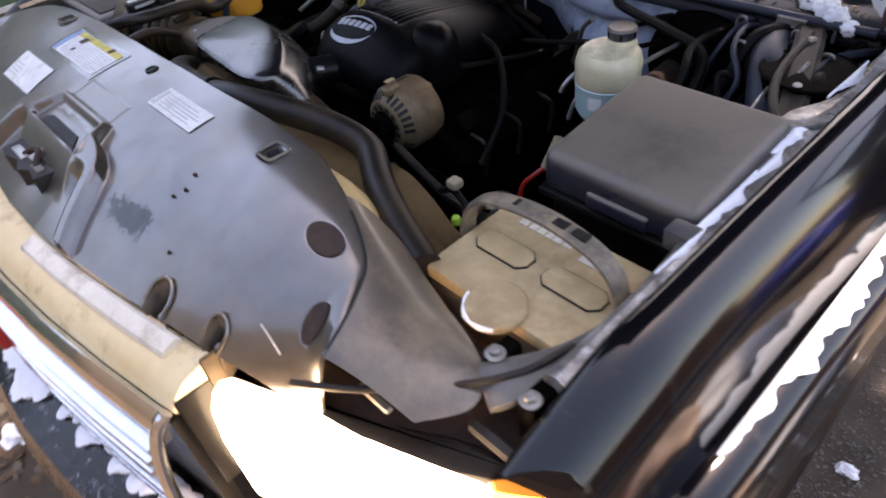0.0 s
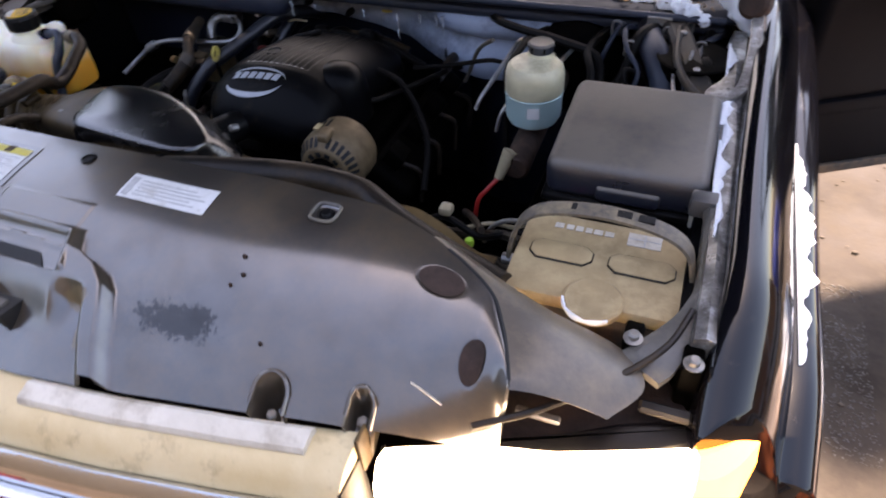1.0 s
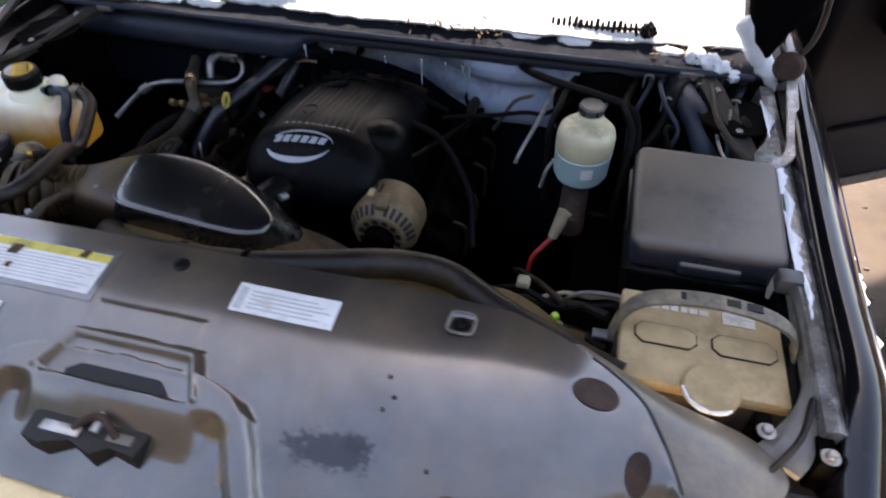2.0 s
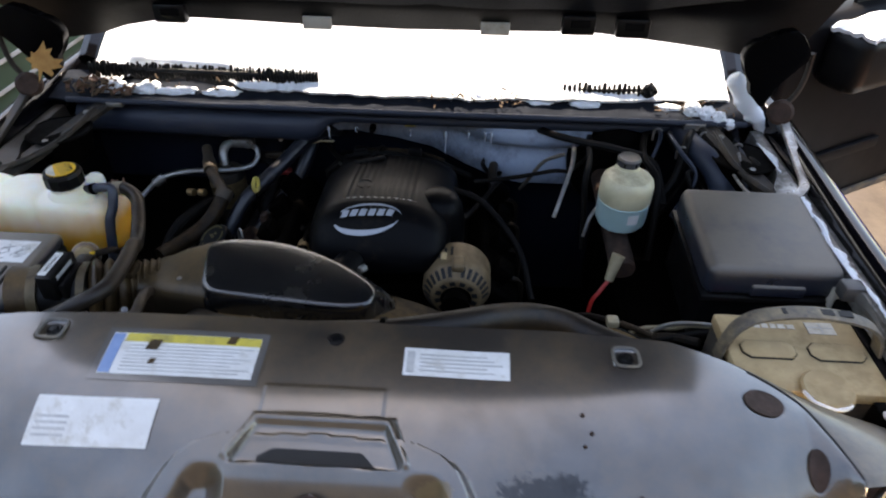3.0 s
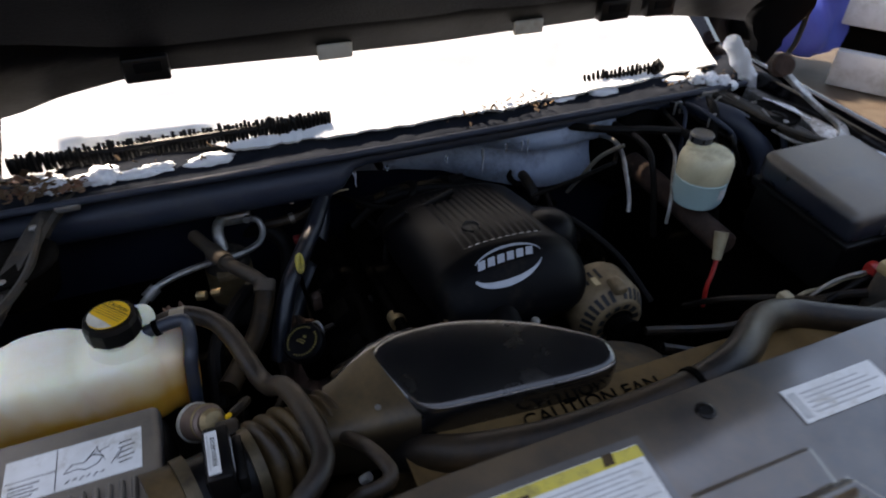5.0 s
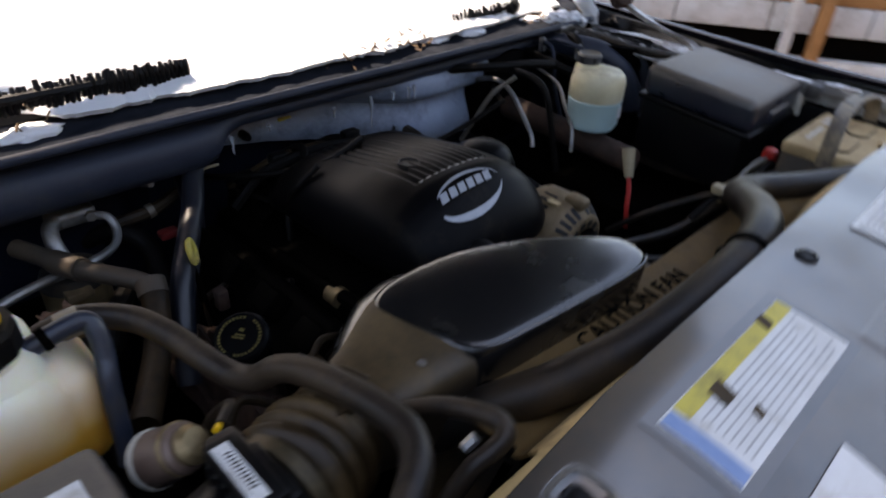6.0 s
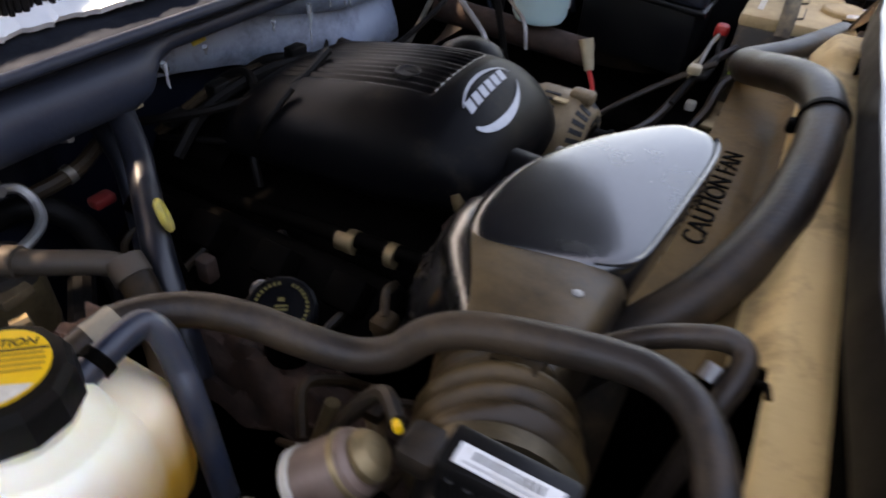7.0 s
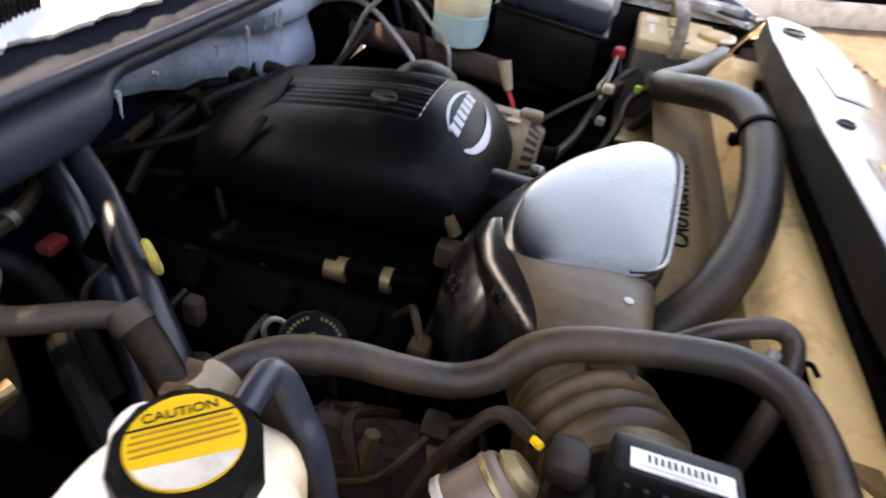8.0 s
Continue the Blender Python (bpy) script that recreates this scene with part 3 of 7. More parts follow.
def shield():
    ob = thing("radiator_shield", "dusty dark grey plastic shield over the radiator", "plastic cover")
    us = sorted([s / 1000 for s in range(-648, -225, 3)] + [s / 1000 for s in range(-225, 226, 2)] + [s / 1000 for s in range(227, 649, 3)])

    def fn(x, v):
        y = front_y(x) + (rear_y(x) - front_y(x)) * v
        return (x, y, shield_z(x, y))

    body = sheet(fn, us, span(0, 1, 140), 0.004)
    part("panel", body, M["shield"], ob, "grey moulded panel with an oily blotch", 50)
    flange = sheet(lambda x, v: (x, rear_y(x) + 0.001 + 0.004 * v, shield_z(x, rear_y(x)) - 0.001 - 0.042 * v), [k / 1000 for k in range(-630, 641, 10)], span(0, 1, 4), 0.003)
    part("rear_flange", flange, M["black_plastic"], ob, "dark turned-down rear edge", 50)
    for s in (-0.38, 0.38):
        pin = lathe((s, 0.0, shield_z(s, 0)), [(0.0105, -0.004), (0.0105, 0.001), (0.009, 0.003), (0.0065, 0.0025), (0.005, 0.0045), (0.001, 0.005)], 20)
        part("push_pin", pin, M["black_plastic"], ob, "dark push pin")
        rim = [(s + 0.0165 * math.copysign(abs(math.cos(a)) ** 0.5, math.cos(a)), 0.0165 * math.copysign(abs(math.sin(a)) ** 0.5, math.sin(a)) - 0.001) for a in (2 * math.pi * k / 24 for k in range(25))]
        # paler than the shield: the seat's highlight is put into the rim's colour
        part("pin_seat", tube([(x, y, shield_z(s, 0.02) + 0.0008) for x, y in rim], 0.0022, 6, 1), M["paler_plastic"], ob, "pale rim round the pin, highlight in its colour")
    pin = lathe((0, 0.006, shield_z(0, 0.006)), [(0.011, -0.004), (0.011, 0.002), (0.008, 0.003), (0.007, 0.001), (0.001, 0.001)], 20)
    part("push_pin", pin, M["black_plastic"], ob)
    for x, y in ((0.316, -0.085), (0.326, -0.106), (0.317, -0.121), (0.38, -0.168)):
        part("pebble", lathe((x, y, shield_z(x, y)), [(0.0006, 0.004), (0.002, 0.0034), (0.0032 if y > -0.11 else 0.0024, 0.001), (0.002, -0.002)], 5), M["rust"], ob)
    for cx, cy, rx, ry in ((0.547, -0.047, 0.027, 0.0175), (0.603, -0.112, 0.0135, 0.0205)):
        def disc(u, v, cx=cx, cy=cy, rx=rx, ry=ry):
            x, y = cx + rx * v * math.cos(2 * math.pi * u), cy + ry * v * math.sin(2 * math.pi * u)
            return (x, y, shield_z(x, y) + 0.0015)
        part("hole_plug", sheet(disc, span(0, 1, 33), span(0.02, 0.97, 6), 0.001), M["rust"], ob, "rusty brown plug in an opening")
    for cx, y0, hw in ((0.41, -0.206, 0.019), (0.507, -0.184, 0.0125), (-0.41, -0.206, 0.019), (-0.507, -0.184, 0.0125)):
        turn = [(cx - hw, front_y(cx) + 0.004)] + [(cx - hw * math.cos(a), y0 + hw * math.sin(a)) for a in span(0, math.pi, 11)] + [(cx + hw, front_y(cx) + 0.004)]
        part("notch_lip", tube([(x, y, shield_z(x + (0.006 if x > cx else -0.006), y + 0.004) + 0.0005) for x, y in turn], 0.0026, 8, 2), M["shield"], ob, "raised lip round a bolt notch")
    part("edge_rib", tube([(x, y, shield_z(x, y) + 0.001) for x, y in ((0.548, -0.149), (0.559, -0.150), (0.571, -0.1515), (0.583, -0.153))], 0.0013, 8), M["header_pad"], ob, "worn pale rib")
    for cx, y0 in ((0.41, -0.214), (0.507, -0.19)):
        part("bolt", lathe((cx, y0, 0.926), [(0.011, 0), (0.011, 0.004), (0.007, 0.005), (0.007, 0.018), (0.005, 0.02), (0.001, 0.02)], 6), M["alloy"], ob)
    # hood latch in its opening and the pull bar above it
    cut = [(-0.078, -0.236), (-0.083, -0.206), (-0.066, -0.193), (-0.022, -0.203), (-0.009, -0.197), (-0.009, -0.176), (0.016, -0.172), (0.019, -0.195), (0.042, -0.203), (0.068, -0.198), (0.062, -0.232), (0.03, -0.226), (0.012, -0.24), (-0.02, -0.228), (-0.05, -0.24)]
    part("latch_opening", prism(cut, 0.95, shield_z(0.007, -0.205) + 0.003, 0.001), M["black_ink"], ob, "dark latch opening")
    zl = shield_z(0.007, -0.205) + 0.004
    part("latch_plate", box(-0.062, -0.012, -0.226, -0.212, zl - 0.004, zl + 0.002, 0.002), M["alloy"], ob, "bare metal latch plate")
    part("latch_plate", box(0.022, 0.054, -0.222, -0.209, zl - 0.004, zl + 0.003, 0.002), M["primer"], ob, "bare metal latch plate")
    part("striker", rod((0.004, -0.216, zl), (0.004, -0.19, zl + 0.004), 0.006, seg=10, bevel=0.001), M["alloy"], ob, "steel striker pin")
    lt = tube([(-0.022, -0.216, 1.0), (-0.012, -0.207, 1.006), (0.006, -0.2, 1.009), (0.022, -0.208, 1.006), (0.034, -0.216, 1.0)], 0.0045)
    part("latch", lt, M["rust"], ob, "rusty metal hood latch")
    sl = sheet(lambda u, v: (-0.064 + 0.138 * u, -0.165 + 0.016 * v * min(1, 0.4 + 5 * u, 8 * (1 - u)), shield_z(-0.064 + 0.138 * u, -0.165 + 0.016 * v * min(1, 0.4 + 5 * u, 8 * (1 - u))) + 0.0018), span(0, 1, 30), span(0, 1, 5), 0.001)
    part("slot", sl, M["black_ink"], ob, "dark slot under the pull handle")
    return ob


def draped(x0, x1, y0, y1, lift, skew=0.0, n=8):
    def fn(u, v):
        x, y = x0 + (x1 - x0) * u + skew * v, y0 + (y1 - y0) * v
        return (x, y, shield_z(x, y) + lift)
    return sheet(fn, span(0, 1, n), span(0, 1, 6), 0.0006)


def shield_labels():
    a = thing("caution_label", "worn white label with a yellow header strip", "label")
    part("film", draped(-0.303, -0.087, -0.072, 0.007, 0.0012), M["clear_film"], a, "clear glossy film margin")
    part("paper", draped(-0.294, -0.096, -0.064, -0.002, 0.002), M["white_paper"], a)
    part("header_strip", draped(-0.275, -0.096, -0.016, -0.003, 0.0027), M["yellow_paper"], a, "yellow strip")
    part("side_strip", draped(-0.293, -0.278, -0.063, -0.004, 0.0027), M["blue_ink"], a, "blue strip")
    for i in range(8):
        part("text_bar", draped(-0.268, -0.102 - 0.012 * (i % 3), -0.0225 - i * 0.0052, -0.0211 - i * 0.0052, 0.0027), M["grey_ink"], a)
    for x, y, r in ((-0.236, -0.02, 0.008), (-0.23, -0.045, 0.004), (-0.135, -0.008, 0.006)):
        part("tear", draped(x - r, x + r, y - r, y + r, 0.0033, 0.003, 4), M["dusty_plastic"], a, "torn spot")
    b = thing("emissions_label", "white rectangular paper label with fine print", "label")
    part("paper", draped(0.093, 0.229, -0.046, -0.004, 0.002), M["white_paper"], b)
    for i in range(5):
        part("text_bar", draped(0.114, 0.2 + 0.01 * (i % 3), -0.015 - i * 0.006, -0.013 - i * 0.006, 0.0027), M["grey_ink"], b)
    part("code_bar", draped(0.097, 0.107, -0.042, -0.01, 0.0027), M["grey_ink"], b)
    c = thing("service_label", "pale silvery label with faded print", "label")
    part("paper", draped(-0.352, -0.200, -0.152, -0.095, 0.002), M["white_paper"], c)
    for i in range(4):
        part("text_bar", draped(-0.345, -0.305, -0.142 + i * 0.007, -0.1395 + i * 0.007, 0.0027), M["grey_ink"], c)


def front_sweep(profile, x0, x1, n=40, bm=None):
    """Sweep a profile of (ahead, height) along the nose; ahead counts forward from the shield's front edge."""
    rings = []
    for x in span(x0, x1, n):
        rings.append([(x, front_y(x) - a, h - 0.03 * max(0, abs(x) - 0.35)) for a, h in profile])
    return loft(rings, True, True, bm)


def nose():
    hd = part("header_panel", front_sweep([(-0.004, 0.90), (-0.002, 0.944), (0.012, 0.946), (0.04, 0.938), (0.055, 0.925), (0.064, 0.905), (0.055, 0.895), (0.02, 0.89)], -0.51, 0.51), M["header"], car, "tan dusty panel above the grille")
    part("foam_strip", front_sweep([(0.003, 0.945), (0.004, 0.953), (0.009, 0.956), (0.028, 0.950), (0.031, 0.944), (0.03, 0.938)], 0.125, 0.465, 24), M["header_pad"], car, "pale strip on the header panel")
    part("foam_strip", front_sweep([(0.003, 0.945), (0.004, 0.953), (0.009, 0.956), (0.028, 0.950), (0.031, 0.944), (0.03, 0.938)], -0.465, -0.125, 24), M["header_pad"], car, "pale strip on the header panel")
    gr = part("grille_surround", front_sweep([(0.066, 0.907), (0.072, 0.912), (0.082, 0.905), (0.09, 0.885), (0.088, 0.865), (0.078, 0.868), (0.072, 0.89)], -0.505, 0.505), M["chrome"], car, "bright chrome rim of the grille")
    for i, (a, h) in enumerate(((0.10, 0.855), (0.108, 0.838), (0.112, 0.82), (0.114, 0.77), (0.114, 0.72))):
        part("grille_bar", front_sweep([(a - 0.012, h - 0.004), (a - 0.012, h + 0.005), (a + 0.003, h + 0.004), (a + 0.004, h - 0.004)], -0.49, 0.49), M["chrome"], gr, "chrome bar")
    part("grille_back", front_sweep([(0.05, 0.66), (0.05, 0.885), (0.07, 0.885), (0.07, 0.66)], -0.5, 0.5), M["black_plastic"], gr)
    part("emblem", box(-0.075, 0.115, -0.395, -0.378, 0.80, 0.852, 0.006), M["red"], gr, "plain red emblem plate")
    bp = part("bumper", front_sweep([(0.06, 0.46), (0.06, 0.64), (0.12, 0.665), (0.18, 0.64), (0.2, 0.58), (0.19, 0.46)], -0.9, 0.9, 50), M["icy_paint"], car, "black bumper speckled with ice")

    def crust(u, v):
        x = -0.5 + 1.05 * u
        reach = 0.045 + 0.05 * noise.noise(Vector((x * 7, 1.5, 0))) + 0.03 * noise.noise(Vector((x * 26, 4.5, 0))) + 0.012 * noise.noise(Vector((x * 80, 7.5, 0)))
        a = 0.085 + max(0.004, reach) * v
        thin = 0.012 * (1 - v ** 2) + lumps((x, v * 0.1, 3), 0.014, 0.004)
        return (x, front_y(x) - a, interp(a, [(0.06, 0.64), (0.12, 0.665), (0.18, 0.64), (0.2, 0.58)]) + max(0, thin))
    part("snow_crust", sheet(crust, span(0, 1, 320), span(0, 1, 14), 0.008), M["snow"], bp, "ragged strip of snow on the bumper")
    for side in (-1, 1):
        ends = [(side * 0.508, front_y(0.508) - a, z) for a, z in ((0.070, 0.908), (0.086, 0.895), (0.100, 0.86), (0.112, 0.80), (0.118, 0.74), (0.116, 0.69))]
        part("rim_end", tube(ends, 0.008, 10), M["chrome"], gr, "chrome end of the grille rim")
        part("header_end", box(side * 0.508, side * 0.513, front_y(0.51) - 0.060, front_y(0.51) - 0.010, 0.74, 0.915, 0.002), M["black_plastic"], car, "black end of the header panel")
    # headlamp
    hl = part("headlight_housing", prism([(0.526, -0.195), (0.66, -0.14), (0.775, -0.085), (0.86, -0.05), (0.86, -0.075), (0.79, -0.110), (0.70, -0.145), (0.625, -0.162), (0.528, -0.2)], 0.70, 0.915, 0.006), M["black_plastic"], car, "headlight housing")
    rings = []
    for k, x in enumerate([0.532, 0.535, 0.54] + span(0.55, 0.838, 14)):
        y = interp(x, [(0.53, -0.203), (0.625, -0.166), (0.70, -0.149), (0.79, -0.115), (0.84, -0.095)])
        e = (0.008, 0.003, 0.001, 0)[min(k, 3)]
        rings.append([(x, y, 0.925 - e), (x, y - 0.012, 0.930 - e), (x, y - 0.026 + e, 0.922 - e), (x, y - 0.037 + e, 0.895), (x, y - 0.043 + e, 0.84), (x, y - 0.043 + e, 0.72), (x, y, 0.71)])
    part("headlight_lens", loft(rings), M["lens"], hl, "lit headlight lens, warm white")
    rings = []
    for s in span(0, 1, 10):
        bx, by = 0.840 + 0.050 * s, -0.094 + 0.056 * s
        fx, fy = 0.842 + 0.066 * s ** 0.8, -0.140 + 0.085 * s ** 1.7
        sh = 0.012 * s
        rings.append([(bx, by, 0.925 - sh), (bx + (fx - bx) * 0.3, by + (fy - by) * 0.3, 0.930 - sh), (bx + (fx - bx) * 0.75, by + (fy - by) * 0.75, 0.92 - sh), (fx, fy, 0.89 - sh), (fx + 0.002, fy - 0.004, 0.72), (bx, by, 0.72)])
    part("turn_signal", loft(rings), M["amber"], hl, "lit amber turn signal lens")
    part("bracket", box(0.510, 0.516, -0.218, -0.194, 0.89, 0.950, 0.003), M["dusty_plastic"], car, "tan upright tab beside the headlight")


def fender(side):
    prof = [(0.838, 0.905), (0.838, 0.968), (0.842, 0.976), (0.842, 0.99), (0.846, 1.003), (0.860, 1.007), (0.876, 1.002), (0.893, 0.988), (0.912, 0.962),
            (0.927, 0.93), (0.936, 0.895), (0.941, 0.872), (0.947, 0.862), (0.962, 0.864), (0.978, 0.858), (0.988, 0.842), (0.992, 0.80), (0.990, 0.62)]
    rings = []
    for s in span(0, 1, 70):
        ring = []
        for x, z in prof:
            y0 = -0.108 + 1.12 * max(0, min(0.052, x - 0.838))
            y = y0 + (1.25 - y0) * s ** 1.3
            drop = 0.075 * step(0.1, -0.16, y)
            tuck = 0.010 * step(0.15, -0.1, y)
            rise = 0.02 * step(0.2, 1.0, y)
            wid = 0.012 * step(0.2, 0.9, y)
            ring.append((side * (x + wid - tuck), y, z - drop * step(0.7, 1.0, z) + rise))
        rings.append(ring)
    skin = loft(rings, False, False)
    skin.verts.ensure_lookup_table()
    skin.faces.new([skin.verts[k] for k in range(len(prof))])
    f = part("fender", skin, M["paint"], car, "glossy black fender" + (" with snow on its flare" if side > 0 else ""), 60)
    mod = f.modifiers.new("thick", "SOLIDIFY")
    mod.thickness, mod.offset = 0.003, 0
    rail = []
    for y in span(0.0, 0.80, 40):
        w = 0.012 * math.sin(y * 9)
        wide = 0.03 * step(0.42, 0.5, y) * step(0.62, 0.54, y)
        rail.append([(side * (0.812 - wide), y, 0.945), (side * (0.816 - wide + w * 0.2), y, 0.978), (side * 0.828, y, 0.983 + 0.004 * math.sin(y * 14)), (side * 0.843, y, 0.978), (side * 0.843, y, 0.94)])
    part("inner_rail", loft(rail), M["rail_metal"] if side > 0 else M["worn_metal"], car, "bare worn inner fender rail" + (" with ice on it" if side > 0 else ""))
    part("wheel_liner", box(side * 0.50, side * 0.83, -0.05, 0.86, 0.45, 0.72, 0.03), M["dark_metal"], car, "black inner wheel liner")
    part("side_liner", box(side * 0.80, side * 0.822, 0.0, 0.86, 0.6, 0.94, 0.004), M["bay_paint"], car, "painted bay side")


def snow_patches():
    """Snow that lies along the fender's rail and flare."""
    def strip(name, x0, x1, y0, y1, z, hump, seed, parent, label):
        def fn(u, v):
            y = y0 + (y1 - y0) * v
            w = 0.7 + 0.5 * noise.noise(Vector((seed, y * 22, 0))) + 0.35 * noise.noise(Vector((seed, y * 60, 2))) + 0.05 * noise.noise(Vector((seed, y * 150, 4)))
            fade = math.sin(math.pi * v) ** 0.6
            x = x0 + u * (x1 - x0) * max(0.06, w) * (0.15 + 0.85 * fade)
            hgt = hump * math.sin(math.pi * u) * max(0, 0.3 + w) * fade
            return (x, y, z(y) + 0.0005 + hgt + lumps((x, y, seed), 0.006, 0.0012) * fade)
        return part(name, sheet(fn, span(0, 1, 10), span(0, 1, 120), 0.004), M["snow"], parent, label)
    rnd = random.Random(17)
    for k, (y0, y1, x0, wide) in enumerate(((0.17, 0.27, 0.822, 0.012), (0.24, 0.40, 0.815, 0.022), (0.37, 0.46, 0.819, 0.014), (0.44, 0.53, 0.812, 0.024), (0.60, 0.74, 0.812, 0.018))):
        strip("snow", x0, x0 + wide, y0, y1, lambda y: 0.9835 + 0.004 * math.sin(y * 14), 0.003, 1.3 + k * 2.1, car, "melting snow on the inner rail")
    bar = tube([(0.752, 0.826, 1.098), (0.768, 0.823, 1.078), (0.790, 0.82, 1.051), (0.812, 0.815, 1.022), (0.834, 0.81, 0.995), (0.85, 0.805, 0.975)], 0.018, 14, 8, None, lambda q: 0.010 + 0.012 * math.sin(math.pi * min(1, q * 0.85 + 0.15)) + 0.002 * math.sin(q * 19))
    for v in bar.verts:
        v.co += Vector((lumps(v.co, 0.012, 0.004), 0, lumps(v.co + Vector((3, 1, 0)), 0.015, 0.006)))
    part("snow", bar, M["snow"], car, "long lump of snow beside the hinge", 40)
    strip("snow", 0.952, 0.980, 0.10, 0.60, lambda y: 0.8665 + 0.014 * step(0.2, 1.0, y) - 0.03 * step(0.12, -0.1, y), 0.0045, 2.7, car, "strip of snow on the fender flare")


def hood_panel():
    """The open hood: hinged at the cowl, its underside towards the nose."""
    lean = radians(51)
    hx, hy, hz = 0.0, 0.835, 1.175

    def at(x, s, off):
        return (x, hy - math.cos(lean) * s + math.sin(lean) * off, hz + math.sin(lean) * s + math.cos(lean) * off)

    def edge(x):
        return interp(x, [(-0.9, -0.12), (-0.72, -0.075), (-0.645, -0.037), (-0.55, -0.010), (-0.47, 0.003), (-0.19, -0.011), (0, -0.016), (0.2, -0.011), (0.42, -0.003), (0.6, -0.033), (0.73, -0.06), (0.9, -0.11)])

    def skin(u, v):
        x = -0.9 + 1.8 * u
        s = edge(x) + (1.12 - 0.16 * abs(x) ** 2 - edge(x)) * v
        dome = 0.05 * (1 - (x / 0.9) ** 2) + 0.02 * math.sin(math.pi * v)
        return at(x, s, 0.035 + dome)
    hd = part("hood", sheet(skin, span(0, 1, 40), span(0, 1, 30), -0.004), M["paint"], car, "raised black hood", 60)

    def pressing(u, v):
        x = -0.895 + 1.79 * u
        s = edge(x) + (1.11 - 0.16 * abs(x) ** 2 - edge(x)) * v
        return at(x, s, 0.012 + 0.02 * step(0.8, 0.7, abs(x)) * step(0.07, 0.12, s))
    part("inner_frame", sheet(pressing, span(0, 1, 60), span(0, 1, 50), 0.003), M["bay_paint"], hd, "black pressed inner frame", 60)

    def quilt(u, v):
        x = -0.70 + 1.40 * u
        cut = 0.05 * step(0.45, 0.7, abs(x))
        s = 0.075 + cut + (0.84 - cut) * v
        puff = 0.012 * min(1, 12 * u, 12 * (1 - u), 10 * v, 10 * (1 - v))
        return at(x, s, -puff * 0.6 + 0.012 + 0.004 * math.sin(x * 16) * math.sin(v * 9) + lumps((x, s, 0), 0.15, 0.005))
    part("insulation", sheet(quilt, span(0, 1, 60), span(0, 1, 40), 0.006), M["insulation"], hd, "grey-black insulation mat", 60)
    for x, s in ((-0.5, 0.045), (0.5, 0.045), (0.385, 0.05)):
        c = at(x, s, -0.004)
        b = box(c[0] - 0.035, c[0] + 0.035, c[1] - 0.012, c[1] + 0.012, c[2] - 0.02, c[2] + 0.02, 0.004)
        part("bump_stop", b, M["black_plastic"], hd, "black rubber block")
        part("pad", box(c[0] - 0.018, c[0] + 0.024, c[1] - 0.0145, c[1] - 0.011, c[2] - 0.004, c[2] + 0.013, 0.001, 1), M["bay_paint"], hd)
    for x in (-0.185, 0.21):
        c = at(x, 0.012, 0.004)
        part("bracket", box(x - 0.032, x + 0.032, c[1] - 0.006, c[1] + 0.004, c[2] - 0.014, c[2] + 0.014, 0.003), M["pale_plastic"], hd, "pale tab at the hood's rear edge")
    for side in (-1, 1):
        # hinge: arm from the body, round pivot and curved plate to the hood
        h = part("hinge", strap_bar([(side * 0.80, 0.505, 0.984), (side * 0.822, 0.52, 0.986), (side * 0.840, 0.55, 0.992), (side * 0.848, 0.61, 1.002), (side * 0.850, 0.68, 1.020), (side * 0.845, 0.75, 1.05)], 0.010, 0.005), M["rail_metal"] if side > 0 else M["worn_metal"], car, "worn grey hood hinge arm")
        part("pivot", rod((side * 0.846, 0.755, 1.05), (side * 0.832, 0.725, 1.062), 0.027, seg=24, bevel=0.006), M["rust"], h, "rust-brown pivot")
        plate = prism([(0.790 + (0.048 + 0.010 * math.sin(3 * q)) * math.cos(q) + 0.010 * math.sin(2 * q), 1.150 + (0.082 + 0.014 * math.cos(5 * q)) * math.sin(q)) for q in (2 * math.pi * k / 28 for k in range(28))], -0.012, 0.012, 0.005)
        for v in plate.verts:
            x, z = v.co.x, v.co.y
            v.co = Vector((side * x, 0.775 - 0.32 * (x - 0.745) - 0.25 * max(0, z - 1.12) + v.co.z + 0.012 * math.sin(x * 70) * math.sin(z * 45), z))
        part("plate", plate, M["bay_paint"], h, "black pressed hinge plate")
        part("link", tube([(side * 0.842, 0.745, 1.065), (side * 0.860, 0.742, 1.10), (side * 0.864, 0.74, 1.14), (side * 0.858, 0.735, 1.19)], 0.006, 8), M["worn_metal"], h)


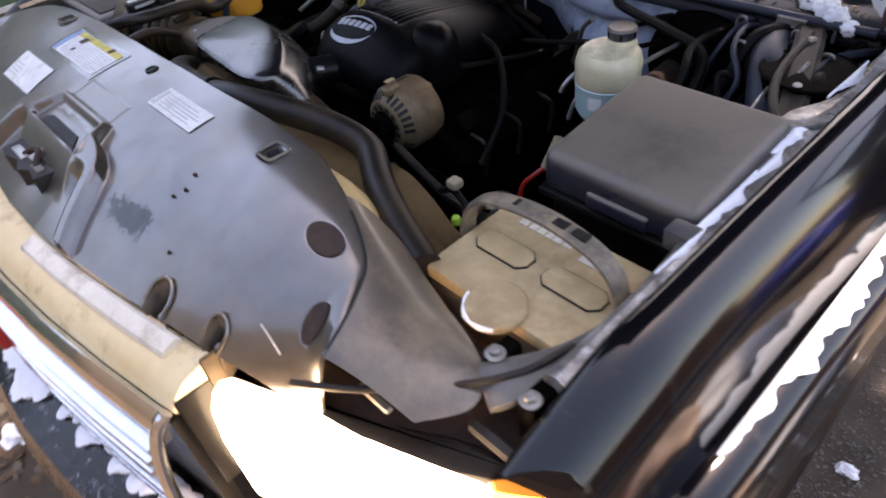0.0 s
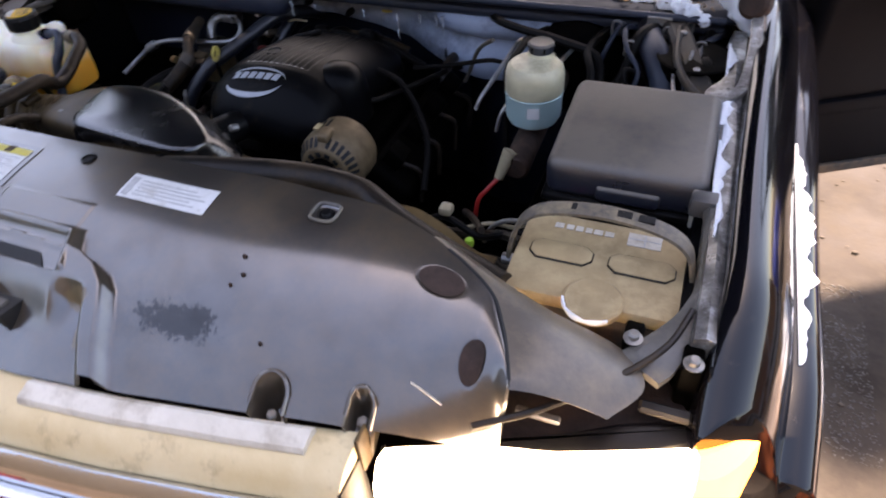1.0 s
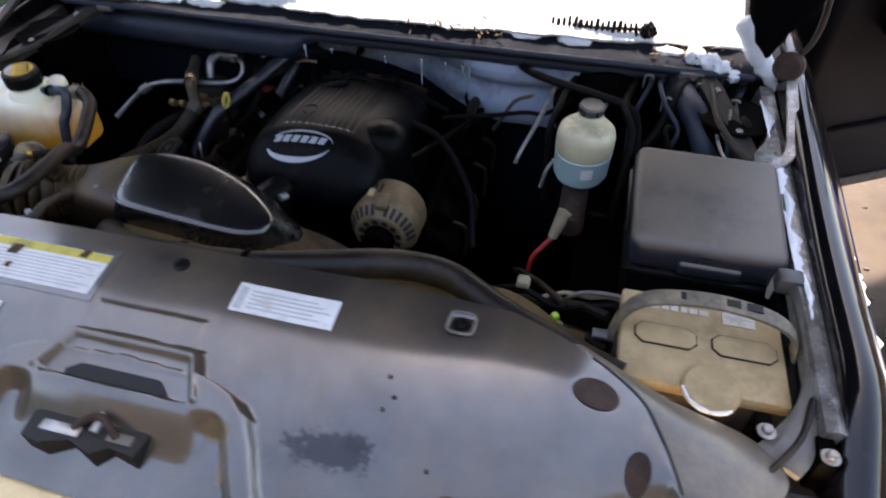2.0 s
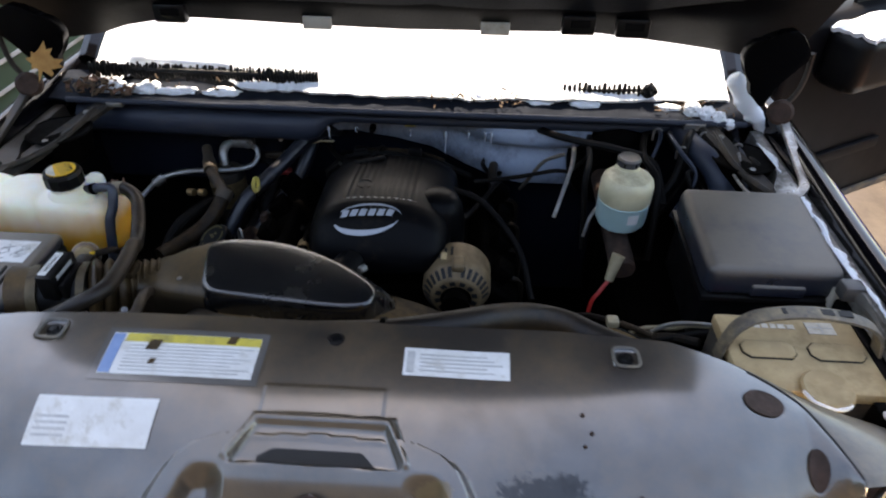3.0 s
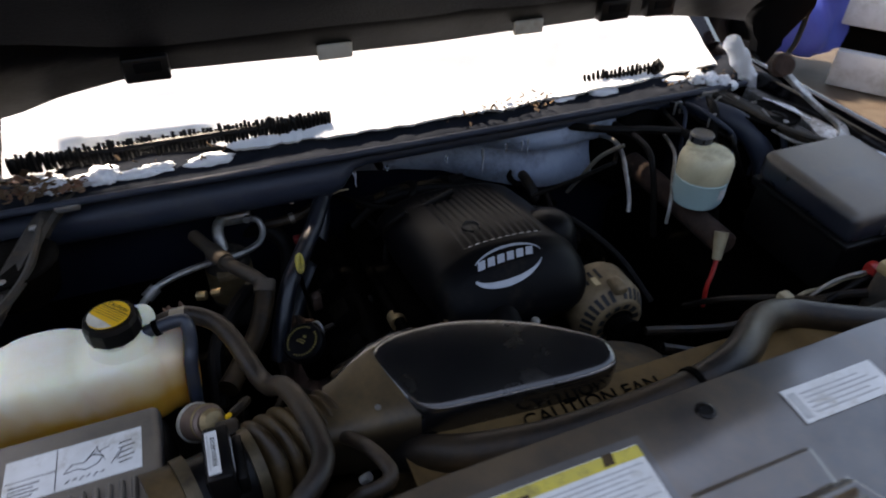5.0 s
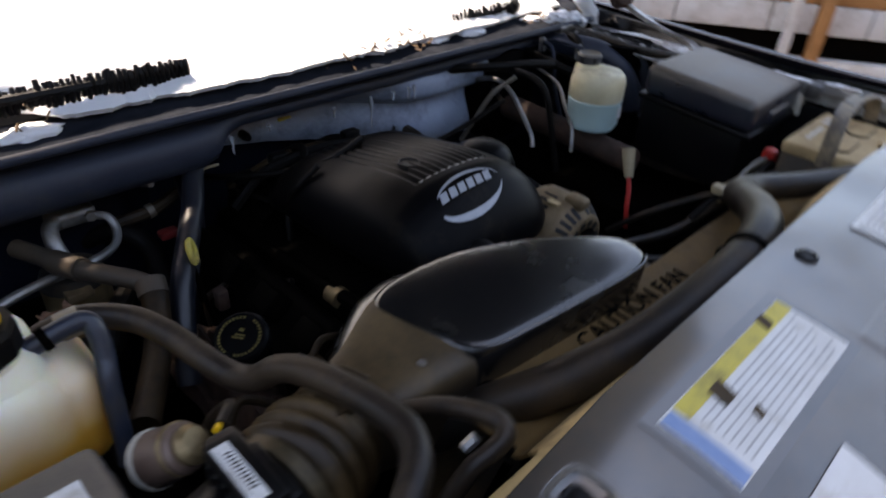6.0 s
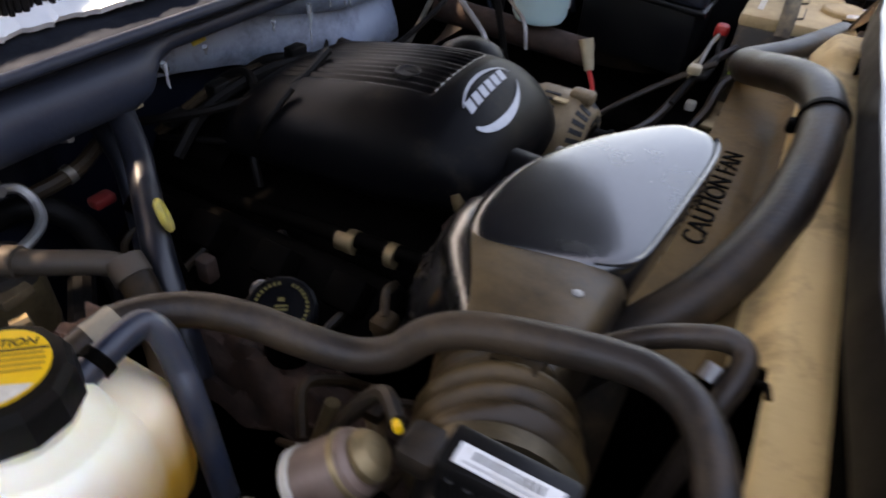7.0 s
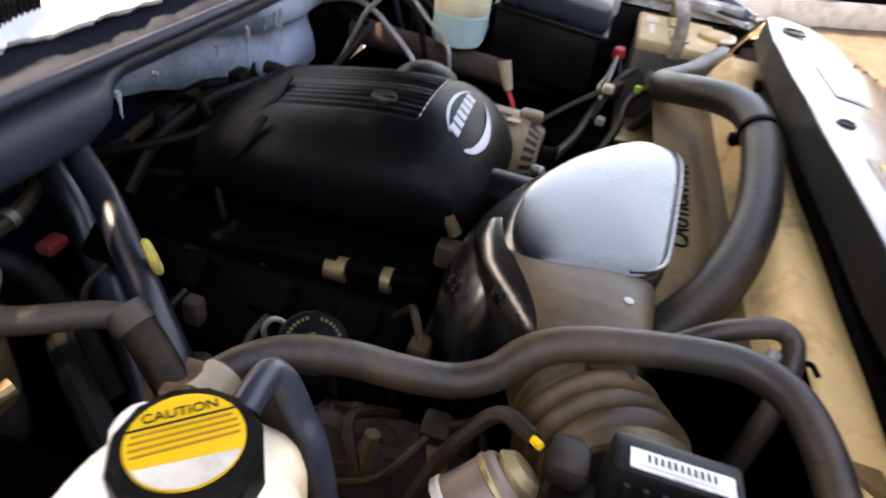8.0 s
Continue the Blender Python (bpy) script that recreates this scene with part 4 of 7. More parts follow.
def cowl():
    cw = part("cowl_panel", sheet(lambda u, v: (-0.86 + 1.72 * u, 0.80 + 0.115 * v - 0.02 * (1 - abs(2 * u - 1) ** 2), 0.995 + 0.022 * v + 0.004 * math.sin(u * 40) * v + lumps((u * 2, v * 0.2, 0), 0.05, 0.004)), span(0, 1, 80), span(0, 1, 14), 0.006), M["cowl"], car, "weathered black cowl strip with leaf bits")
    roll = []
    for x in span(-0.80, 0.80, 60):
        y = 0.812 + 0.025 * (abs(x) / 0.8) ** 2
        dip = 0.012 * math.cos(x * 2.1)
        r = 0.013 + 0.026 * step(-0.16, -0.22, x)
        roll.append([(x, y + r * math.cos(a), 0.962 + dip * 0.5 - 0.024 * step(-0.16, -0.22, x) + r * math.sin(a)) for a in (2 * math.pi * j / 14 for j in range(14))])
    part("cowl_roll", loft(roll), M["cowl_roll"], car, "rounded blue-black edge under the cowl")
    part("seal", tube([(-0.8, 0.79, 0.998), (-0.4, 0.775, 1.004), (0, 0.768, 1.006), (0.4, 0.775, 1.004), (0.8, 0.79, 0.998)], 0.007), M["cowl_roll"], car)

    def wall(u, v):
        x = -0.84 + 1.68 * u
        z = 0.36 + 0.63 * v
        bulge = 0.10 * step(0.34, 0.22, abs(x + 0.02)) * step(0.955, 0.93, z)
        return (x, 0.885 + bulge + lumps((x, z, 1), 0.12, 0.006), z)
    part("firewall", sheet(wall, span(0, 1, 60), span(0, 1, 24), -0.008), M["firewall_paint"], car, "blue-black firewall", 60)
    # pale sound mat that lines the hollow behind the engine
    def mat(u, v):
        x = -0.30 + 0.84 * u
        y = interp(x, [(-0.30, 0.872), (-0.23, 0.895), (-0.14, 0.935), (-0.03, 0.958), (0.07, 0.945), (0.16, 0.885), (0.22, 0.852), (0.30, 0.838), (0.42, 0.845), (0.54, 0.868)])
        low = interp(x, [(-0.30, 0.915), (-0.22, 0.90), (-0.12, 0.875), (-0.03, 0.855), (0.1, 0.83), (0.3, 0.80), (0.42, 0.80), (0.54, 0.82)])
        z = low + (0.945 - low) * v
        roll = 0.030 * math.sin(math.pi * min(1, max(0, (v - 0.72) / 0.28))) ** 0.8
        pillow = 0.010 * math.sin(math.pi * min(1, max(0, (x + 0.28) / 0.8))) * math.sin(v * 7) + roll
        return (x, y - pillow + lumps((x, z, 4), 0.09, 0.008) - 0.02 * step(0.9, 1.0, v), z)
    am = part("sound_mat", sheet(mat, span(0, 1, 70), span(0, 1, 30), -0.012), M["firewall"], car, "blue-grey sound mat behind the engine", 60)
    gm = part("grommet", lathe((0.232, 0.846, 0.842), [(0.036, 0), (0.036, 0.010), (0.030, 0.016), (0.024, 0.017), (0.019, 0.012), (0.018, -0.01), (0.001, -0.012)], 26, axis=(-0.25, -1, 0.15)), M["black_plastic"], am, "black round grommet")
    part("tube_end", tube([(0.232, 0.85, 0.842), (0.226, 0.80, 0.842), (0.228, 0.765, 0.828), (0.235, 0.74, 0.80)], 0.012, 10), M["rubber"], gm, "black hose")
    part("tag", box(-0.008, 0.022, 0.934, 0.941, 0.884, 0.892, 0.002, 1), M["yellow"], am, "small yellow tag")
    for x, z in ((-0.19, 0.915), (-0.09, 0.885), (0.12, 0.88)):
        part("stud", lathe((x, 0.955 - 0.25 * max(0, -x), z), [(0.009, 0), (0.009, 0.022), (0.006, 0.03), (0.001, 0.03)], 10, axis=(0, -1, 0)), M["black_plastic"], am)
    # windshield under snow
    base_y, base_z, slope = 0.905, 1.014, 0.78

    def glass(u, v):
        x = (-0.78 + 1.56 * u) * (1 - 0.12 * v)
        y = base_y + 0.78 * v - 0.05 * (1 - (2 * u - 1) ** 2)
        return (x, y, base_z + slope * 0.78 * v)
    ws = part("windshield", sheet(glass, span(0, 1, 20), span(0, 1, 12), 0.006), M["black_ink"], car, "dark windshield buried in snow")

    def drift(u, v):
        x, y, z = glass(u, v)
        fray = 0.010 * noise.noise(Vector((x * 9, 2, 0))) + 0.006 * noise.noise(Vector((x * 34, 6, 0))) + 0.006 * noise.noise(Vector((x * 90, 9, 0)))
        edge = min(1, 7 * v + 0.15, 10 * u, 10 * (1 - u))
        hgt = 0.012 + 0.03 * edge + lumps((x, v, 0), 0.12, 0.005)
        return (x, y - hgt * 0.62 - (0.022 - 0.055 * step(-0.70, -0.66, x) * step(-0.38, -0.46, x) + fray) * (1 - min(1, v * 26)), z + hgt * 0.78 - 0.004 * (1 - min(1, v * 26)))
    part("snow", sheet(drift, span(0.0, 1.0, 260), [(k / 60) ** 2.2 for k in range(61)], 0.01), M["snow"], ws, "thick wet snow")
    part("dashboard_fill", box(-0.76, 0.76, 1.03, 1.6, 0.6, 0.99, 0.02), M["black_plastic"], car, "black bulkhead behind the cowl")
    for x0, x1, n, yy in ((-0.755, -0.205, 74, 0.856), (0.384, 0.57, 17, 0.866)):
        za, zb = (1.055, 1.051) if n > 30 else (1.036, 1.041)
        wp = part("wiper", tube([(x0, yy, za), ((x0 + x1) / 2, yy - 0.008, (za + zb) / 2 + 0.001), (x1, yy, zb)], 0.0075 if n > 30 else 0.004, 8), M["black_plastic"], car, "black wiper blade clotted with ice")
        for k in range(n):
            t = k / (n - 1)
            x = x0 + (x1 - x0) * t
            z = za + (zb - za) * t
            hh = (0.014 if n > 30 else 0.015) + 0.009 * noise.noise(Vector((k * 1.7, x, 0)))
            low = (0.018 if n > 30 else 0.006) + 0.009 * noise.noise(Vector((k * 2.3, x, 5)))
            lean, w = 0.5 * noise.noise(Vector((k * 3.1, 2, 8))), 0.0034 + 0.003 * abs(noise.noise(Vector((k * 1.3, 7, 1))))
            tooth = tube([(x - lean * 0.01, yy - 0.006, z - low), (x, yy - 0.008, z), (x + lean * hh, yy - 0.004, z + hh)], w, 6, 3, None, lambda s, w=w: w * (1.25 - 0.7 * abs(s - 0.4)))
            part("comb_tooth", tooth, M["black_plastic"], wp)
        if n < 30:
            part("ice_clot", clod((0.583, yy - 0.004, 1.04), 0.016, (1.0, 0.6, 1.15), 8.3, 3), M["black_plastic"], wp, "dark frozen clot at the blade's end", 25)
    rnd = random.Random(5)
    for k in range(22):
        x = rnd.uniform(-0.71, -0.42) if k < 14 else rnd.uniform(0.3, 0.72)
        y, r = (0.838 if k < 14 else 0.850) + rnd.uniform(-0.006, 0.008), rnd.uniform(0.008, 0.017)
        part("snow_lump", clod((x, y, 1.006), r, (2.4, 1.0, 0.7), k * 3.7, 3), M["snow"], cw, "lump of old snow", 180)
    for k in range(90):
        x = rnd.choice((rnd.uniform(-0.80, -0.66), rnd.uniform(-0.80, -0.70), rnd.uniform(0.0, 0.3), rnd.uniform(0.6, 0.8)))
        y, s, a = rnd.uniform(0.80, 0.87), rnd.uniform(0.002, 0.007), rnd.uniform(0, 6)
        m = Matrix.Translation((x, y, 1.008 + rnd.uniform(0, 0.012))) @ Euler((rnd.uniform(-0.6, 0.6), rnd.uniform(-0.6, 0.6), a)).to_matrix().to_4x4()
        part("leaf_bit", box(-s, s, -s * 0.45, s * 0.45, -0.0008, 0.0008, 0, 1, None, m), M["litter"], cw)
    for k in range(80):
        x, s, a = rnd.uniform(-0.80, -0.64), rnd.uniform(0.004, 0.011), rnd.uniform(0, 6)
        m = Matrix.Translation((x, rnd.uniform(0.80, 0.85), 1.010 + abs(rnd.gauss(0, 0.014)) * step(-0.62, -0.74, x))) @ Euler((rnd.uniform(-0.9, 0.9), rnd.uniform(-0.9, 0.9), a)).to_matrix().to_4x4()
        part("leaf_bit", box(-s, s, -s * 0.5, s * 0.5, -0.0008, 0.0008, 0, 1, None, m), M[rnd.choice(("litter", "leaf_brown"))], cw)
    for k in range(60):
        x, s, a = rnd.gauss(0.19, 0.06) if k < 42 else rnd.uniform(-0.72, -0.40), rnd.uniform(0.0015, 0.0045), rnd.uniform(0, 6)
        m = Matrix.Translation((x, rnd.uniform(0.815, 0.835), 1.018 + abs(rnd.gauss(0, 0.012)))) @ Euler((rnd.uniform(-1, 1), rnd.uniform(-1, 1), a)).to_matrix().to_4x4()
        part("leaf_bit", box(-s * 1.6, s * 1.6, -s * 0.5, s * 0.5, -0.0008, 0.0008, 0, 1, None, m), M["litter"], cw)
    for k, (x, y, z, r, tall) in enumerate(((0.735, 0.80, 1.006, 0.017, 1.0), (0.712, 0.815, 1.008, 0.018, 1.1), (0.76, 0.79, 0.998, 0.012, 0.9), (0.685, 0.835, 1.010, 0.020, 0.9), (-0.70, 0.845, 1.008, 0.022, 0.7), (-0.62, 0.85, 1.008, 0.026, 0.6))):
        part("snow_lump", clod((x, y, z), r, (1.0, 1.0, tall), 20 + k * 5.1, 4), M["snow"], cw, "lump of old snow", 180)
    for x, ln in ((-0.30, 0.03), (-0.245, 0.022), (-0.177, 0.035), (-0.11, 0.012), (0.105, 0.065), (0.16, 0.022), (0.2, 0.03), (0.215, 0.036), (0.02, 0.02), (-0.62, 0.024)):
        y = 0.79 + 0.02 * abs(x)
        ic = tube([(x, y, 0.952), (x + 0.002, y, 0.952 - ln * 0.4), (x + 0.001, y, 0.952 - ln * 0.75), (x + 0.003, y, 0.952 - ln)], 0.003, 8, 4, None, lambda s: 0.0036 * (1 - s * 0.75) * (1 + 0.25 * math.sin(s * 11)))
        part("icicle", ic, M["ice"], cw, "thin icicle")


def cabin():
    """Roof, pillars and floor that close the car behind the windshield and under the engine."""
    lower = [[(sx * 0.95, y, z) for sx, z in ((-0.96, 0.36), (-1.0, 0.6), (-1.0, 0.95), (-0.95, 1.06), (0.95, 1.06), (1.0, 0.95), (1.0, 0.6), (0.96, 0.36))] for y in (1.24, 2.4, 3.6, 4.7)]
    part("lower_body", loft(lower), M["paint"], car, "black body behind the doors", 60)
    glass = [[(-0.84 * w, y0, z), (0.84 * w, y0, z), (0.84 * w, y1, z), (-0.84 * w, y1, z)] for w, y0, y1, z in ((1.0, 1.34, 4.6, 1.06), (0.96, 1.48, 4.55, 1.2), (0.84, 1.68, 4.45, 1.56))]
    part("cabin_glass", loft(glass), M["black_ink"], car, "dark cabin windows", 60)
    roof = [[(-0.72 * w, y0, z), (0.72 * w, y0, z), (0.72 * w, y1, z), (-0.72 * w, y1, z)] for w, y0, y1, z in ((1.0, 1.65, 4.48, 1.558), (1.0, 1.66, 4.47, 1.59), (0.9, 1.78, 4.38, 1.63))]
    part("roof", loft(roof), M["paint"], car, "black roof", 60)
    for s in (-1, 1):
        part("pillar", tube([(s * 0.80, 0.94, 1.03), (s * 0.76, 1.3, 1.32), (s * 0.68, 1.66, 1.58)], 0.035, 10), M["paint"], car, "black windshield pillar")
        for y in (0.5, 3.6):
            tyre = lathe((s * 0.86, y, 0.38), [(0.22, -0.12), (0.34, -0.125), (0.375, -0.09), (0.38, 0.0), (0.375, 0.09), (0.34, 0.125), (0.22, 0.12)], 40, axis=(1, 0, 0))
            wh = part("wheel", tyre, M["rubber"], car, "black tyre")
            part("rim", lathe((s * 0.86, y, 0.38), [(0.215, -0.1 * s), (0.22, 0.1 * s), (0.1, 0.09 * s), (0.02, 0.09 * s)], 30, axis=(1, 0, 0)), M["alloy"], wh)
    # added floor: hides the sunlit ground and blocks its light from the bay
    part("under_tray", box(-0.84, 0.84, -0.12, 1.1, 0.38, 0.40), M["dark_metal"], car, "added dark tray that blocks ground light under the engine")


def door():
    """The driver's door, standing open, and its mirror with snow on it."""
    c, s = math.cos(radians(30)), math.sin(radians(30))
    turn = Matrix.Translation((1.0, 1.17, 0)) @ Euler((0, 0, radians(30))).to_matrix().to_4x4()
    d = part("door", box(0.0, 1.05, -0.03, 0.10, 0.42, 1.12, 0.03, 3, None, turn), M["door_black"], car, "open black front door")
    part("side_moulding", box(0.02, 0.62, -0.045, -0.028, 0.62, 0.66, 0.006, 2, None, turn), M["door_black"], d, "black side moulding")
    part("sill_trim", box(0.0, 1.05, -0.04, -0.026, 0.425, 0.455, 0.005, 2, None, turn), M["battery_side"], d, "dull lower trim")
    mr = part("mirror", box(0.13, 0.40, -0.16, -0.02, 0.93, 1.10, 0.04, 4, None, turn), M["black_plastic"], d, "black side mirror")

    def cap(u, v):
        p = turn @ Vector((0.135 + 0.26 * u, -0.16 + 0.14 * v, 1.097 + 0.035 * math.sin(math.pi * u) * math.sin(math.pi * v) + lumps((u, v, 0), 0.2, 0.012)))
        return tuple(p)
    part("snow_cap", sheet(cap, span(0, 1, 24), span(0, 1, 16), 0.012), M["snow"], mr, "cap of snow")
    frame_tube = tube([turn @ Vector((0.0, 0.03, 1.1)), turn @ Vector((0.35, 0.03, 1.45)), turn @ Vector((0.6, 0.03, 1.62)), turn @ Vector((1.03, 0.03, 1.64)), turn @ Vector((1.04, 0.03, 1.1))], 0.02)
    part("window_frame", frame_tube, M["paint"], d, "black window frame")
    part("window", box(0.30, 1.02, 0.024, 0.036, 1.1, 1.42, 0.0, 1, None, turn), M["black_ink"], d, "dark window glass")


# ---- engine bay ----
def fuse_box():
    ob = thing("fuse_box", "large dusty black plastic fuse box with a lift-off lid", "fuse box", (0.7, 0.4, 0.86))

    def tilt(bm):
        for v in bm.verts:
            v.co.z += 0.08 * (v.co.y - 0.39)
        return bm
    lid = tilt(box(0.582, 0.814, 0.274, 0.506, 0.93, 0.994, 0.018, 4))
    part("lid", lid, M["lid_plastic"], ob, "dusty grey-black lid")
    part("lid_lip", tilt(box(0.579, 0.818, 0.270, 0.510, 0.922, 0.934, 0.004, 2)), M["black_plastic"], ob)
    part("base", tilt(box(0.592, 0.812, 0.285, 0.505, 0.80, 0.924, 0.008, 2)), M["black_plastic"], ob)
    part("grip", tilt(box(0.66, 0.752, 0.2685, 0.280, 0.938, 0.962, 0.005, 3)), M["lid_plastic"], ob, "moulded grip")
    part("latch", tilt(box(0.795, 0.817, 0.262, 0.278, 0.925, 0.965, 0.003, 2)), M["pale_plastic"], ob, "small pale latch")


def battery():
    ob = thing("battery", "dust-covered tan battery with a brown-black carrying strap", "battery", (0.69, 0.13, 0.74))
    part("case", box(0.583, 0.80, 0.055, 0.213, 0.74, 0.918, 0.006), M["battery_side"], ob, "black case")
    part("top", box(0.581, 0.802, 0.053, 0.215, 0.915, 0.938, 0.006, 2), M["battery"], ob, "tan dusty top")
    for x0, x1 in ((0.602, 0.684), (0.706, 0.789)):
        y0, y1, c = 0.116, 0.151, 0.010
        pts = [(x0 + c, y0), (x1 - c, y0), (x1, y0 + c), (x1, y1 - c), (x1 - c, y1), (x0 + c, y1), (x0, y1 - c), (x0, y0 + c)]
        cv = part("vent_cover", prism(pts, 0.936, 0.9425, 0.002), M["battery"], ob, "raised vent cover")
        loop = [(x, y, 0.9395) for x, y in pts]
        part("groove", tube(loop + loop[:1], 0.0016, 6, 1), M["black_ink"], cv, "dark outline groove")
    part("sticker", box(0.722, 0.766, 0.174, 0.20, 0.9385, 0.9395, 0, 1), M["header_pad"], ob, "pale square sticker")
    part("sticker_mark", box(0.744, 0.7455, 0.175, 0.199, 0.9397, 0.9401, 0, 1), M["grey_ink"], ob)
    part("sticker_mark", box(0.723, 0.765, 0.187, 0.1885, 0.9397, 0.9401, 0, 1), M["grey_ink"], ob)
    for x, w in ((0.628, 0.012), (0.643, 0.010), (0.656, 0.010), (0.669, 0.009), (0.682, 0.012), (0.697, 0.012)):
        part("brand_bar", box(x - w / 2, x + w / 2, 0.183, 0.193, 0.9383, 0.9393, 0, 1), M["header_pad"], ob)
    strap = []
    for p in smooth_path([(0.571, 0.138, 0.915), (0.576, 0.139, 0.950), (0.590, 0.142, 0.982), (0.622, 0.147, 0.999), (0.69, 0.151, 1.005), (0.758, 0.147, 0.999), (0.794, 0.142, 0.982), (0.807, 0.139, 0.950), (0.812, 0.138, 0.915)], 6):
        out = Vector((p.x - 0.69, 0, (p.z - 0.90) * 1.2)).normalized() * 0.0022
        strap.append([tuple(p + Vector((0, dy, 0)) + out * k) for dy, k in ((-0.013, -1), (-0.013, 1), (-0.009, 1.8), (0.009, 1.8), (0.013, 1), (0.013, -1))])
    st = part("carrying_strap", loft(strap), M["strap"], ob, "brown-grey moulded strap arched over the top")
    for k in range(4):
        x = 0.648 + k * 0.028
        part("strap_slot", box(x, x + 0.020, 0.144, 0.157, 1.004, 1.0092 - 0.0012 * abs(k - 1.5), 0, 1), M["black_ink"], st)
    # round cap half covered by snow on the front rim
    cp = lathe((0.70, 0.055, 0.94), [(0.037, -0.002), (0.037, 0.005), (0.034, 0.008), (0.025, 0.006), (0.022, 0.007), (0.012, 0.008), (0.001, 0.008)], 30)
    c = part("round_cap", cp, M["battery"], ob, "round dust-covered cap")

    def crescent(u, v):
        a = radians(188 + 120 * u)
        r = 0.0362 + (0.0008 + 0.001 * math.sin(u * 17)) * v * math.sin(math.pi * u)
        return (0.70 + r * math.cos(a), 0.055 + r * math.sin(a), 0.945 + 0.003 * math.sin(math.pi * v) - 0.003 * v)
    part("snow_rim", sheet(crescent, span(0, 1, 20), span(0, 1, 6), 0.002), M["snow"], c, "thin crescent of snow")
    tr = thing("battery_tray", "grey plastic tray rim curving round the battery", "tray", (0.78, 0.05, 0.9))
    left = smooth_path([(0.806, 0.262, 0.972), (0.812, 0.20, 0.972), (0.8135, 0.13, 0.968), (0.811, 0.092, 0.965), (0.793, 0.041, 0.963), (0.758, -0.006, 0.958), (0.742, -0.022, 0.953)], 5)
    right = smooth_path([(0.832, 0.258, 0.974), (0.835, 0.20, 0.975), (0.836, 0.14, 0.972), (0.837, 0.10, 0.968), (0.829, 0.05, 0.964), (0.806, -0.026, 0.958), (0.790, -0.050, 0.952)], 5)
    rim = []
    for k, (p, q) in enumerate(zip(left, right)):
        wave = 0.003 * math.sin(k * 0.55)
        rim.append([(p.x, p.y, p.z - 0.010), (p.x, p.y, p.z - 0.002), (p.x * 0.75 + q.x * 0.25, p.y * 0.75 + q.y * 0.25, p.z + 0.004 + wave), (p.x * 0.3 + q.x * 0.7, p.y * 0.3 + q.y * 0.7, q.z + 0.003 + wave), (q.x, q.y, q.z - 0.001), (q.x, q.y, q.z - 0.010)])
    part("rim", loft(rim), M["paler_plastic"], tr, "broad worn grey strap")
    part("clamp", box(0.79, 0.828, 0.235, 0.265, 0.955, 0.985, 0.006), M["grey_plastic"], tr)
    for x, y, z in ((0.82, -0.026, 0.965), (0.755, -0.004, 0.958)):
        part("bracket", box(x - 0.011, x + 0.011, y - 0.008, y + 0.03, 0.89, z + 0.001, 0.004), M["dark_metal"], tr, "dark bracket")
        part("bolt", lathe((x, y, z), [(0.009, 0), (0.0112, 0.004), (0.0065, 0.005), (0.0065, 0.011), (0.0045, 0.013), (0.001, 0.013)], 14), M["alloy"], tr, "bright bolt with a washer")
    sp = thing("radiator_support", "rusty brown radiator support below the shield", "support frame", (0.0, 0, 0.5))
    part("crossbar", box(-0.78, 0.83, -0.13, -0.02, 0.84, 0.90, 0.008), M["rust"], sp)
    inner = smooth_path([(0.513, 0.006, 0), (0.56, -0.013, 0), (0.60, -0.037, 0), (0.622, -0.07, 0), (0.636, -0.10, 0), (0.648, -0.132, 0)], 6)
    outer = smooth_path([(0.56, 0.046, 0), (0.60, 0.031, 0), (0.66, 0.012, 0), (0.742, -0.016, 0), (0.775, -0.058, 0), (0.745, -0.108, 0)], 6)

    def plate(u, v):
        k = min(int(v * (len(inner) - 1) + 0.5), len(inner) - 1)
        p, q = inner[k], outer[k]
        zin = shield_z(min(p.x, 0.645), p.y) - 0.004
        return (p.x + (q.x - p.x) * u, p.y + (q.y - p.y) * u, zin + (0.948 - zin) * u ** 1.3 + 0.004 * math.sin(math.pi * u))
    part("side_plate", sheet(plate, span(0, 1, 16), span(0, 1, len(inner)), 0.004), M["side_plate"], sp, "dusty brown-grey side plate flecked with ice", 50)
    part("seam", tube([(p.x + 0.001, p.y + 0.001, shield_z(min(p.x, 0.645), p.y) - 0.001) for p in inner[3:]], 0.0024, 6, 1), M["black_ink"], sp, "dark gap beside the shield")
    part("pan", prism([(0.60, -0.17), (0.66, -0.14), (0.76, -0.08), (0.835, -0.05), (0.80, 0.0), (0.64, 0.04), (0.58, 0.0)], 0.895, 0.905, 0.003), M["rust"], sp, "brown sheet metal")
    part("strip", box(0.65, 0.70, -0.112, -0.102, 0.915, 0.922, 0.002, 1), M["alloy"], sp)
    part("strip", box(0.775, 0.83, -0.07, -0.055, 0.918, 0.928, 0.003, 1), M["worn_metal"], sp)
    part("cable", tube([(0.62, -0.165, 0.955), (0.68, -0.125, 0.958), (0.74, -0.07, 0.96), (0.79, -0.01, 0.965), (0.812, 0.05, 0.97)], 0.004, 8), M["rubber"], sp, "thin black cable")
    part("core", box(-0.46, 0.46, -0.02, 0.03, 0.40, 0.985, 0.01), M["dark_metal"], sp, "dark radiator core")
    part("side_core", box(0.46, 0.57, -0.06, 0.03, 0.50, 0.93, 0.01), M["dark_metal"], sp)
    rnd = random.Random(9)
    for k in range(30):
        x, y, r = rnd.gauss(0.668, 0.010), rnd.gauss(-0.045, 0.020), rnd.uniform(0.0012, 0.003)
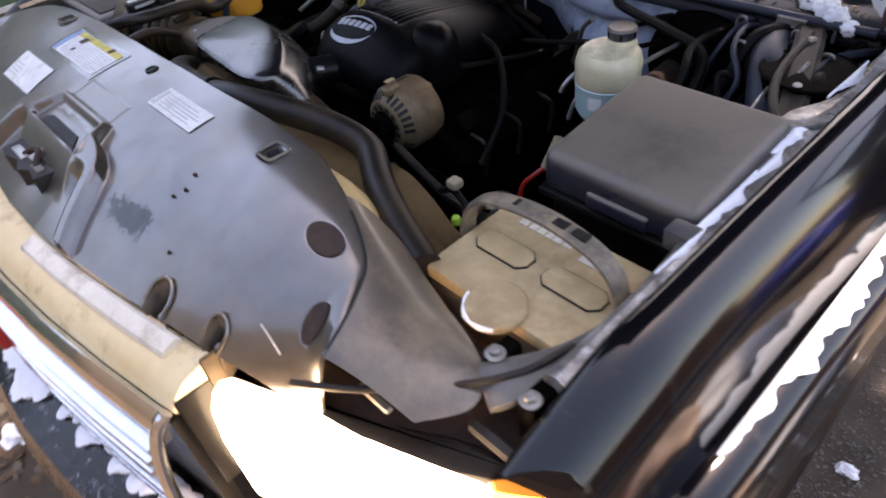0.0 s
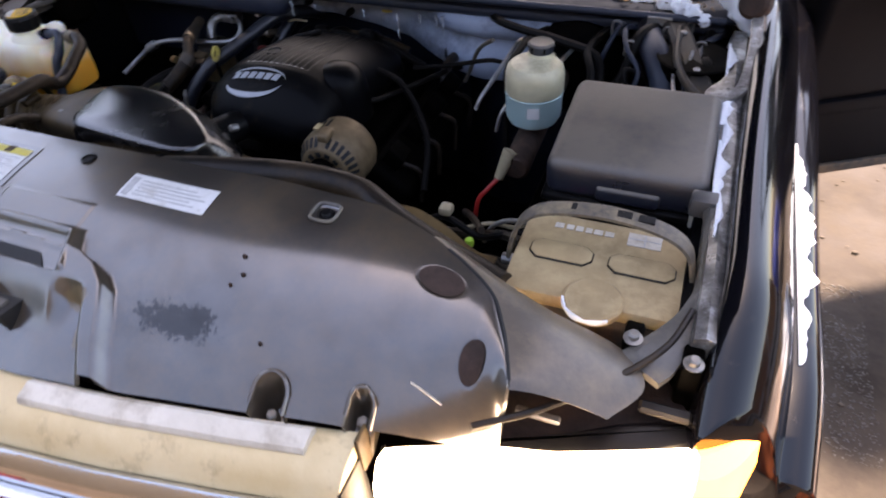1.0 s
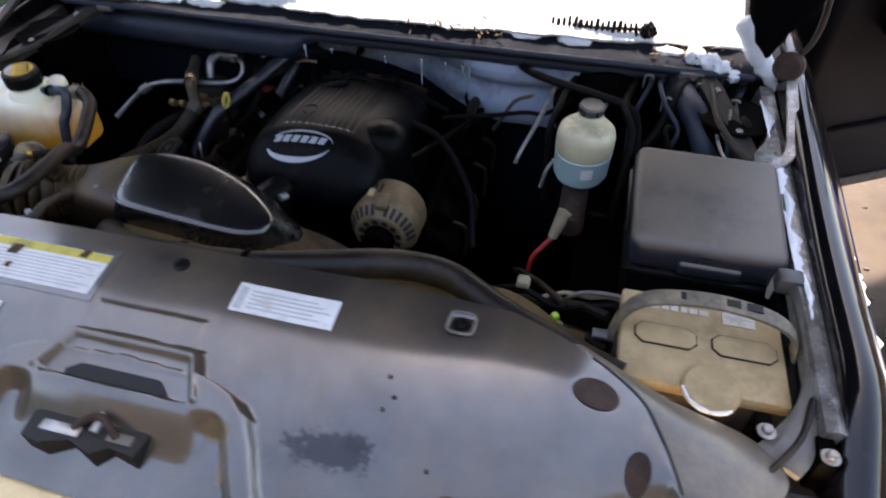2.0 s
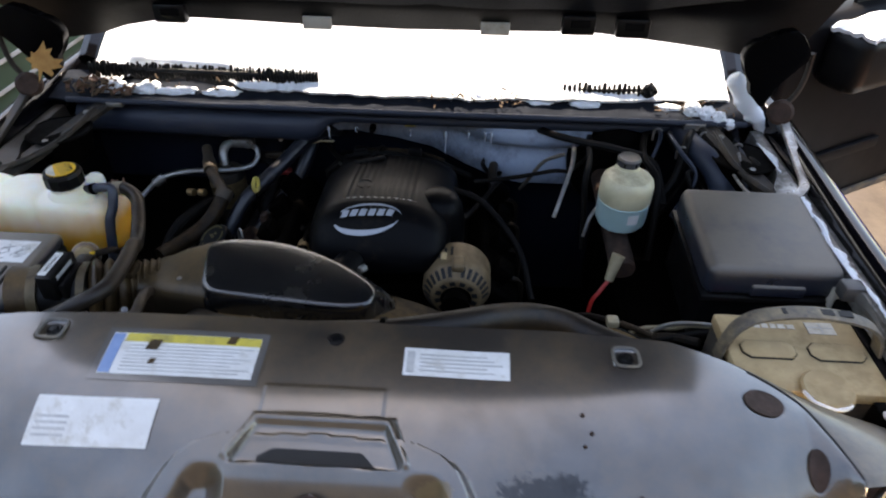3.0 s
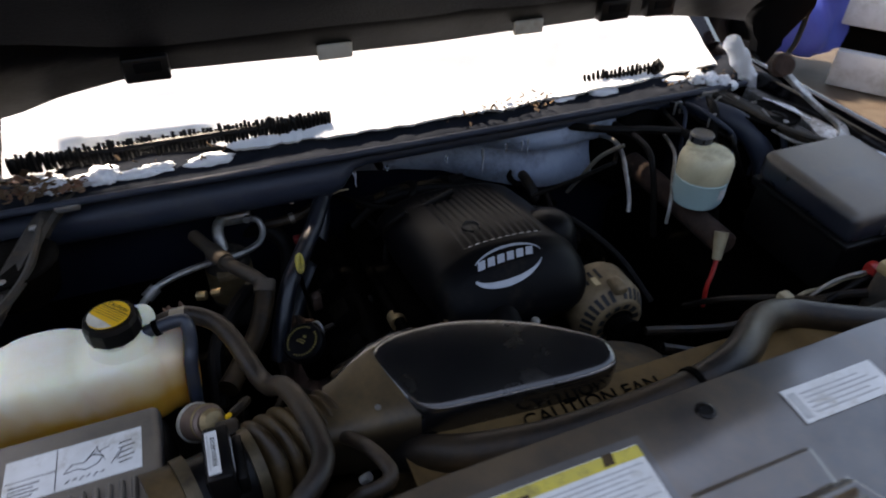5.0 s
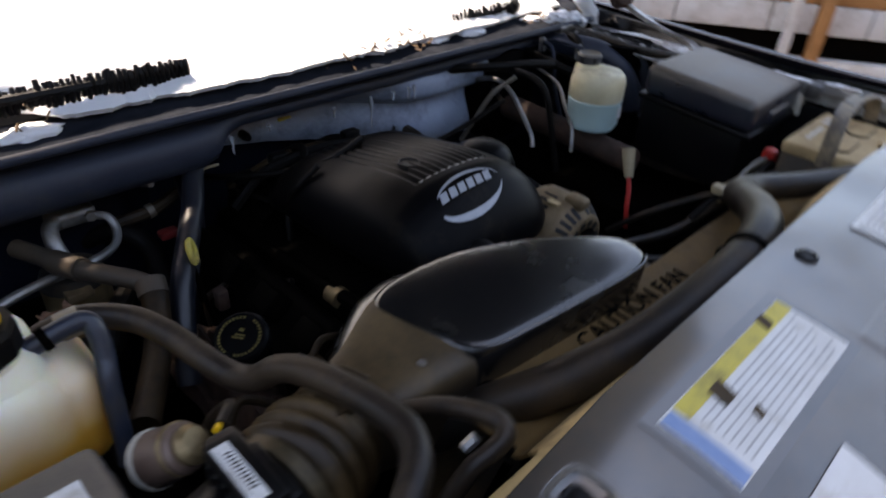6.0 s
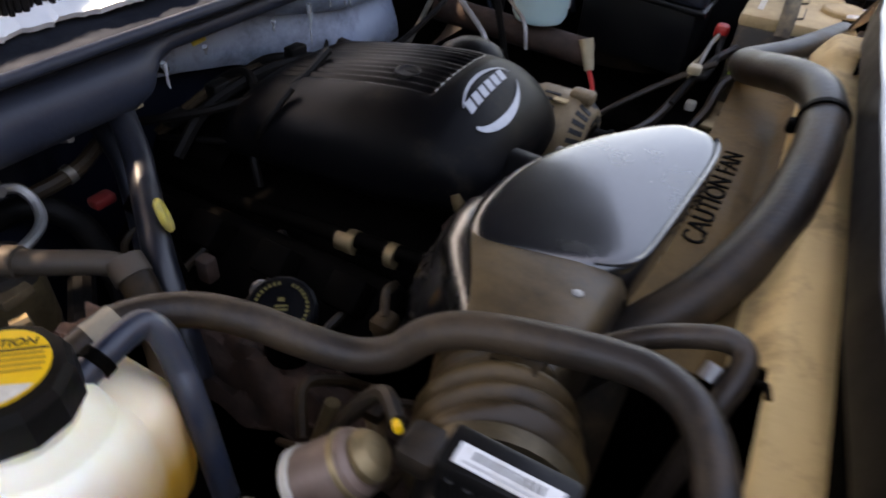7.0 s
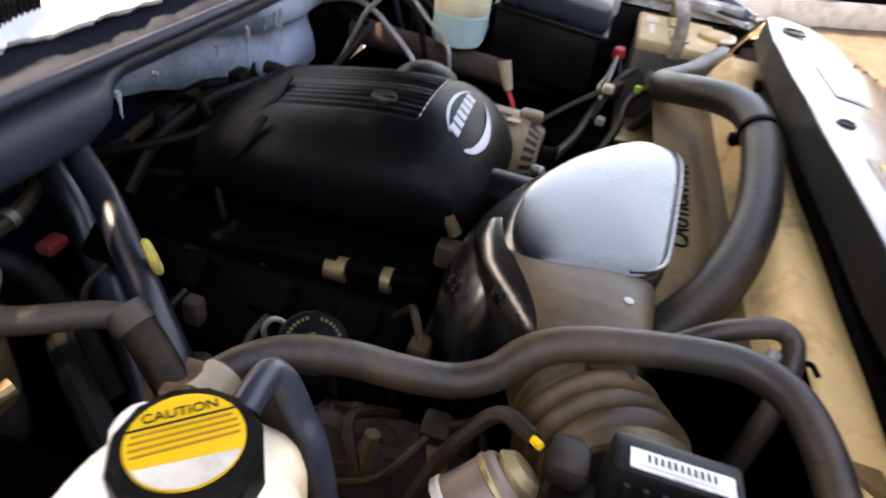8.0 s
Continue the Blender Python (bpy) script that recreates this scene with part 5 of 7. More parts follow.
        part("ice_bit", lathe((x, y, 0.965 + 0.25 * (0.665 - x)), [(r, 0), (r * 0.8, r), (0.0005, r * 1.4)], 6), M["ice"], sp)
    # clamp and wires at the battery's inner end
    w = thing("battery_cables", "bundle of dusty battery cables with a red clamp cover", "cable", (0.55, 0.2, 0.85))
    part("terminal_cover", box(0.612, 0.638, 0.226, 0.252, 0.872, 0.900, 0.008), M["red"], w, "red terminal cover")
    part("terminal", rod((0.55, 0.17, 0.87), (0.582, 0.17, 0.872), 0.009, seg=10), M["alloy"], w)
    part("plug", lathe((0.49, 0.19, 0.862), [(0.007, 0), (0.008, 0.006), (0.006, 0.012), (0.001, 0.013)], 12), M["green"], w, "green plug")
    for pts, r, mt in (([(0.57, 0.2, 0.88), (0.53, 0.23, 0.86), (0.46, 0.26, 0.82), (0.36, 0.28, 0.80), (0.2, 0.31, 0.82)], 0.008, "rubber"),
                       ([(0.575, 0.15, 0.86), (0.52, 0.2, 0.83), (0.44, 0.21, 0.80), (0.33, 0.24, 0.78), (0.22, 0.28, 0.80)], 0.009, "rubber"),
                       ([(0.5, 0.22, 0.87), (0.46, 0.29, 0.83), (0.42, 0.36, 0.78), (0.4, 0.42, 0.72)], 0.006, "rubber"),
                       ([(0.58, 0.13, 0.84), (0.53, 0.14, 0.85), (0.5, 0.15, 0.83), (0.46, 0.19, 0.78)], 0.01, "brown_rubber"),
                       ([(0.622, 0.24, 0.882), (0.57, 0.243, 0.884), (0.53, 0.246, 0.875), (0.505, 0.25, 0.85), (0.49, 0.26, 0.81)], 0.004, "alloy"),
                       ([(0.62, 0.238, 0.88), (0.57, 0.246, 0.875), (0.54, 0.252, 0.86), (0.50, 0.262, 0.85), (0.46, 0.25, 0.84)], 0.0035, "tan_plug"),
                       ([(0.62, 0.232, 0.878), (0.572, 0.230, 0.872), (0.535, 0.225, 0.865), (0.49, 0.232, 0.845), (0.43, 0.245, 0.86), (0.38, 0.26, 0.83)], 0.006, "loom")):
        part("cable", tube(pts, r, 8), M[mt], w)
    part("bracket", box(0.41, 0.53, 0.13, 0.215, 0.785, 0.795, 0.004), M["brass"], w, "dull golden bracket plate")
    part("plug", box(0.420, 0.442, 0.235, 0.257, 0.868, 0.884, 0.005, 2), M["tan_plug"], w, "tan connector")
    part("plug", box(0.485, 0.507, 0.231, 0.249, 0.778, 0.794, 0.004, 2), M["pale_plastic"], w, "pale connector")


def brake_reservoir():
    ob = thing("brake_reservoir", "milky round reservoir with teal fluid and a black cap", "fluid reservoir", (0.492, 0.555, 0.87))
    c = (0.492, 0.555, 0)
    part("cup", lathe(c, [(0.030, 0.872), (0.046, 0.878), (0.052, 0.89), (0.053, 0.935), (0.054, 0.9365), (0.053, 0.938)], 32), M["fluid"], ob, "teal fluid level")
    part("upper_cup", lathe(c, [(0.053, 0.9382), (0.054, 0.94), (0.054, 0.972), (0.051, 0.984), (0.044, 0.991), (0.026, 0.994), (0.001, 0.9945)], 32), M["fluid_top"], ob, "milky upper half")
    k0 = (c[0] + 0.002, c[1] + 0.030, 0)
    part("neck", lathe(k0, [(0.027, 0.975), (0.026, 0.992), (0.022, 0.998), (0.021, 1.002)], 24), M["fluid_top"], ob, "milky filler neck")
    part("cap", lathe(k0, [(0.020, 0.998), (0.023, 1.0), (0.024, 1.014), (0.021, 1.018), (0.017, 1.016), (0.001, 1.016)], 24), M["lid_plastic"], ob, "dusty black screw cap")
    for k in range(6):
        a = k * math.pi / 3
        part("grip_rib", box(k0[0] + 0.023 * math.cos(a) - 0.002, k0[0] + 0.023 * math.cos(a) + 0.002, k0[1] + 0.023 * math.sin(a) - 0.002, k0[1] + 0.023 * math.sin(a) + 0.002, 1.002, 1.013, 0.0008, 1), M["black_plastic"], ob)

    def lab(u, v):
        a = radians(-90 + 2 + 24 * u)
        return (c[0] + 0.0545 * math.cos(a), c[1] + 0.0545 * math.sin(a), 0.905 + 0.022 * v)
    part("label", sheet(lab, span(0, 1, 6), span(0, 1, 3), 0.0006), M["white_paper"], ob, "small white label")
    mc = thing("master_cylinder", "dirty metal master cylinder with a tan plug and red wire", "brake cylinder", (0.49, 0.5, 0.8))
    part("body", rod((0.49, 0.44, 0.835), (0.49, 0.80, 0.855), 0.026, seg=18, bevel=0.005), M["rust"], mc)
    part("booster", lathe((0.52, 0.86, 0.86), [(0.11, 0), (0.115, 0.02), (0.105, 0.055), (0.06, 0.085), (0.03, 0.09)], 30, axis=(0, -1, 0)), M["dark_metal"], mc, "black round brake booster")
    part("plug", rod((0.478, 0.452, 0.865), (0.462, 0.43, 0.815), 0.014, 0.009, 12), M["tan_plug"], mc, "tan connector plug")
    part("wire", tube([(0.462, 0.43, 0.815), (0.445, 0.415, 0.797), (0.43, 0.405, 0.775), (0.425, 0.395, 0.73)], 0.0045, 8), M["red"], mc, "red wire")
    for pts, r, mt in (([(0.42, 0.86, 0.90), (0.410, 0.76, 0.935), (0.402, 0.705, 0.928), (0.385, 0.655, 0.90), (0.367, 0.61, 0.87), (0.360, 0.598, 0.85)], 0.005, "alloy"),
                       ([(0.53, 0.74, 0.945), (0.506, 0.66, 0.932), (0.47, 0.61, 0.908), (0.432, 0.56, 0.884), (0.42, 0.545, 0.84)], 0.004, "alloy"),
                       ([(0.50, 0.87, 0.93), (0.45, 0.79, 0.90), (0.40, 0.72, 0.90), (0.36, 0.69, 0.915), (0.28, 0.69, 0.895), (0.18, 0.70, 0.87)], 0.005, "loom"),
                       ([(0.46, 0.86, 0.93), (0.44, 0.74, 0.955), (0.43, 0.66, 0.955), (0.42, 0.62, 0.93), (0.425, 0.60, 0.86), (0.43, 0.58, 0.78)], 0.007, "loom"),
                       ([(0.60, 0.86, 0.95), (0.57, 0.77, 0.955), (0.56, 0.70, 0.95), (0.58, 0.64, 0.93), (0.575, 0.58, 0.86), (0.57, 0.55, 0.78)], 0.008, "loom"),
                       ([(0.375, 0.67, 0.97), (0.345, 0.69, 0.945), (0.329, 0.70, 0.923), (0.31, 0.714, 0.88), (0.29, 0.729, 0.838)], 0.0045, "primer"),
                       ([(0.30, 0.87, 0.94), (0.36, 0.77, 0.965), (0.42, 0.74, 0.965), (0.5, 0.72, 0.96), (0.58, 0.70, 0.94), (0.6, 0.62, 0.88)], 0.009, "loom")):
        part("line", tube(pts, r, 8), M[mt], mc)


def rear_corner(side):
    """Bracing and pipes at the back corner beside the hinge."""
    ob = thing("fender_brace", "black pressed-steel brace at the bay's rear corner", "brace", (side * 0.72, 0.65, 0.9))
    arm = []
    for p in smooth_path([(0.825, 0.40, 0.952), (0.80, 0.50, 0.962), (0.770, 0.60, 0.972), (0.742, 0.69, 0.982), (0.715, 0.77, 0.992), (0.685, 0.815, 0.998)], 8):
        x = side * p.x
        arm.append([(x - 0.021, p.y - 0.006, p.z - 0.012), (x - 0.021, p.y - 0.006, p.z - 0.002), (x - 0.014, p.y - 0.004, p.z + 0.004), (x, p.y, p.z + 0.001), (x + 0.014, p.y + 0.004, p.z + 0.004), (x + 0.021, p.y + 0.006, p.z - 0.002), (x + 0.021, p.y + 0.006, p.z - 0.012)])
    part("arm", loft(arm), M["worn_metal"], ob, "worn grey channel")
    for q in (0.62, 0.74):
        part("bolt", lathe((side * (0.768 - 0.3 * (q - 0.61)), q, 0.974 + 0.11 * (q - 0.61)), [(0.008, 0), (0.008, 0.004), (0.005, 0.007), (0.001, 0.007)], 6), M["alloy"], ob)
    part("rib", tube([(side * 0.80, 0.50, 0.975), (side * 0.76, 0.56, 0.975), (side * 0.73, 0.64, 0.98), (side * 0.72, 0.76, 0.99)], 0.007, 8), M["worn_metal"], ob, "pale worn edge")
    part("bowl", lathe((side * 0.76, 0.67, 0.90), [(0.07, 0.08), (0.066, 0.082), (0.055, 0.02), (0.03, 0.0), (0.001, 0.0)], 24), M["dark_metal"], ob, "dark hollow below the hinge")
    part("tab", box(side * 0.70, side * 0.66, 0.775, 0.80, 0.988, 1.0, 0.003), M["alloy"], ob, "bright tab")


def corner_wiring():
    """Looms, clips and small lines crowded below the cowl on the driver's side."""
    ob = thing("corner_wiring", "tangle of black wires and bright clips under the cowl", "wiring", (0.68, 0.7, 0.9))
    rnd = random.Random(23)
    for k in range(13):
        x, y = rnd.uniform(0.58, 0.79), rnd.uniform(0.60, 0.72)
        pts = [(x + rnd.uniform(-0.05, 0.05), 0.85, rnd.uniform(0.90, 0.96)), (x + rnd.uniform(-0.03, 0.03), y + 0.12, rnd.uniform(0.93, 0.985)),
               (x, y + 0.04, rnd.uniform(0.93, 0.985)), (x + rnd.uniform(-0.04, 0.04), y, rnd.uniform(0.90, 0.95)), (x + rnd.uniform(-0.06, 0.06), y - 0.03, rnd.uniform(0.80, 0.87))]
        part("wire", tube(pts, rnd.choice((0.004, 0.005, 0.007, 0.010)), 8), M[rnd.choice(("loom", "loom", "cowl_roll", "rubber"))], ob)
    part("duct", tube([(0.66, 0.83, 0.955), (0.67, 0.75, 0.965), (0.70, 0.67, 0.955), (0.73, 0.62, 0.90), (0.74, 0.60, 0.84)], 0.026, 16), M["cowl_roll"], ob, "black corrugated duct")
    for x, y, z in ((0.638, 0.706, 0.975), (0.70, 0.76, 0.985), (0.765, 0.72, 0.98), (0.735, 0.79, 0.995), (0.60, 0.78, 0.98)):
        part("clip", tube([(x - 0.008, y, z - 0.025), (x - 0.008, y, z), (x, y - 0.002, z + 0.006), (x + 0.008, y, z), (x + 0.008, y, z - 0.025)], 0.0028, 6, 3), M["alloy"], ob, "bright spring clip")
    for pts in ([(0.75, 0.505, 0.975), (0.735, 0.56, 0.965), (0.728, 0.63, 0.968), (0.735, 0.69, 0.975)], [(0.80, 0.515, 0.98), (0.765, 0.56, 0.965), (0.75, 0.62, 0.968), (0.752, 0.68, 0.985)]):
        part("rod", tube(pts, 0.0032, 8), M["rail_metal"], ob, "thin bare metal rod")


def coolant_tank():
    ob = thing("coolant_tank", "milky plastic coolant tank with orange stains", "coolant tank", (-0.66, 0.43, 0.85))
    rings = []
    for x in [-0.84, -0.834, -0.82] + span(-0.81, -0.55, 40) + [-0.54, -0.53, -0.524, -0.52]:
        end = max(0.0, 1 - max(0, (x + 0.56) / 0.045) ** 3) ** 0.5 if x > -0.56 else max(0.0, 1 - max(0, (-0.81 - x) / 0.034) ** 3) ** 0.5
        end = max(0.5, end)
        lobe = 0.012 * (abs(math.cos((x + 0.70) * math.pi / 0.095)) ** 0.35 - 1)
        out = max(0.0, (x + 0.60) / 0.08)
        hy, top, low = (0.063 * (0.6 + 0.4 * end) + lobe) * (1 - 0.3 * out ** 2.2), 0.990 - 0.018 * (1 - end) + lobe - 0.034 * out ** 2, 0.858 + 0.02 * (1 - end)
        mid, hz = (top + low) / 2, (top - low) / 2
        ring = []
        for j in range(40):
            a = 2 * math.pi * j / 40
            ca, sa = math.cos(a), math.sin(a)
            ring.append((x, 0.428 + 0.012 * out ** 2 + math.copysign(abs(ca) ** 0.42, ca) * hy, mid + math.copysign(abs(sa) ** 0.42, sa) * hz))
        rings.append(ring)
    bm = loft(rings)
    part("neck", lathe((-0.60, 0.417, 0), [(0.044, 0.97), (0.038, 0.99), (0.030, 0.998), (0.030, 1.012)], 24), M["tank"], ob, "milky filler neck")
    part("shoulder", box(-0.592, -0.556, 0.438, 0.482, 0.962, 1.0, 0.017, 4), M["tank"], ob)
    part("body", bm, M["tank"], ob, "milky body, orange below", 50)
    cap = part("cap", lathe((-0.60, 0.417, 0), [(0.031, 1.004), (0.0345, 1.008), (0.0345, 1.028), (0.032, 1.034), (0.001, 1.035)], 12), M["black_plastic"], ob, "black screw cap with a yellow warning disc", 20)
    part("disc", lathe((-0.60, 0.417, 0), [(0.0258, 1.0352), (0.0258, 1.0366), (0.001, 1.0368)], 30), M["cap_yellow"], cap, "yellow warning disc")
    turn = Matrix.Translation((-0.60, 0.417, 1.0372)) @ Euler((0, 0, radians(-49))).to_matrix().to_4x4()
    part("word", lettering("CAUTION", 0.0074, 0.0002, turn @ Matrix.Translation((0, 0.0155, 0))), M["black_ink"], cap)
    for w, y in ((0.043, 0.0072), (0.046, 0.0036), (0.047, 0.0), (0.046, -0.0036)):
        part("text_bar", box(-w / 2, w / 2, y - 0.0006, y + 0.0006, 0, 0.0003, 0, 1, None, turn), M["brown_ink"], cap)
    part("line", box(-0.0232, 0.0232, 0.0098, 0.0110, 0, 0.0003, 0, 1, None, turn), M["black_ink"], cap)
    seg = prism([(0.0255 * math.cos(radians(a)), 0.0255 * math.sin(radians(a))) for a in range(203, 338, 9)], 0, 0.0003)
    bmesh.ops.transform(seg, matrix=turn, verts=seg.verts)
    part("white_strip", seg, M["header_pad"], cap, "cream lower part of the disc")


def hoses():
    a = thing("coolant_hose", "grey rubber coolant hose kinked over the air duct", "hose", (-0.4, 0.25, 0.98))
    part("hose", tube([(-0.575, 0.462, 0.955), (-0.545, 0.458, 0.97), (-0.513, 0.453, 0.975), (-0.480, 0.430, 0.970), (-0.462, 0.395, 0.964), (-0.449, 0.358, 0.953), (-0.438, 0.323, 0.948), (-0.428, 0.297, 0.956),
                       (-0.417, 0.278, 0.974), (-0.407, 0.254, 0.984), (-0.398, 0.216, 0.990), (-0.391, 0.162, 0.996), (-0.394, 0.130, 0.999), (-0.413, 0.104, 0.998), (-0.449, 0.085, 0.986), (-0.50, 0.072, 0.965), (-0.56, 0.06, 0.93)], 0.0128, 14), M["hose_grey"], a)
    part("band", tube([(-0.535, 0.4565, 0.972), (-0.515, 0.4535, 0.975)], 0.0140, 14, 2), M["cap_grey"], a, "pale worn band")
    b = thing("overflow_hose", "short blue-black hose looping from the tank's neck", "hose", (-0.53, 0.41, 0.97))
    part("hose", tube([(-0.568, 0.420, 0.990), (-0.548, 0.4205, 0.994), (-0.530, 0.421, 0.9965), (-0.518, 0.420, 0.995), (-0.514, 0.413, 0.985), (-0.516, 0.402, 0.963), (-0.522, 0.388, 0.938), (-0.53, 0.37, 0.86)], 0.0092, 12), M["overflow"], b)
    part("clamp", tube([(-0.556, 0.4203, 0.9925), (-0.549, 0.4205, 0.994)], 0.0112, 14, 2), M["dark_metal"], b, "narrow clamp")
    c = thing("radiator_hose", "thick black rubber radiator hose bending over the fan shroud", "hose", (0.1, 0.1, 0.97))
    part("hose", tube([(-0.30, 0.20, 0.87), (-0.265, 0.155, 0.915), (-0.215, 0.117, 0.942), (-0.13, 0.086, 0.966), (-0.03, 0.072, 0.985), (0.055, 0.070, 0.996), (0.115, 0.080, 1.0), (0.165, 0.102, 0.993), (0.212, 0.132, 0.978), (0.256, 0.156, 0.962),
                       (0.298, 0.169, 0.948), (0.334, 0.167, 0.940), (0.368, 0.148, 0.938), (0.42, 0.118, 0.937), (0.50, 0.082, 0.936), (0.585, 0.050, 0.933)], 0.0230, 18), M["rubber"], c)
    part("clamp", tube([(0.050, 0.0699, 0.9955), (0.058, 0.0703, 0.9963)], 0.0256, 20, 2), M["dark_metal"], c, "narrow dark clamp")
    part("clamp_screw", box(0.046, 0.062, 0.090, 0.102, 0.975, 0.990, 0.003, 1), M["dark_metal"], c)
    d = thing("heater_hoses", "pair of black heater hoses dropping from the firewall", "hose", (-0.3, 0.75, 0.85))
    part("hose", tube([(-0.185, 0.93, 0.87), (-0.20, 0.893, 0.888), (-0.235, 0.82, 0.904), (-0.254, 0.785, 0.897), (-0.277, 0.745, 0.881), (-0.302, 0.71, 0.865), (-0.326, 0.678, 0.850), (-0.352, 0.642, 0.832), (-0.378, 0.60, 0.79), (-0.40, 0.56, 0.73)], 0.0165, 14), M["blue_rubber"], d)
    part("hose", tube([(-0.225, 0.92, 0.885), (-0.232, 0.885, 0.882), (-0.240, 0.845, 0.862), (-0.252, 0.81, 0.832), (-0.270, 0.782, 0.798), (-0.296, 0.745, 0.772), (-0.33, 0.70, 0.74), (-0.37, 0.65, 0.69)], 0.0165, 14), M["blue_rubber"], d)
    part("hose", tube([(-0.40, 0.89, 0.80), (-0.36, 0.86, 0.815), (-0.33, 0.82, 0.79), (-0.345, 0.75, 0.75), (-0.38, 0.68, 0.70)], 0.016, 12), M["loom"], d)
    part("hose", tube([(-0.36, 0.855, 0.83), (-0.32, 0.848, 0.835), (-0.285, 0.85, 0.84), (-0.25, 0.86, 0.85)], 0.010, 10), M["rubber"], d)
    part("fitting", rod((-0.31, 0.849, 0.836), (-0.30, 0.849, 0.838), 0.0125, seg=12), M["alloy"], d)
    part("tie", tube([(-0.18, 0.85, 0.88), (-0.21, 0.84, 0.885), (-0.24, 0.845, 0.872)], 0.0025, 6), M["tan_plug"], d)
    e = thing("steam_pipe", "brown metal pipe joined to a rubber hose", "pipe", (-0.42, 0.65, 0.8))
    part("pipe", tube([(-0.50, 0.82, 0.862), (-0.45, 0.71, 0.862), (-0.41, 0.655, 0.858), (-0.393, 0.63, 0.85)], 0.013, 12), M["pipe"], e)
    part("collar", rod((-0.472, 0.755, 0.862), (-0.452, 0.712, 0.862), 0.0165, seg=14), M["pipe"], e)
    part("hose", tube([(-0.395, 0.635, 0.855), (-0.402, 0.61, 0.838), (-0.425, 0.565, 0.81), (-0.46, 0.51, 0.80), (-0.49, 0.46, 0.80)], 0.0175, 12), M["brown_rubber"], e)
    part("clamp", rod((-0.394, 0.638, 0.857), (-0.399, 0.620, 0.845), 0.0195, seg=14), M["pipe"], e)
    f = thing("shroud_hose", "small black hose bent over the fan shroud", "hose", (-0.33, 0.1, 0.96))
    part("hose", tube([(-0.365, 0.215, 0.925), (-0.352, 0.178, 0.958), (-0.340, 0.145, 0.979), (-0.331, 0.114, 0.989), (-0.328, 0.098, 0.990), (-0.334, 0.089, 0.987), (-0.348, 0.089, 0.981), (-0.365, 0.094, 0.970), (-0.385, 0.10, 0.935), (-0.40, 0.11, 0.86)], 0.0085, 12), M["hose_grey"], f)
    part("clip", tube([(-0.336, 0.090, 0.978), (-0.334, 0.080, 0.982), (-0.342, 0.079, 0.978), (-0.340, 0.071, 0.976), (-0.350, 0.068, 0.975)], 0.0022, 6), M["dark_metal"], f, "wire clip")
    part("collar", rod((-0.350, 0.104, 0.986), (-0.358, 0.107, 0.978), 0.0055, seg=8), M["alloy"], f, "bright collar")


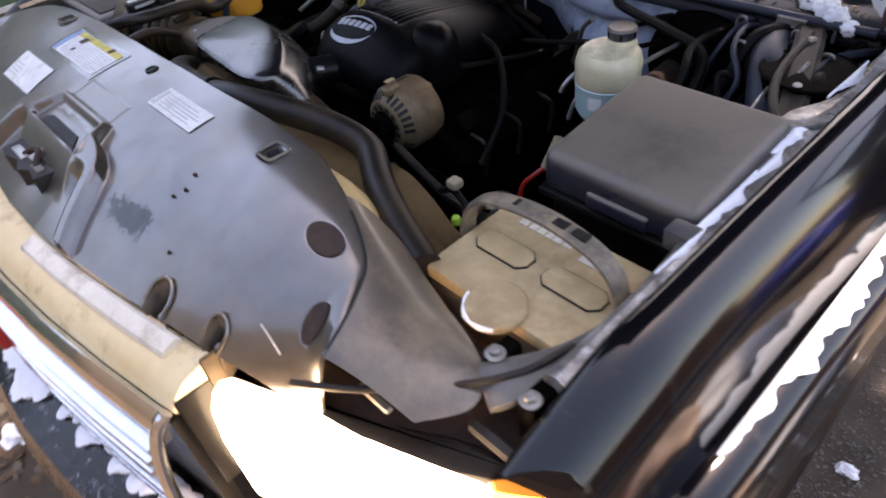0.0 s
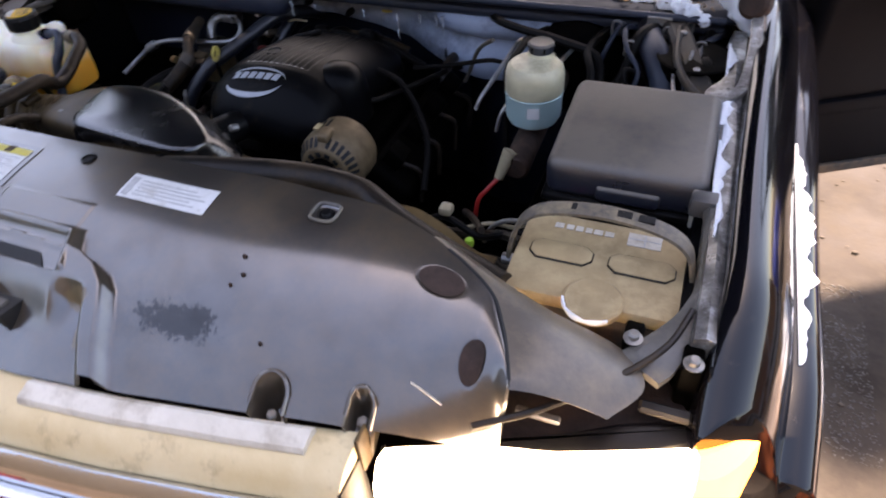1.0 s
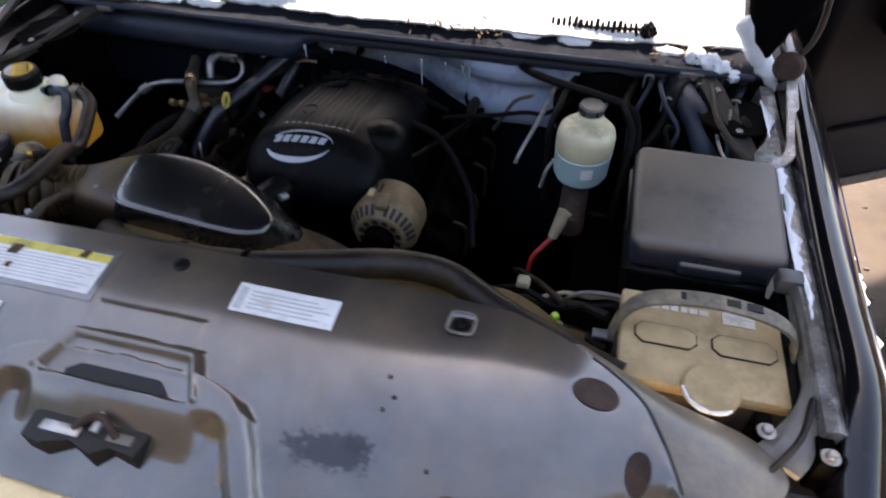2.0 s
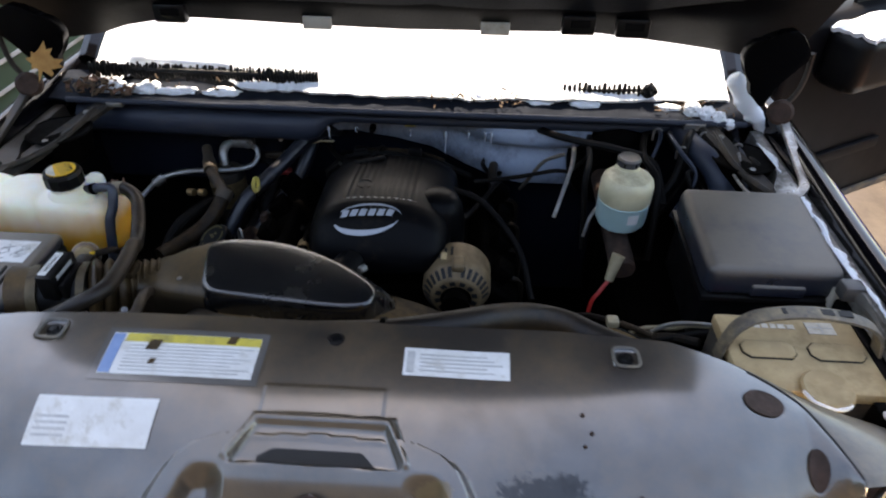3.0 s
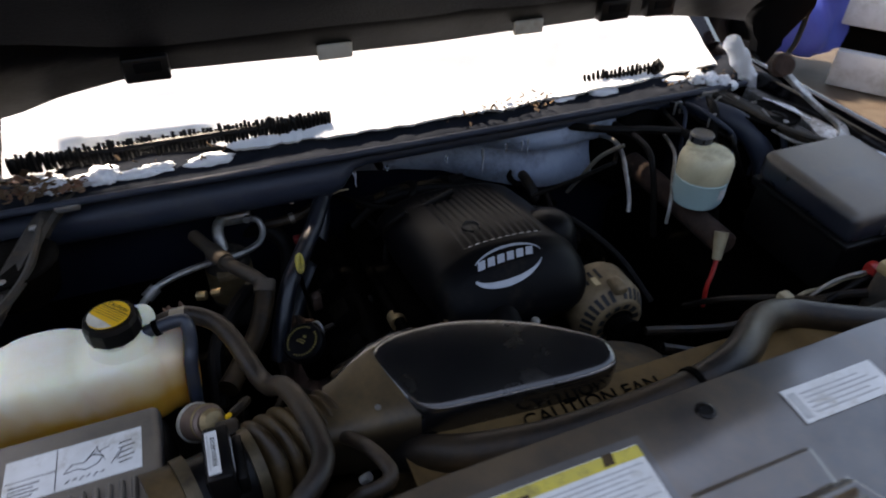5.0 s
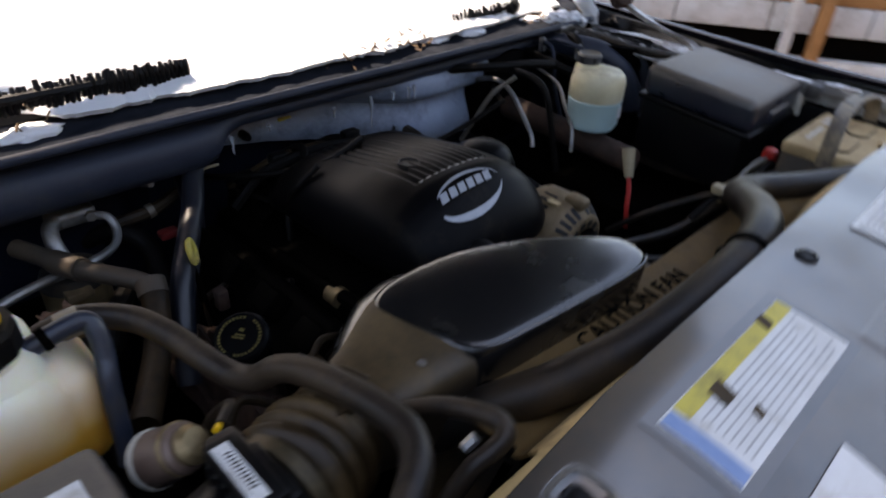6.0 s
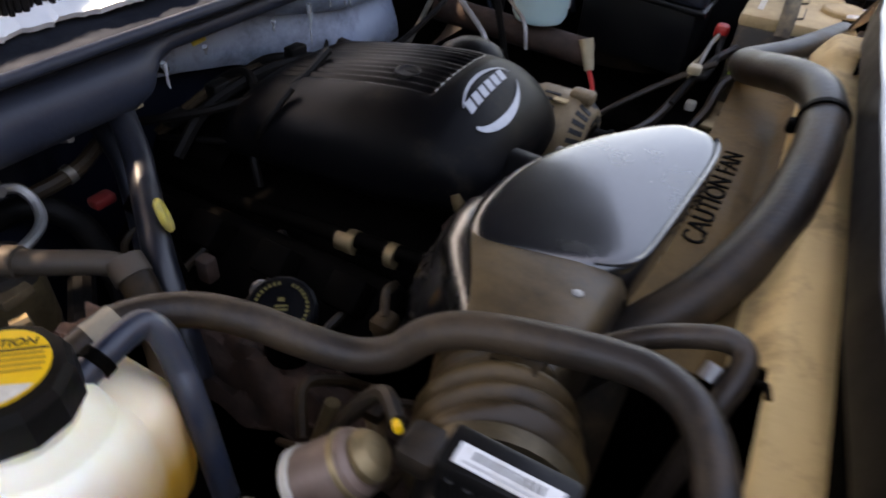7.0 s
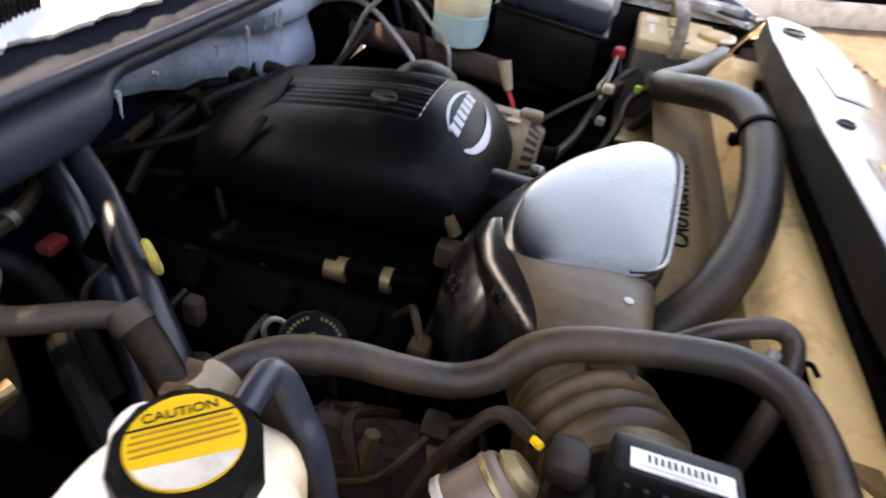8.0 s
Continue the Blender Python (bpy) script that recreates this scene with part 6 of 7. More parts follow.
def air_duct():
    ob = thing("intake_duct", "smooth grey-black plastic intake chamber on the engine", "intake duct", (-0.18, 0.24, 0.93))
    outline = [(-0.270, 0.212), (-0.260, 0.193), (-0.240, 0.180), (-0.19, 0.173), (-0.13, 0.167), (-0.05, 0.160), (-0.005, 0.162), (0.014, 0.178), (0.010, 0.212), (-0.05, 0.262), (-0.11, 0.294), (-0.17, 0.314), (-0.235, 0.318), (-0.274, 0.309), (-0.287, 0.288), (-0.279, 0.245)]
    loop = smooth_path([(x, y, 0) for x, y in outline] + [(*outline[0], 0)], 5)[:-1]
    cx, cy, rings = -0.14, 0.24, []
    for z, fore, back in ((0.850, -0.004, 0.060), (0.875, 0.0, 0.058), (0.90, 0.003, 0.050), (0.922, 0.005, 0.038), (0.938, 0.006, 0.026), (0.950, 0.0065, 0.015), (0.958, 0.006, 0.008), (0.9635, 0.004, 0.004), (0.9668, 0.0, 0.0), (0.9682, -0.005, -0.005)):
        ring = []
        for k, p in enumerate(loop):
            way = loop[(k + 1) % len(loop)] - loop[k - 1]
            nx, ny = way.y / way.length, -way.x / way.length
            far = fore + (back - fore) * step(-0.1, 0.6, ny)
            ring.append((p.x + nx * far, p.y + ny * far, z))
        rings.append(ring)
    rim = rings[-1]
    for k, z in ((0.93, 0.9690), (0.8, 0.9702), (0.6, 0.9715), (0.35, 0.9725), (0.1, 0.973)):
        rings.append([(cx + (x - cx) * k, cy + (y - cy) * k, z) for x, y, _ in rim])
    part("chamber", loft(rings), M["intake_plastic"], ob, "glossy black chamber", 60)
    lip = [(x + 0.001, y - 0.0045, 0.9655) for x, y, _ in rings[8][:33]]
    part("rim", tube(lip, 0.0022, 8, 1), M["intake_plastic"], ob, "moulded lip along the edge")
    def shell(c, ry, rz, a, off=0.0):
        ca, sa = math.cos(a), math.sin(a)
        soft = 0.75 if ca > 0 else 0.42
        return (c[0] + 0.012 * ca, c[1] + math.copysign(abs(ca) ** soft, ca) * (ry + off), c[2] + math.copysign(abs(sa) ** 0.45, sa) * (rz + off))
    el = (((-0.225, 0.266, 0.910), 0.088, 0.048), ((-0.262, 0.264, 0.912), 0.086, 0.0515), ((-0.30, 0.259, 0.912), 0.079, 0.0525), ((-0.325, 0.252, 0.912), 0.070, 0.0515), ((-0.342, 0.247, 0.912), 0.062, 0.049), ((-0.356, 0.243, 0.912), 0.054, 0.046), ((-0.372, 0.240, 0.912), 0.048, 0.044))
    part("elbow", loft([[shell(*e, 2 * math.pi * j / 40) for j in range(40)] for e in el]), M["intake_plastic"], ob, "black elbow flowing from the chamber", 70)

    def skin(u, v):
        k = min(len(el) - 2, int(u * (len(el) - 1)))
        w = u * (len(el) - 1) - k
        a = radians(52 + 10 * math.sin(u * 3) + 160 * v)
        p, q = shell(*el[k], a, 0.0016), shell(*el[k + 1], a, 0.0016)
        return tuple(m + (n - m) * w for m, n in zip(p, q))
    part("dusty_skin", sheet(skin, span(0.12, 1, 40), span(0, 1, 40), 0.001), M["duct_dust"], ob, "dusty brown upper side of the elbow", 70)
    part("screw", lathe((-0.31, 0.207, 0.9635), [(0.0045, -0.003), (0.0045, 0.0015), (0.001, 0.002)], 8), M["alloy"], ob)
    part("throttle_neck", rod((-0.08, 0.27, 0.895), (-0.05, 0.38, 0.88), 0.03, seg=20), M["black_plastic"], ob)
    part("clip", rod((-0.026, 0.31, 0.912), (-0.018, 0.325, 0.908), 0.007, seg=14, bevel=0.002), M["alloy"], ob, "bright round fitting")
    bel = thing("air_bellows", "ribbed dusty brown rubber air hose", "air hose", (-0.42, 0.22, 0.92))
    part("bellows", tube([(-0.362, 0.243, 0.914), (-0.40, 0.228, 0.917), (-0.435, 0.212, 0.922), (-0.468, 0.197, 0.93)], 0.05, 30, 40, None, lambda s: 0.0475 + (0.0022 * math.sin(s * math.pi * 22) if s < 0.42 else 0.0065 * (abs(math.sin((s - 0.42) * math.pi * 5.2)) ** 0.7 * 2 - 1) + 0.004)), M["bellows"], bel, "", 60)
    part("lug", box(-0.41, -0.385, 0.20, 0.235, 0.962, 0.974, 0.004), M["brown_rubber"], bel)
    maf = thing("airflow_meter", "black airflow meter with a white label and steel clamps", "sensor", (-0.51, 0.185, 0.94))
    part("barrel", rod((-0.462, 0.2, 0.93), (-0.55, 0.175, 0.935), 0.047, seg=30), M["black_plastic"], maf)
    for p0, p1, r in (((-0.463, 0.199, 0.93), (-0.475, 0.196, 0.931), 0.053), ((-0.532, 0.180, 0.934), (-0.546, 0.176, 0.935), 0.054)):
        part("clamp", rod(p0, p1, r, seg=30), M["clamp_band"], maf, "dull steel clamp band")
    part("module", box(-0.512, -0.484, 0.147, 0.220, 0.955, 1.003, 0.004, 2), M["black_plastic"], maf, "black electronic module")
    part("label", box(-0.509, -0.496, 0.154, 0.211, 1.0035, 1.0045, 0, 1), M["white_paper"], maf, "white label")
    for k in range(11):
        part("code_bar", box(-0.5035, -0.4985, 0.164 + k * 0.0036, 0.1655 + k * 0.0036, 1.0047, 1.0051, 0, 1), M["black_ink"], maf)
    part("code_bar", box(-0.5072, -0.5058, 0.16, 0.206, 1.0047, 1.0051, 0, 1), M["grey_ink"], maf)
    part("module_step", box(-0.484, -0.472, 0.152, 0.215, 0.955, 0.985, 0.004, 2), M["black_plastic"], maf, "lower step of the module")
    for k in range(6):
        part("module_rib", box(-0.5145, -0.5115, 0.154 + k * 0.0105, 0.159 + k * 0.0105, 0.962, 0.994, 0.001, 1), M["black_plastic"], maf)
    part("connector", box(-0.502, -0.472, 0.224, 0.252, 0.953, 0.974, 0.007, 2), M["rubber"], maf, "black connector")
    part("clip", rod((-0.486, 0.256, 0.968), (-0.480, 0.262, 0.966), 0.003, seg=8), M["cap_yellow"], maf, "orange clip")
    part("wire", tube([(-0.48, 0.26, 0.965), (-0.46, 0.285, 0.955), (-0.47, 0.31, 0.92), (-0.48, 0.33, 0.86)], 0.006, 8), M["rubber"], maf)
    part("hose_barb", rod((-0.505, 0.268, 0.955), (-0.525, 0.295, 0.93), 0.021, 0.024, 18, None, 0.003), M["valve"], maf, "pinkish-brown metal valve")
    part("valve_rim", rod((-0.5232, 0.2926, 0.9323), (-0.5265, 0.297, 0.9285), 0.0255, seg=22, bevel=0.001), M["pale_plastic"], maf, "pale lower rim of the valve")
    part("valve_band", rod((-0.5085, 0.2727, 0.951), (-0.5105, 0.2754, 0.9486), 0.0225, seg=22, bevel=0.0008), M["brass"], maf, "tan upper band of the valve")
    part("face_strip", box(-0.4846, -0.4832, 0.160, 0.205, 0.990, 0.9965, 0, 1), M["grey_ink"], maf, "pale strip on the module")
    part("valve_cap", lathe((-0.505, 0.268, 0.954), [(0.016, 0), (0.017, 0.006), (0.012, 0.012), (0.001, 0.013)], 16, axis=(0.4, -0.5, 0.6)), M["brass"], maf)
    ab = thing("air_filter_box", "black ribbed air filter box with a white sticker", "air filter box", (-0.72, 0.2, 0.85))
    part("body", box(-0.88, -0.556, 0.085, 0.302, 0.80, 0.957, 0.012, 2), M["black_plastic"], ab)
    part("lid", box(-0.885, -0.560, 0.092, 0.306, 0.945, 0.974, 0.010, 3), M["lid_plastic"], ab, "grey-black lid")
    for k in range(22):
        x = -0.86 + k * 0.0128
        part("rib", box(x, x + 0.006, 0.108, 0.205, 0.972, 0.979, 0.002, 1), M["lid_plastic"], ab)
    part("neck", rod((-0.545, 0.177, 0.935), (-0.575, 0.168, 0.936), 0.05, 0.055, 28), M["bellows"], ab, "dusty outlet neck")
    part("sticker", box(-0.72, -0.580, 0.216, 0.274, 0.9742, 0.9752, 0, 1), M["white_paper"], ab, "white sticker with a line drawing")
    # a line drawing with short notes beside it, and a ruled margin
    def ink(p, q, w=0.0007):
        way = Vector((q[0] - p[0], q[1] - p[1], 0))
        m = Matrix.Translation((p[0], p[1], 0.9753)) @ Euler((0, 0, math.atan2(way.y, way.x))).to_matrix().to_4x4()
        part("ink_line", box(0, way.length, -w / 2, w / 2, 0, 0.0004, 0, 1, None, m), M["black_ink"], ab)
    ink((-0.668, 0.218), (-0.668, 0.272))
    ink((-0.718, 0.244), (-0.668, 0.244))
    for k in range(4):
        ink((-0.714, 0.222 + k * 0.005), (-0.690 + 0.006 * (k % 2), 0.222 + k * 0.005), 0.0013)
    shape = [(-0.660, 0.236), (-0.652, 0.246), (-0.640, 0.244), (-0.632, 0.252), (-0.620, 0.247), (-0.626, 0.238), (-0.638, 0.234), (-0.646, 0.238), (-0.660, 0.236)]
    for p, q in zip(shape, shape[1:]):
        ink(p, q)
    for p, q in (((-0.640, 0.244), (-0.626, 0.262)), ((-0.632, 0.252), (-0.614, 0.258)), ((-0.628, 0.262), (-0.618, 0.240)), ((-0.606, 0.236), (-0.600, 0.252)), ((-0.612, 0.232), (-0.604, 0.246))):
        ink(p, q)
    for k in range(5):
        ink((-0.604, 0.230 + k * 0.0068), (-0.590 + 0.003 * (k % 2), 0.232 + k * 0.0068), 0.0011)
    for k in range(6):
        ink((-0.658 + k * 0.007, 0.2225 + 0.002 * (k % 2)), (-0.6535 + k * 0.007, 0.2265), 0.0011)


EC_X = -0.008


def cover_top(y):
    return interp(y, [(0.360, 0.89), (0.366, 0.907), (0.385, 0.935), (0.41, 0.957), (0.43, 0.967), (0.45, 0.972), (0.5, 0.971), (0.55, 0.964), (0.6, 0.954), (0.65, 0.944), (0.70, 0.932), (0.73, 0.915), (0.765, 0.875)])


def cover_half(y):
    return interp(y, [(0.360, 0.075), (0.364, 0.095), (0.372, 0.113), (0.385, 0.126), (0.405, 0.136), (0.43, 0.141), (0.5, 0.146), (0.62, 0.152), (0.74, 0.148), (0.765, 0.12)])


def cover_z(x, y):
    """Upper side of the barrel-shaped cover."""
    low = interp(y, [(0.36, 0.865), (0.37, 0.85), (0.39, 0.83), (0.43, 0.815), (0.5, 0.80)])
    mid = (cover_top(y) * 0.45 + low * 0.55)
    t = min(1, abs(x - EC_X) / cover_half(y))
    return mid + (cover_top(y) - mid) * (1 - t ** 2.6) ** (1 / 2.3)


def engine():
    ob = thing("engine", "V8 engine under a black plastic cover", "engine", (0, 0.55, 0.5))
    rings = []
    for y in [0.360, 0.3615, 0.364, 0.368, 0.374, 0.382] + span(0.39, 0.462, 14) + [0.4655, 0.467, 0.4685, 0.471] + span(0.48, 0.70, 16) + [0.715, 0.73, 0.745, 0.755, 0.762, 0.765]:
        hw = cover_half(y)
        low = interp(y, [(0.36, 0.865), (0.37, 0.85), (0.39, 0.83), (0.43, 0.815), (0.5, 0.80)])
        mid = cover_top(y) * 0.45 + low * 0.55
        ring = []
        for a in span(0, math.pi, 161):
            q = math.cos(a)
            x = EC_X + hw * math.copysign(abs(q) ** 0.85, q)
            groove = 0.0
            if abs(x - EC_X) < 0.078:
                groove = 0.0032 * (0.5 + 0.5 * math.cos((x - EC_X) * 2 * math.pi / 0.0135)) * step(0.4655, 0.4685, y) * step(0.71, 0.69, y) * step(0.078, 0.074, abs(x - EC_X))
            ring.append((x, y, cover_z(x, y) - groove))
        for a in span(math.pi, 2 * math.pi, 31)[1:-1]:
            q = math.cos(a)
            ring.append((EC_X + hw * math.copysign(abs(q) ** 0.85, q), y, mid + (mid - low) * math.sin(a) * 1.0))
        rings.append(ring)
    cv = part("engine_cover", loft(rings), M["cover_plastic"], ob, "black ribbed engine cover with a silver emblem", 60)
    part("dimple", lathe((-0.045, 0.52, cover_z(-0.045, 0.52)), [(0.0165, -0.004), (0.0165, 0.0012), (0.0145, 0.0016), (0.0135, -0.0005), (0.001, -0.001)], 24), M["black_ink"], cv, "dark round dimple")

    def drawn(fn, n=24):
        def lay(u, v):
            x, y = fn(u, v)
            return (x, y, cover_z(x, y) + 0.0016)
        return sheet(lay, span(0, 1, n), span(0, 1, 5), 0.0008)

    def arc(a0, a1, rx, ry, w):
        def fn(u, v):
            a = radians(a0 + (a1 - a0) * u)
            k = w * math.sin(math.pi * min(1, 0.12 + u * 0.88)) * (v - 0.5)
            tilt = 0.1
            px, py = (rx + k) * math.cos(a), (ry + k) * math.sin(a)
            return (-0.025 + px * 1.0 + py * 0.15, 0.415 + py + tilt * px * 0.5)
        return fn
    part("emblem_arc", drawn(arc(150, 10, 0.064, 0.026, 0.0045)), M["logo"], cv, "silver arc")
    part("emblem_swoosh", drawn(arc(200, 345, 0.064, 0.026, 0.0085)), M["logo"], cv, "silver swoosh")
    for k in range(6):
        x0 = -0.078 + k * 0.0175
        part("emblem_bar", drawn(lambda u, v, x0=x0: (x0 + 0.0125 * u + 0.005 * v, 0.4165 + 0.013 * v + 0.04 * (x0 + 0.03)), 5), M["logo"], cv)
    # row of small pale bars across the ribs' front ends
    for k in range(10):
        x = EC_X - 0.0675 + 0.0135 * k
        part("pale_dash", box(x + 0.002, x + 0.0095, 0.4648, 0.4662, cover_z(x + 0.006, 0.4655) - 0.0012, cover_z(x + 0.006, 0.4655) + 0.0004, 0, 1), M["grey_ink"], cv)
    part("shoulder", lathe((0.105, 0.508, 0), [(0.058, 0.85), (0.057, 0.90), (0.052, 0.93), (0.042, 0.95), (0.025, 0.96), (0.001, 0.963)], 32), M["cover_plastic"], cv, "rounded black hump", 60)
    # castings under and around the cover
    # their near-black colour carries the shade under the hood
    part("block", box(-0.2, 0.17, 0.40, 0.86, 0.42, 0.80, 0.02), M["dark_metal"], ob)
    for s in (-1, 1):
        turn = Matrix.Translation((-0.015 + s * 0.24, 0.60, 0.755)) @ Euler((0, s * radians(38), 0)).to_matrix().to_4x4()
        vc = part("valve_cover", box(-0.055, 0.055, -0.2, 0.2, -0.035, 0.04, 0.018, 3, None, turn), M["dark_metal"], ob, "near-black valve cover, bay shade in its colour")
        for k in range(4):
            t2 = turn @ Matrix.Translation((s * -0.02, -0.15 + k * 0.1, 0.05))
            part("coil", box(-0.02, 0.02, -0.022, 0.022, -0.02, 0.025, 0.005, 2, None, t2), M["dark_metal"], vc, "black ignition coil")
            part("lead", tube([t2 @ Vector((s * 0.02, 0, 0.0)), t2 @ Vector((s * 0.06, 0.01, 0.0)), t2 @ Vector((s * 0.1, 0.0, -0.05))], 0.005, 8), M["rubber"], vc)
    part("fuel_rail", rod((-0.185, 0.40, 0.815), (-0.19, 0.72, 0.79), 0.0105, seg=12), M["dark_metal"], ob, "black fuel rail")
    for y in (0.448, 0.505):
        z = 0.8075 - (y - 0.45) * 0.08
        part("rail_ring", rod((-0.188, y - 0.006, z), (-0.188, y + 0.006, z - 0.001), 0.0155, seg=16), M["dirty_alloy"] if y > 0.51 else M["brass"], ob, "dull metal ring")
    part("rail_sleeve", rod((-0.189, 0.50, 0.803), (-0.19, 0.525, 0.801), 0.0135, seg=14), M["brass"], ob, "tan sleeve")
    part("spring_fitting", rod((-0.135, 0.388, 0.86), (-0.135, 0.40, 0.885), 0.008, seg=12), M["brass"], ob, "brass fitting")
    part("bracket", box(-0.155, -0.128, 0.375, 0.405, 0.82, 0.85, 0.004), M["rust"], ob)
    oc = part("oil_cap", lathe((-0.356, 0.467, 0.84), [(0.032, 0), (0.034, 0.004), (0.034, 0.018), (0.031, 0.021), (0.001, 0.022)], 16, axis=(-0.35, -0.25, 0.9)), M["cover_plastic"], ob, "black oil cap with yellow print", 20)
    axis = Vector((-0.35, -0.25, 0.9)).normalized()
    tilt = Matrix.Translation(Vector((-0.356, 0.467, 0.84)) + axis * 0.0222) @ axis.to_track_quat("Z", "Y").to_matrix().to_4x4()
    for k in range(34):
        if k not in (7, 8, 24, 25):
            a = k * math.pi / 17
            tt = tilt @ Matrix.Translation((0.0245 * math.cos(a), 0.0245 * math.sin(a), 0)) @ Euler((0, 0, a)).to_matrix().to_4x4()
            part("print_mark", box(-0.0016, 0.0016, -0.0014, 0.0014, 0, 0.0004, 0, 1, None, tt), M["print_yellow"], oc)
    part("print_mark", box(-0.009, 0.006, -0.0035, -0.001, 0, 0.0004, 0, 1, None, tilt), M["print_yellow"], oc)
    part("print_mark", box(-0.006, 0.006, 0.0005, 0.0025, 0, 0.0004, 0, 1, None, tilt), M["print_yellow"], oc)
    part("print_mark", box(-0.003, 0.003, 0.006, 0.010, 0, 0.0004, 0, 1, None, tilt), M["print_yellow"], oc)
    part("filler_neck", rod((-0.34, 0.48, 0.77), (-0.352, 0.47, 0.842), 0.026, seg=16), M["dark_metal"], ob)
    ring = [Vector((-0.326, 0.654, 0.866)) + Vector((0.0045 * math.cos(a), 0.004 * math.cos(a) + 0.006 * math.sin(a), 0.0145 * math.sin(a))) for a in (2 * math.pi * j / 14 for j in range(15))]
    dp = part("dipstick", tube([(-0.33, 0.652, 0.846), (-0.325, 0.65, 0.80), (-0.31, 0.64, 0.70)], 0.004, 8), M["dark_metal"], ob, "dipstick tube")
    part("ring", tube(ring, 0.0048, 8, 1), M["yellow"], dp, "yellow plastic pull ring")
    for pts, r in (([(-0.2, 0.88, 0.85), (-0.16, 0.78, 0.88), (-0.12, 0.72, 0.90), (-0.09, 0.66, 0.93), (-0.02, 0.66, 0.95)], 0.006), ([(-0.16, 0.86, 0.82), (-0.15, 0.70, 0.86), (-0.155, 0.66, 0.90), (-0.12, 0.64, 0.94)], 0.005),
                   ([(-0.24, 0.42, 0.78), (-0.27, 0.46, 0.79), (-0.25, 0.54, 0.78), (-0.21, 0.6, 0.79)], 0.007), ([(-0.30, 0.40, 0.74), (-0.26, 0.38, 0.80), (-0.18, 0.37, 0.83), (-0.13, 0.36, 0.80)], 0.006),
                   ([(0.12, 0.50, 0.88), (0.16, 0.55, 0.87), (0.2, 0.64, 0.86), (0.24, 0.74, 0.85)], 0.006), ([(0.13, 0.62, 0.90), (0.2, 0.6, 0.88), (0.28, 0.52, 0.82), (0.31, 0.42, 0.76)], 0.007)):
        part("harness", tube(pts, r, 8), M["loom"], ob, "black wiring loom")
    rear = []
    for k, y in enumerate(span(0.735, 0.885, 16)):
        w, h = 0.15 - 0.25 * max(0, y - 0.82), 0.858 - 0.35 * max(0, y - 0.80) + lumps((0, y, 2), 0.03, 0.012)
        rear.append([(-0.03 + w * math.cos(q) + lumps((q, y, 1), 0.3, 0.01), y, 0.76 + (h - 0.76) * max(0, math.sin(q)) ** 0.6 + lumps((q, y * 9, 3), 0.25, 0.016)) for q in (math.pi * j / 20 for j in range(21))])
    part("rear_cover", loft(rear, False, False), M["dark_metal"], ob, "near-black rear of the engine, bay shade in its colour", 60)
    for pts, r, mt in (([(-0.19, 0.79, 0.825), (-0.14, 0.785, 0.870), (-0.08, 0.775, 0.890), (-0.02, 0.76, 0.900), (0.05, 0.74, 0.895), (0.09, 0.71, 0.885)], 0.009, "loom"),
                       ([(-0.16, 0.86, 0.825), (-0.10, 0.83, 0.865), (-0.04, 0.82, 0.877), (0.04, 0.83, 0.865), (0.1, 0.85, 0.835)], 0.008, "brown_rubber"),
                       ([(-0.12, 0.80, 0.865), (-0.125, 0.75, 0.880), (-0.135, 0.71, 0.865), (-0.15, 0.69, 0.825), (-0.155, 0.68, 0.785)], 0.006, "loom"),
                       ([(-0.06, 0.86, 0.855), (-0.05, 0.81, 0.890), (-0.06, 0.77, 0.900), (-0.09, 0.73, 0.890)], 0.007, "loom"),
                       ([(0.02, 0.87, 0.845), (0.03, 0.82, 0.880), (0.06, 0.78, 0.885), (0.12, 0.77, 0.865), (0.17, 0.78, 0.835)], 0.008, "loom")):
        part("harness", tube(pts, r, 8), M[mt], ob, "grimy wiring behind the cover")
    for x, y, z in ((-0.10, 0.79, 0.89), (0.035, 0.765, 0.905), (-0.145, 0.835, 0.85)):
        part("connector", box(x - 0.016, x + 0.016, y - 0.01, y + 0.01, z - 0.008, z + 0.01, 0.003), M["black_plastic"], ob, "black connector")
    part("clip", box(-0.152, -0.146, 0.712, 0.722, 0.845, 0.868, 0.001, 1), M["alloy"], ob)
    part("red_clip", box(-0.315, -0.285, 0.795, 0.815, 0.806, 0.82, 0.004, 2), M["dull_red"], ob, "dark red clip")
    mf = part("manifold_shield", sheet(lambda u, v: (-0.40 + 0.10 * v, 0.30 + 0.34 * u, 0.70 + 0.05 * math.sin(v * 3.1) + lumps((u, v, 0), 0.13, 0.03)), span(0, 1, 40), span(0, 1, 16), 0.003), M["rust"], ob, "rusty exhaust heat shield")
    part("sensor", rod((-0.40, 0.395, 0.74), (-0.385, 0.39, 0.79), 0.012, 0.008, 10), M["brass"], ob)
    # front drive
    for x, z, r in ((-0.02, 0.62, 0.09), (0.02, 0.78, 0.05), (0.28, 0.72, 0.06), (-0.2, 0.74, 0.05)):
        part("pulley", lathe((x, 0.34, z), [(r, 0), (r, 0.006), (r * 0.88, 0.01), (r * 0.88, 0.02), (r, 0.024), (r, 0.03), (r * 0.4, 0.032), (0.001, 0.032)], 28, axis=(0, -1, 0)), M["dark_metal"], ob, "dark belt pulley")


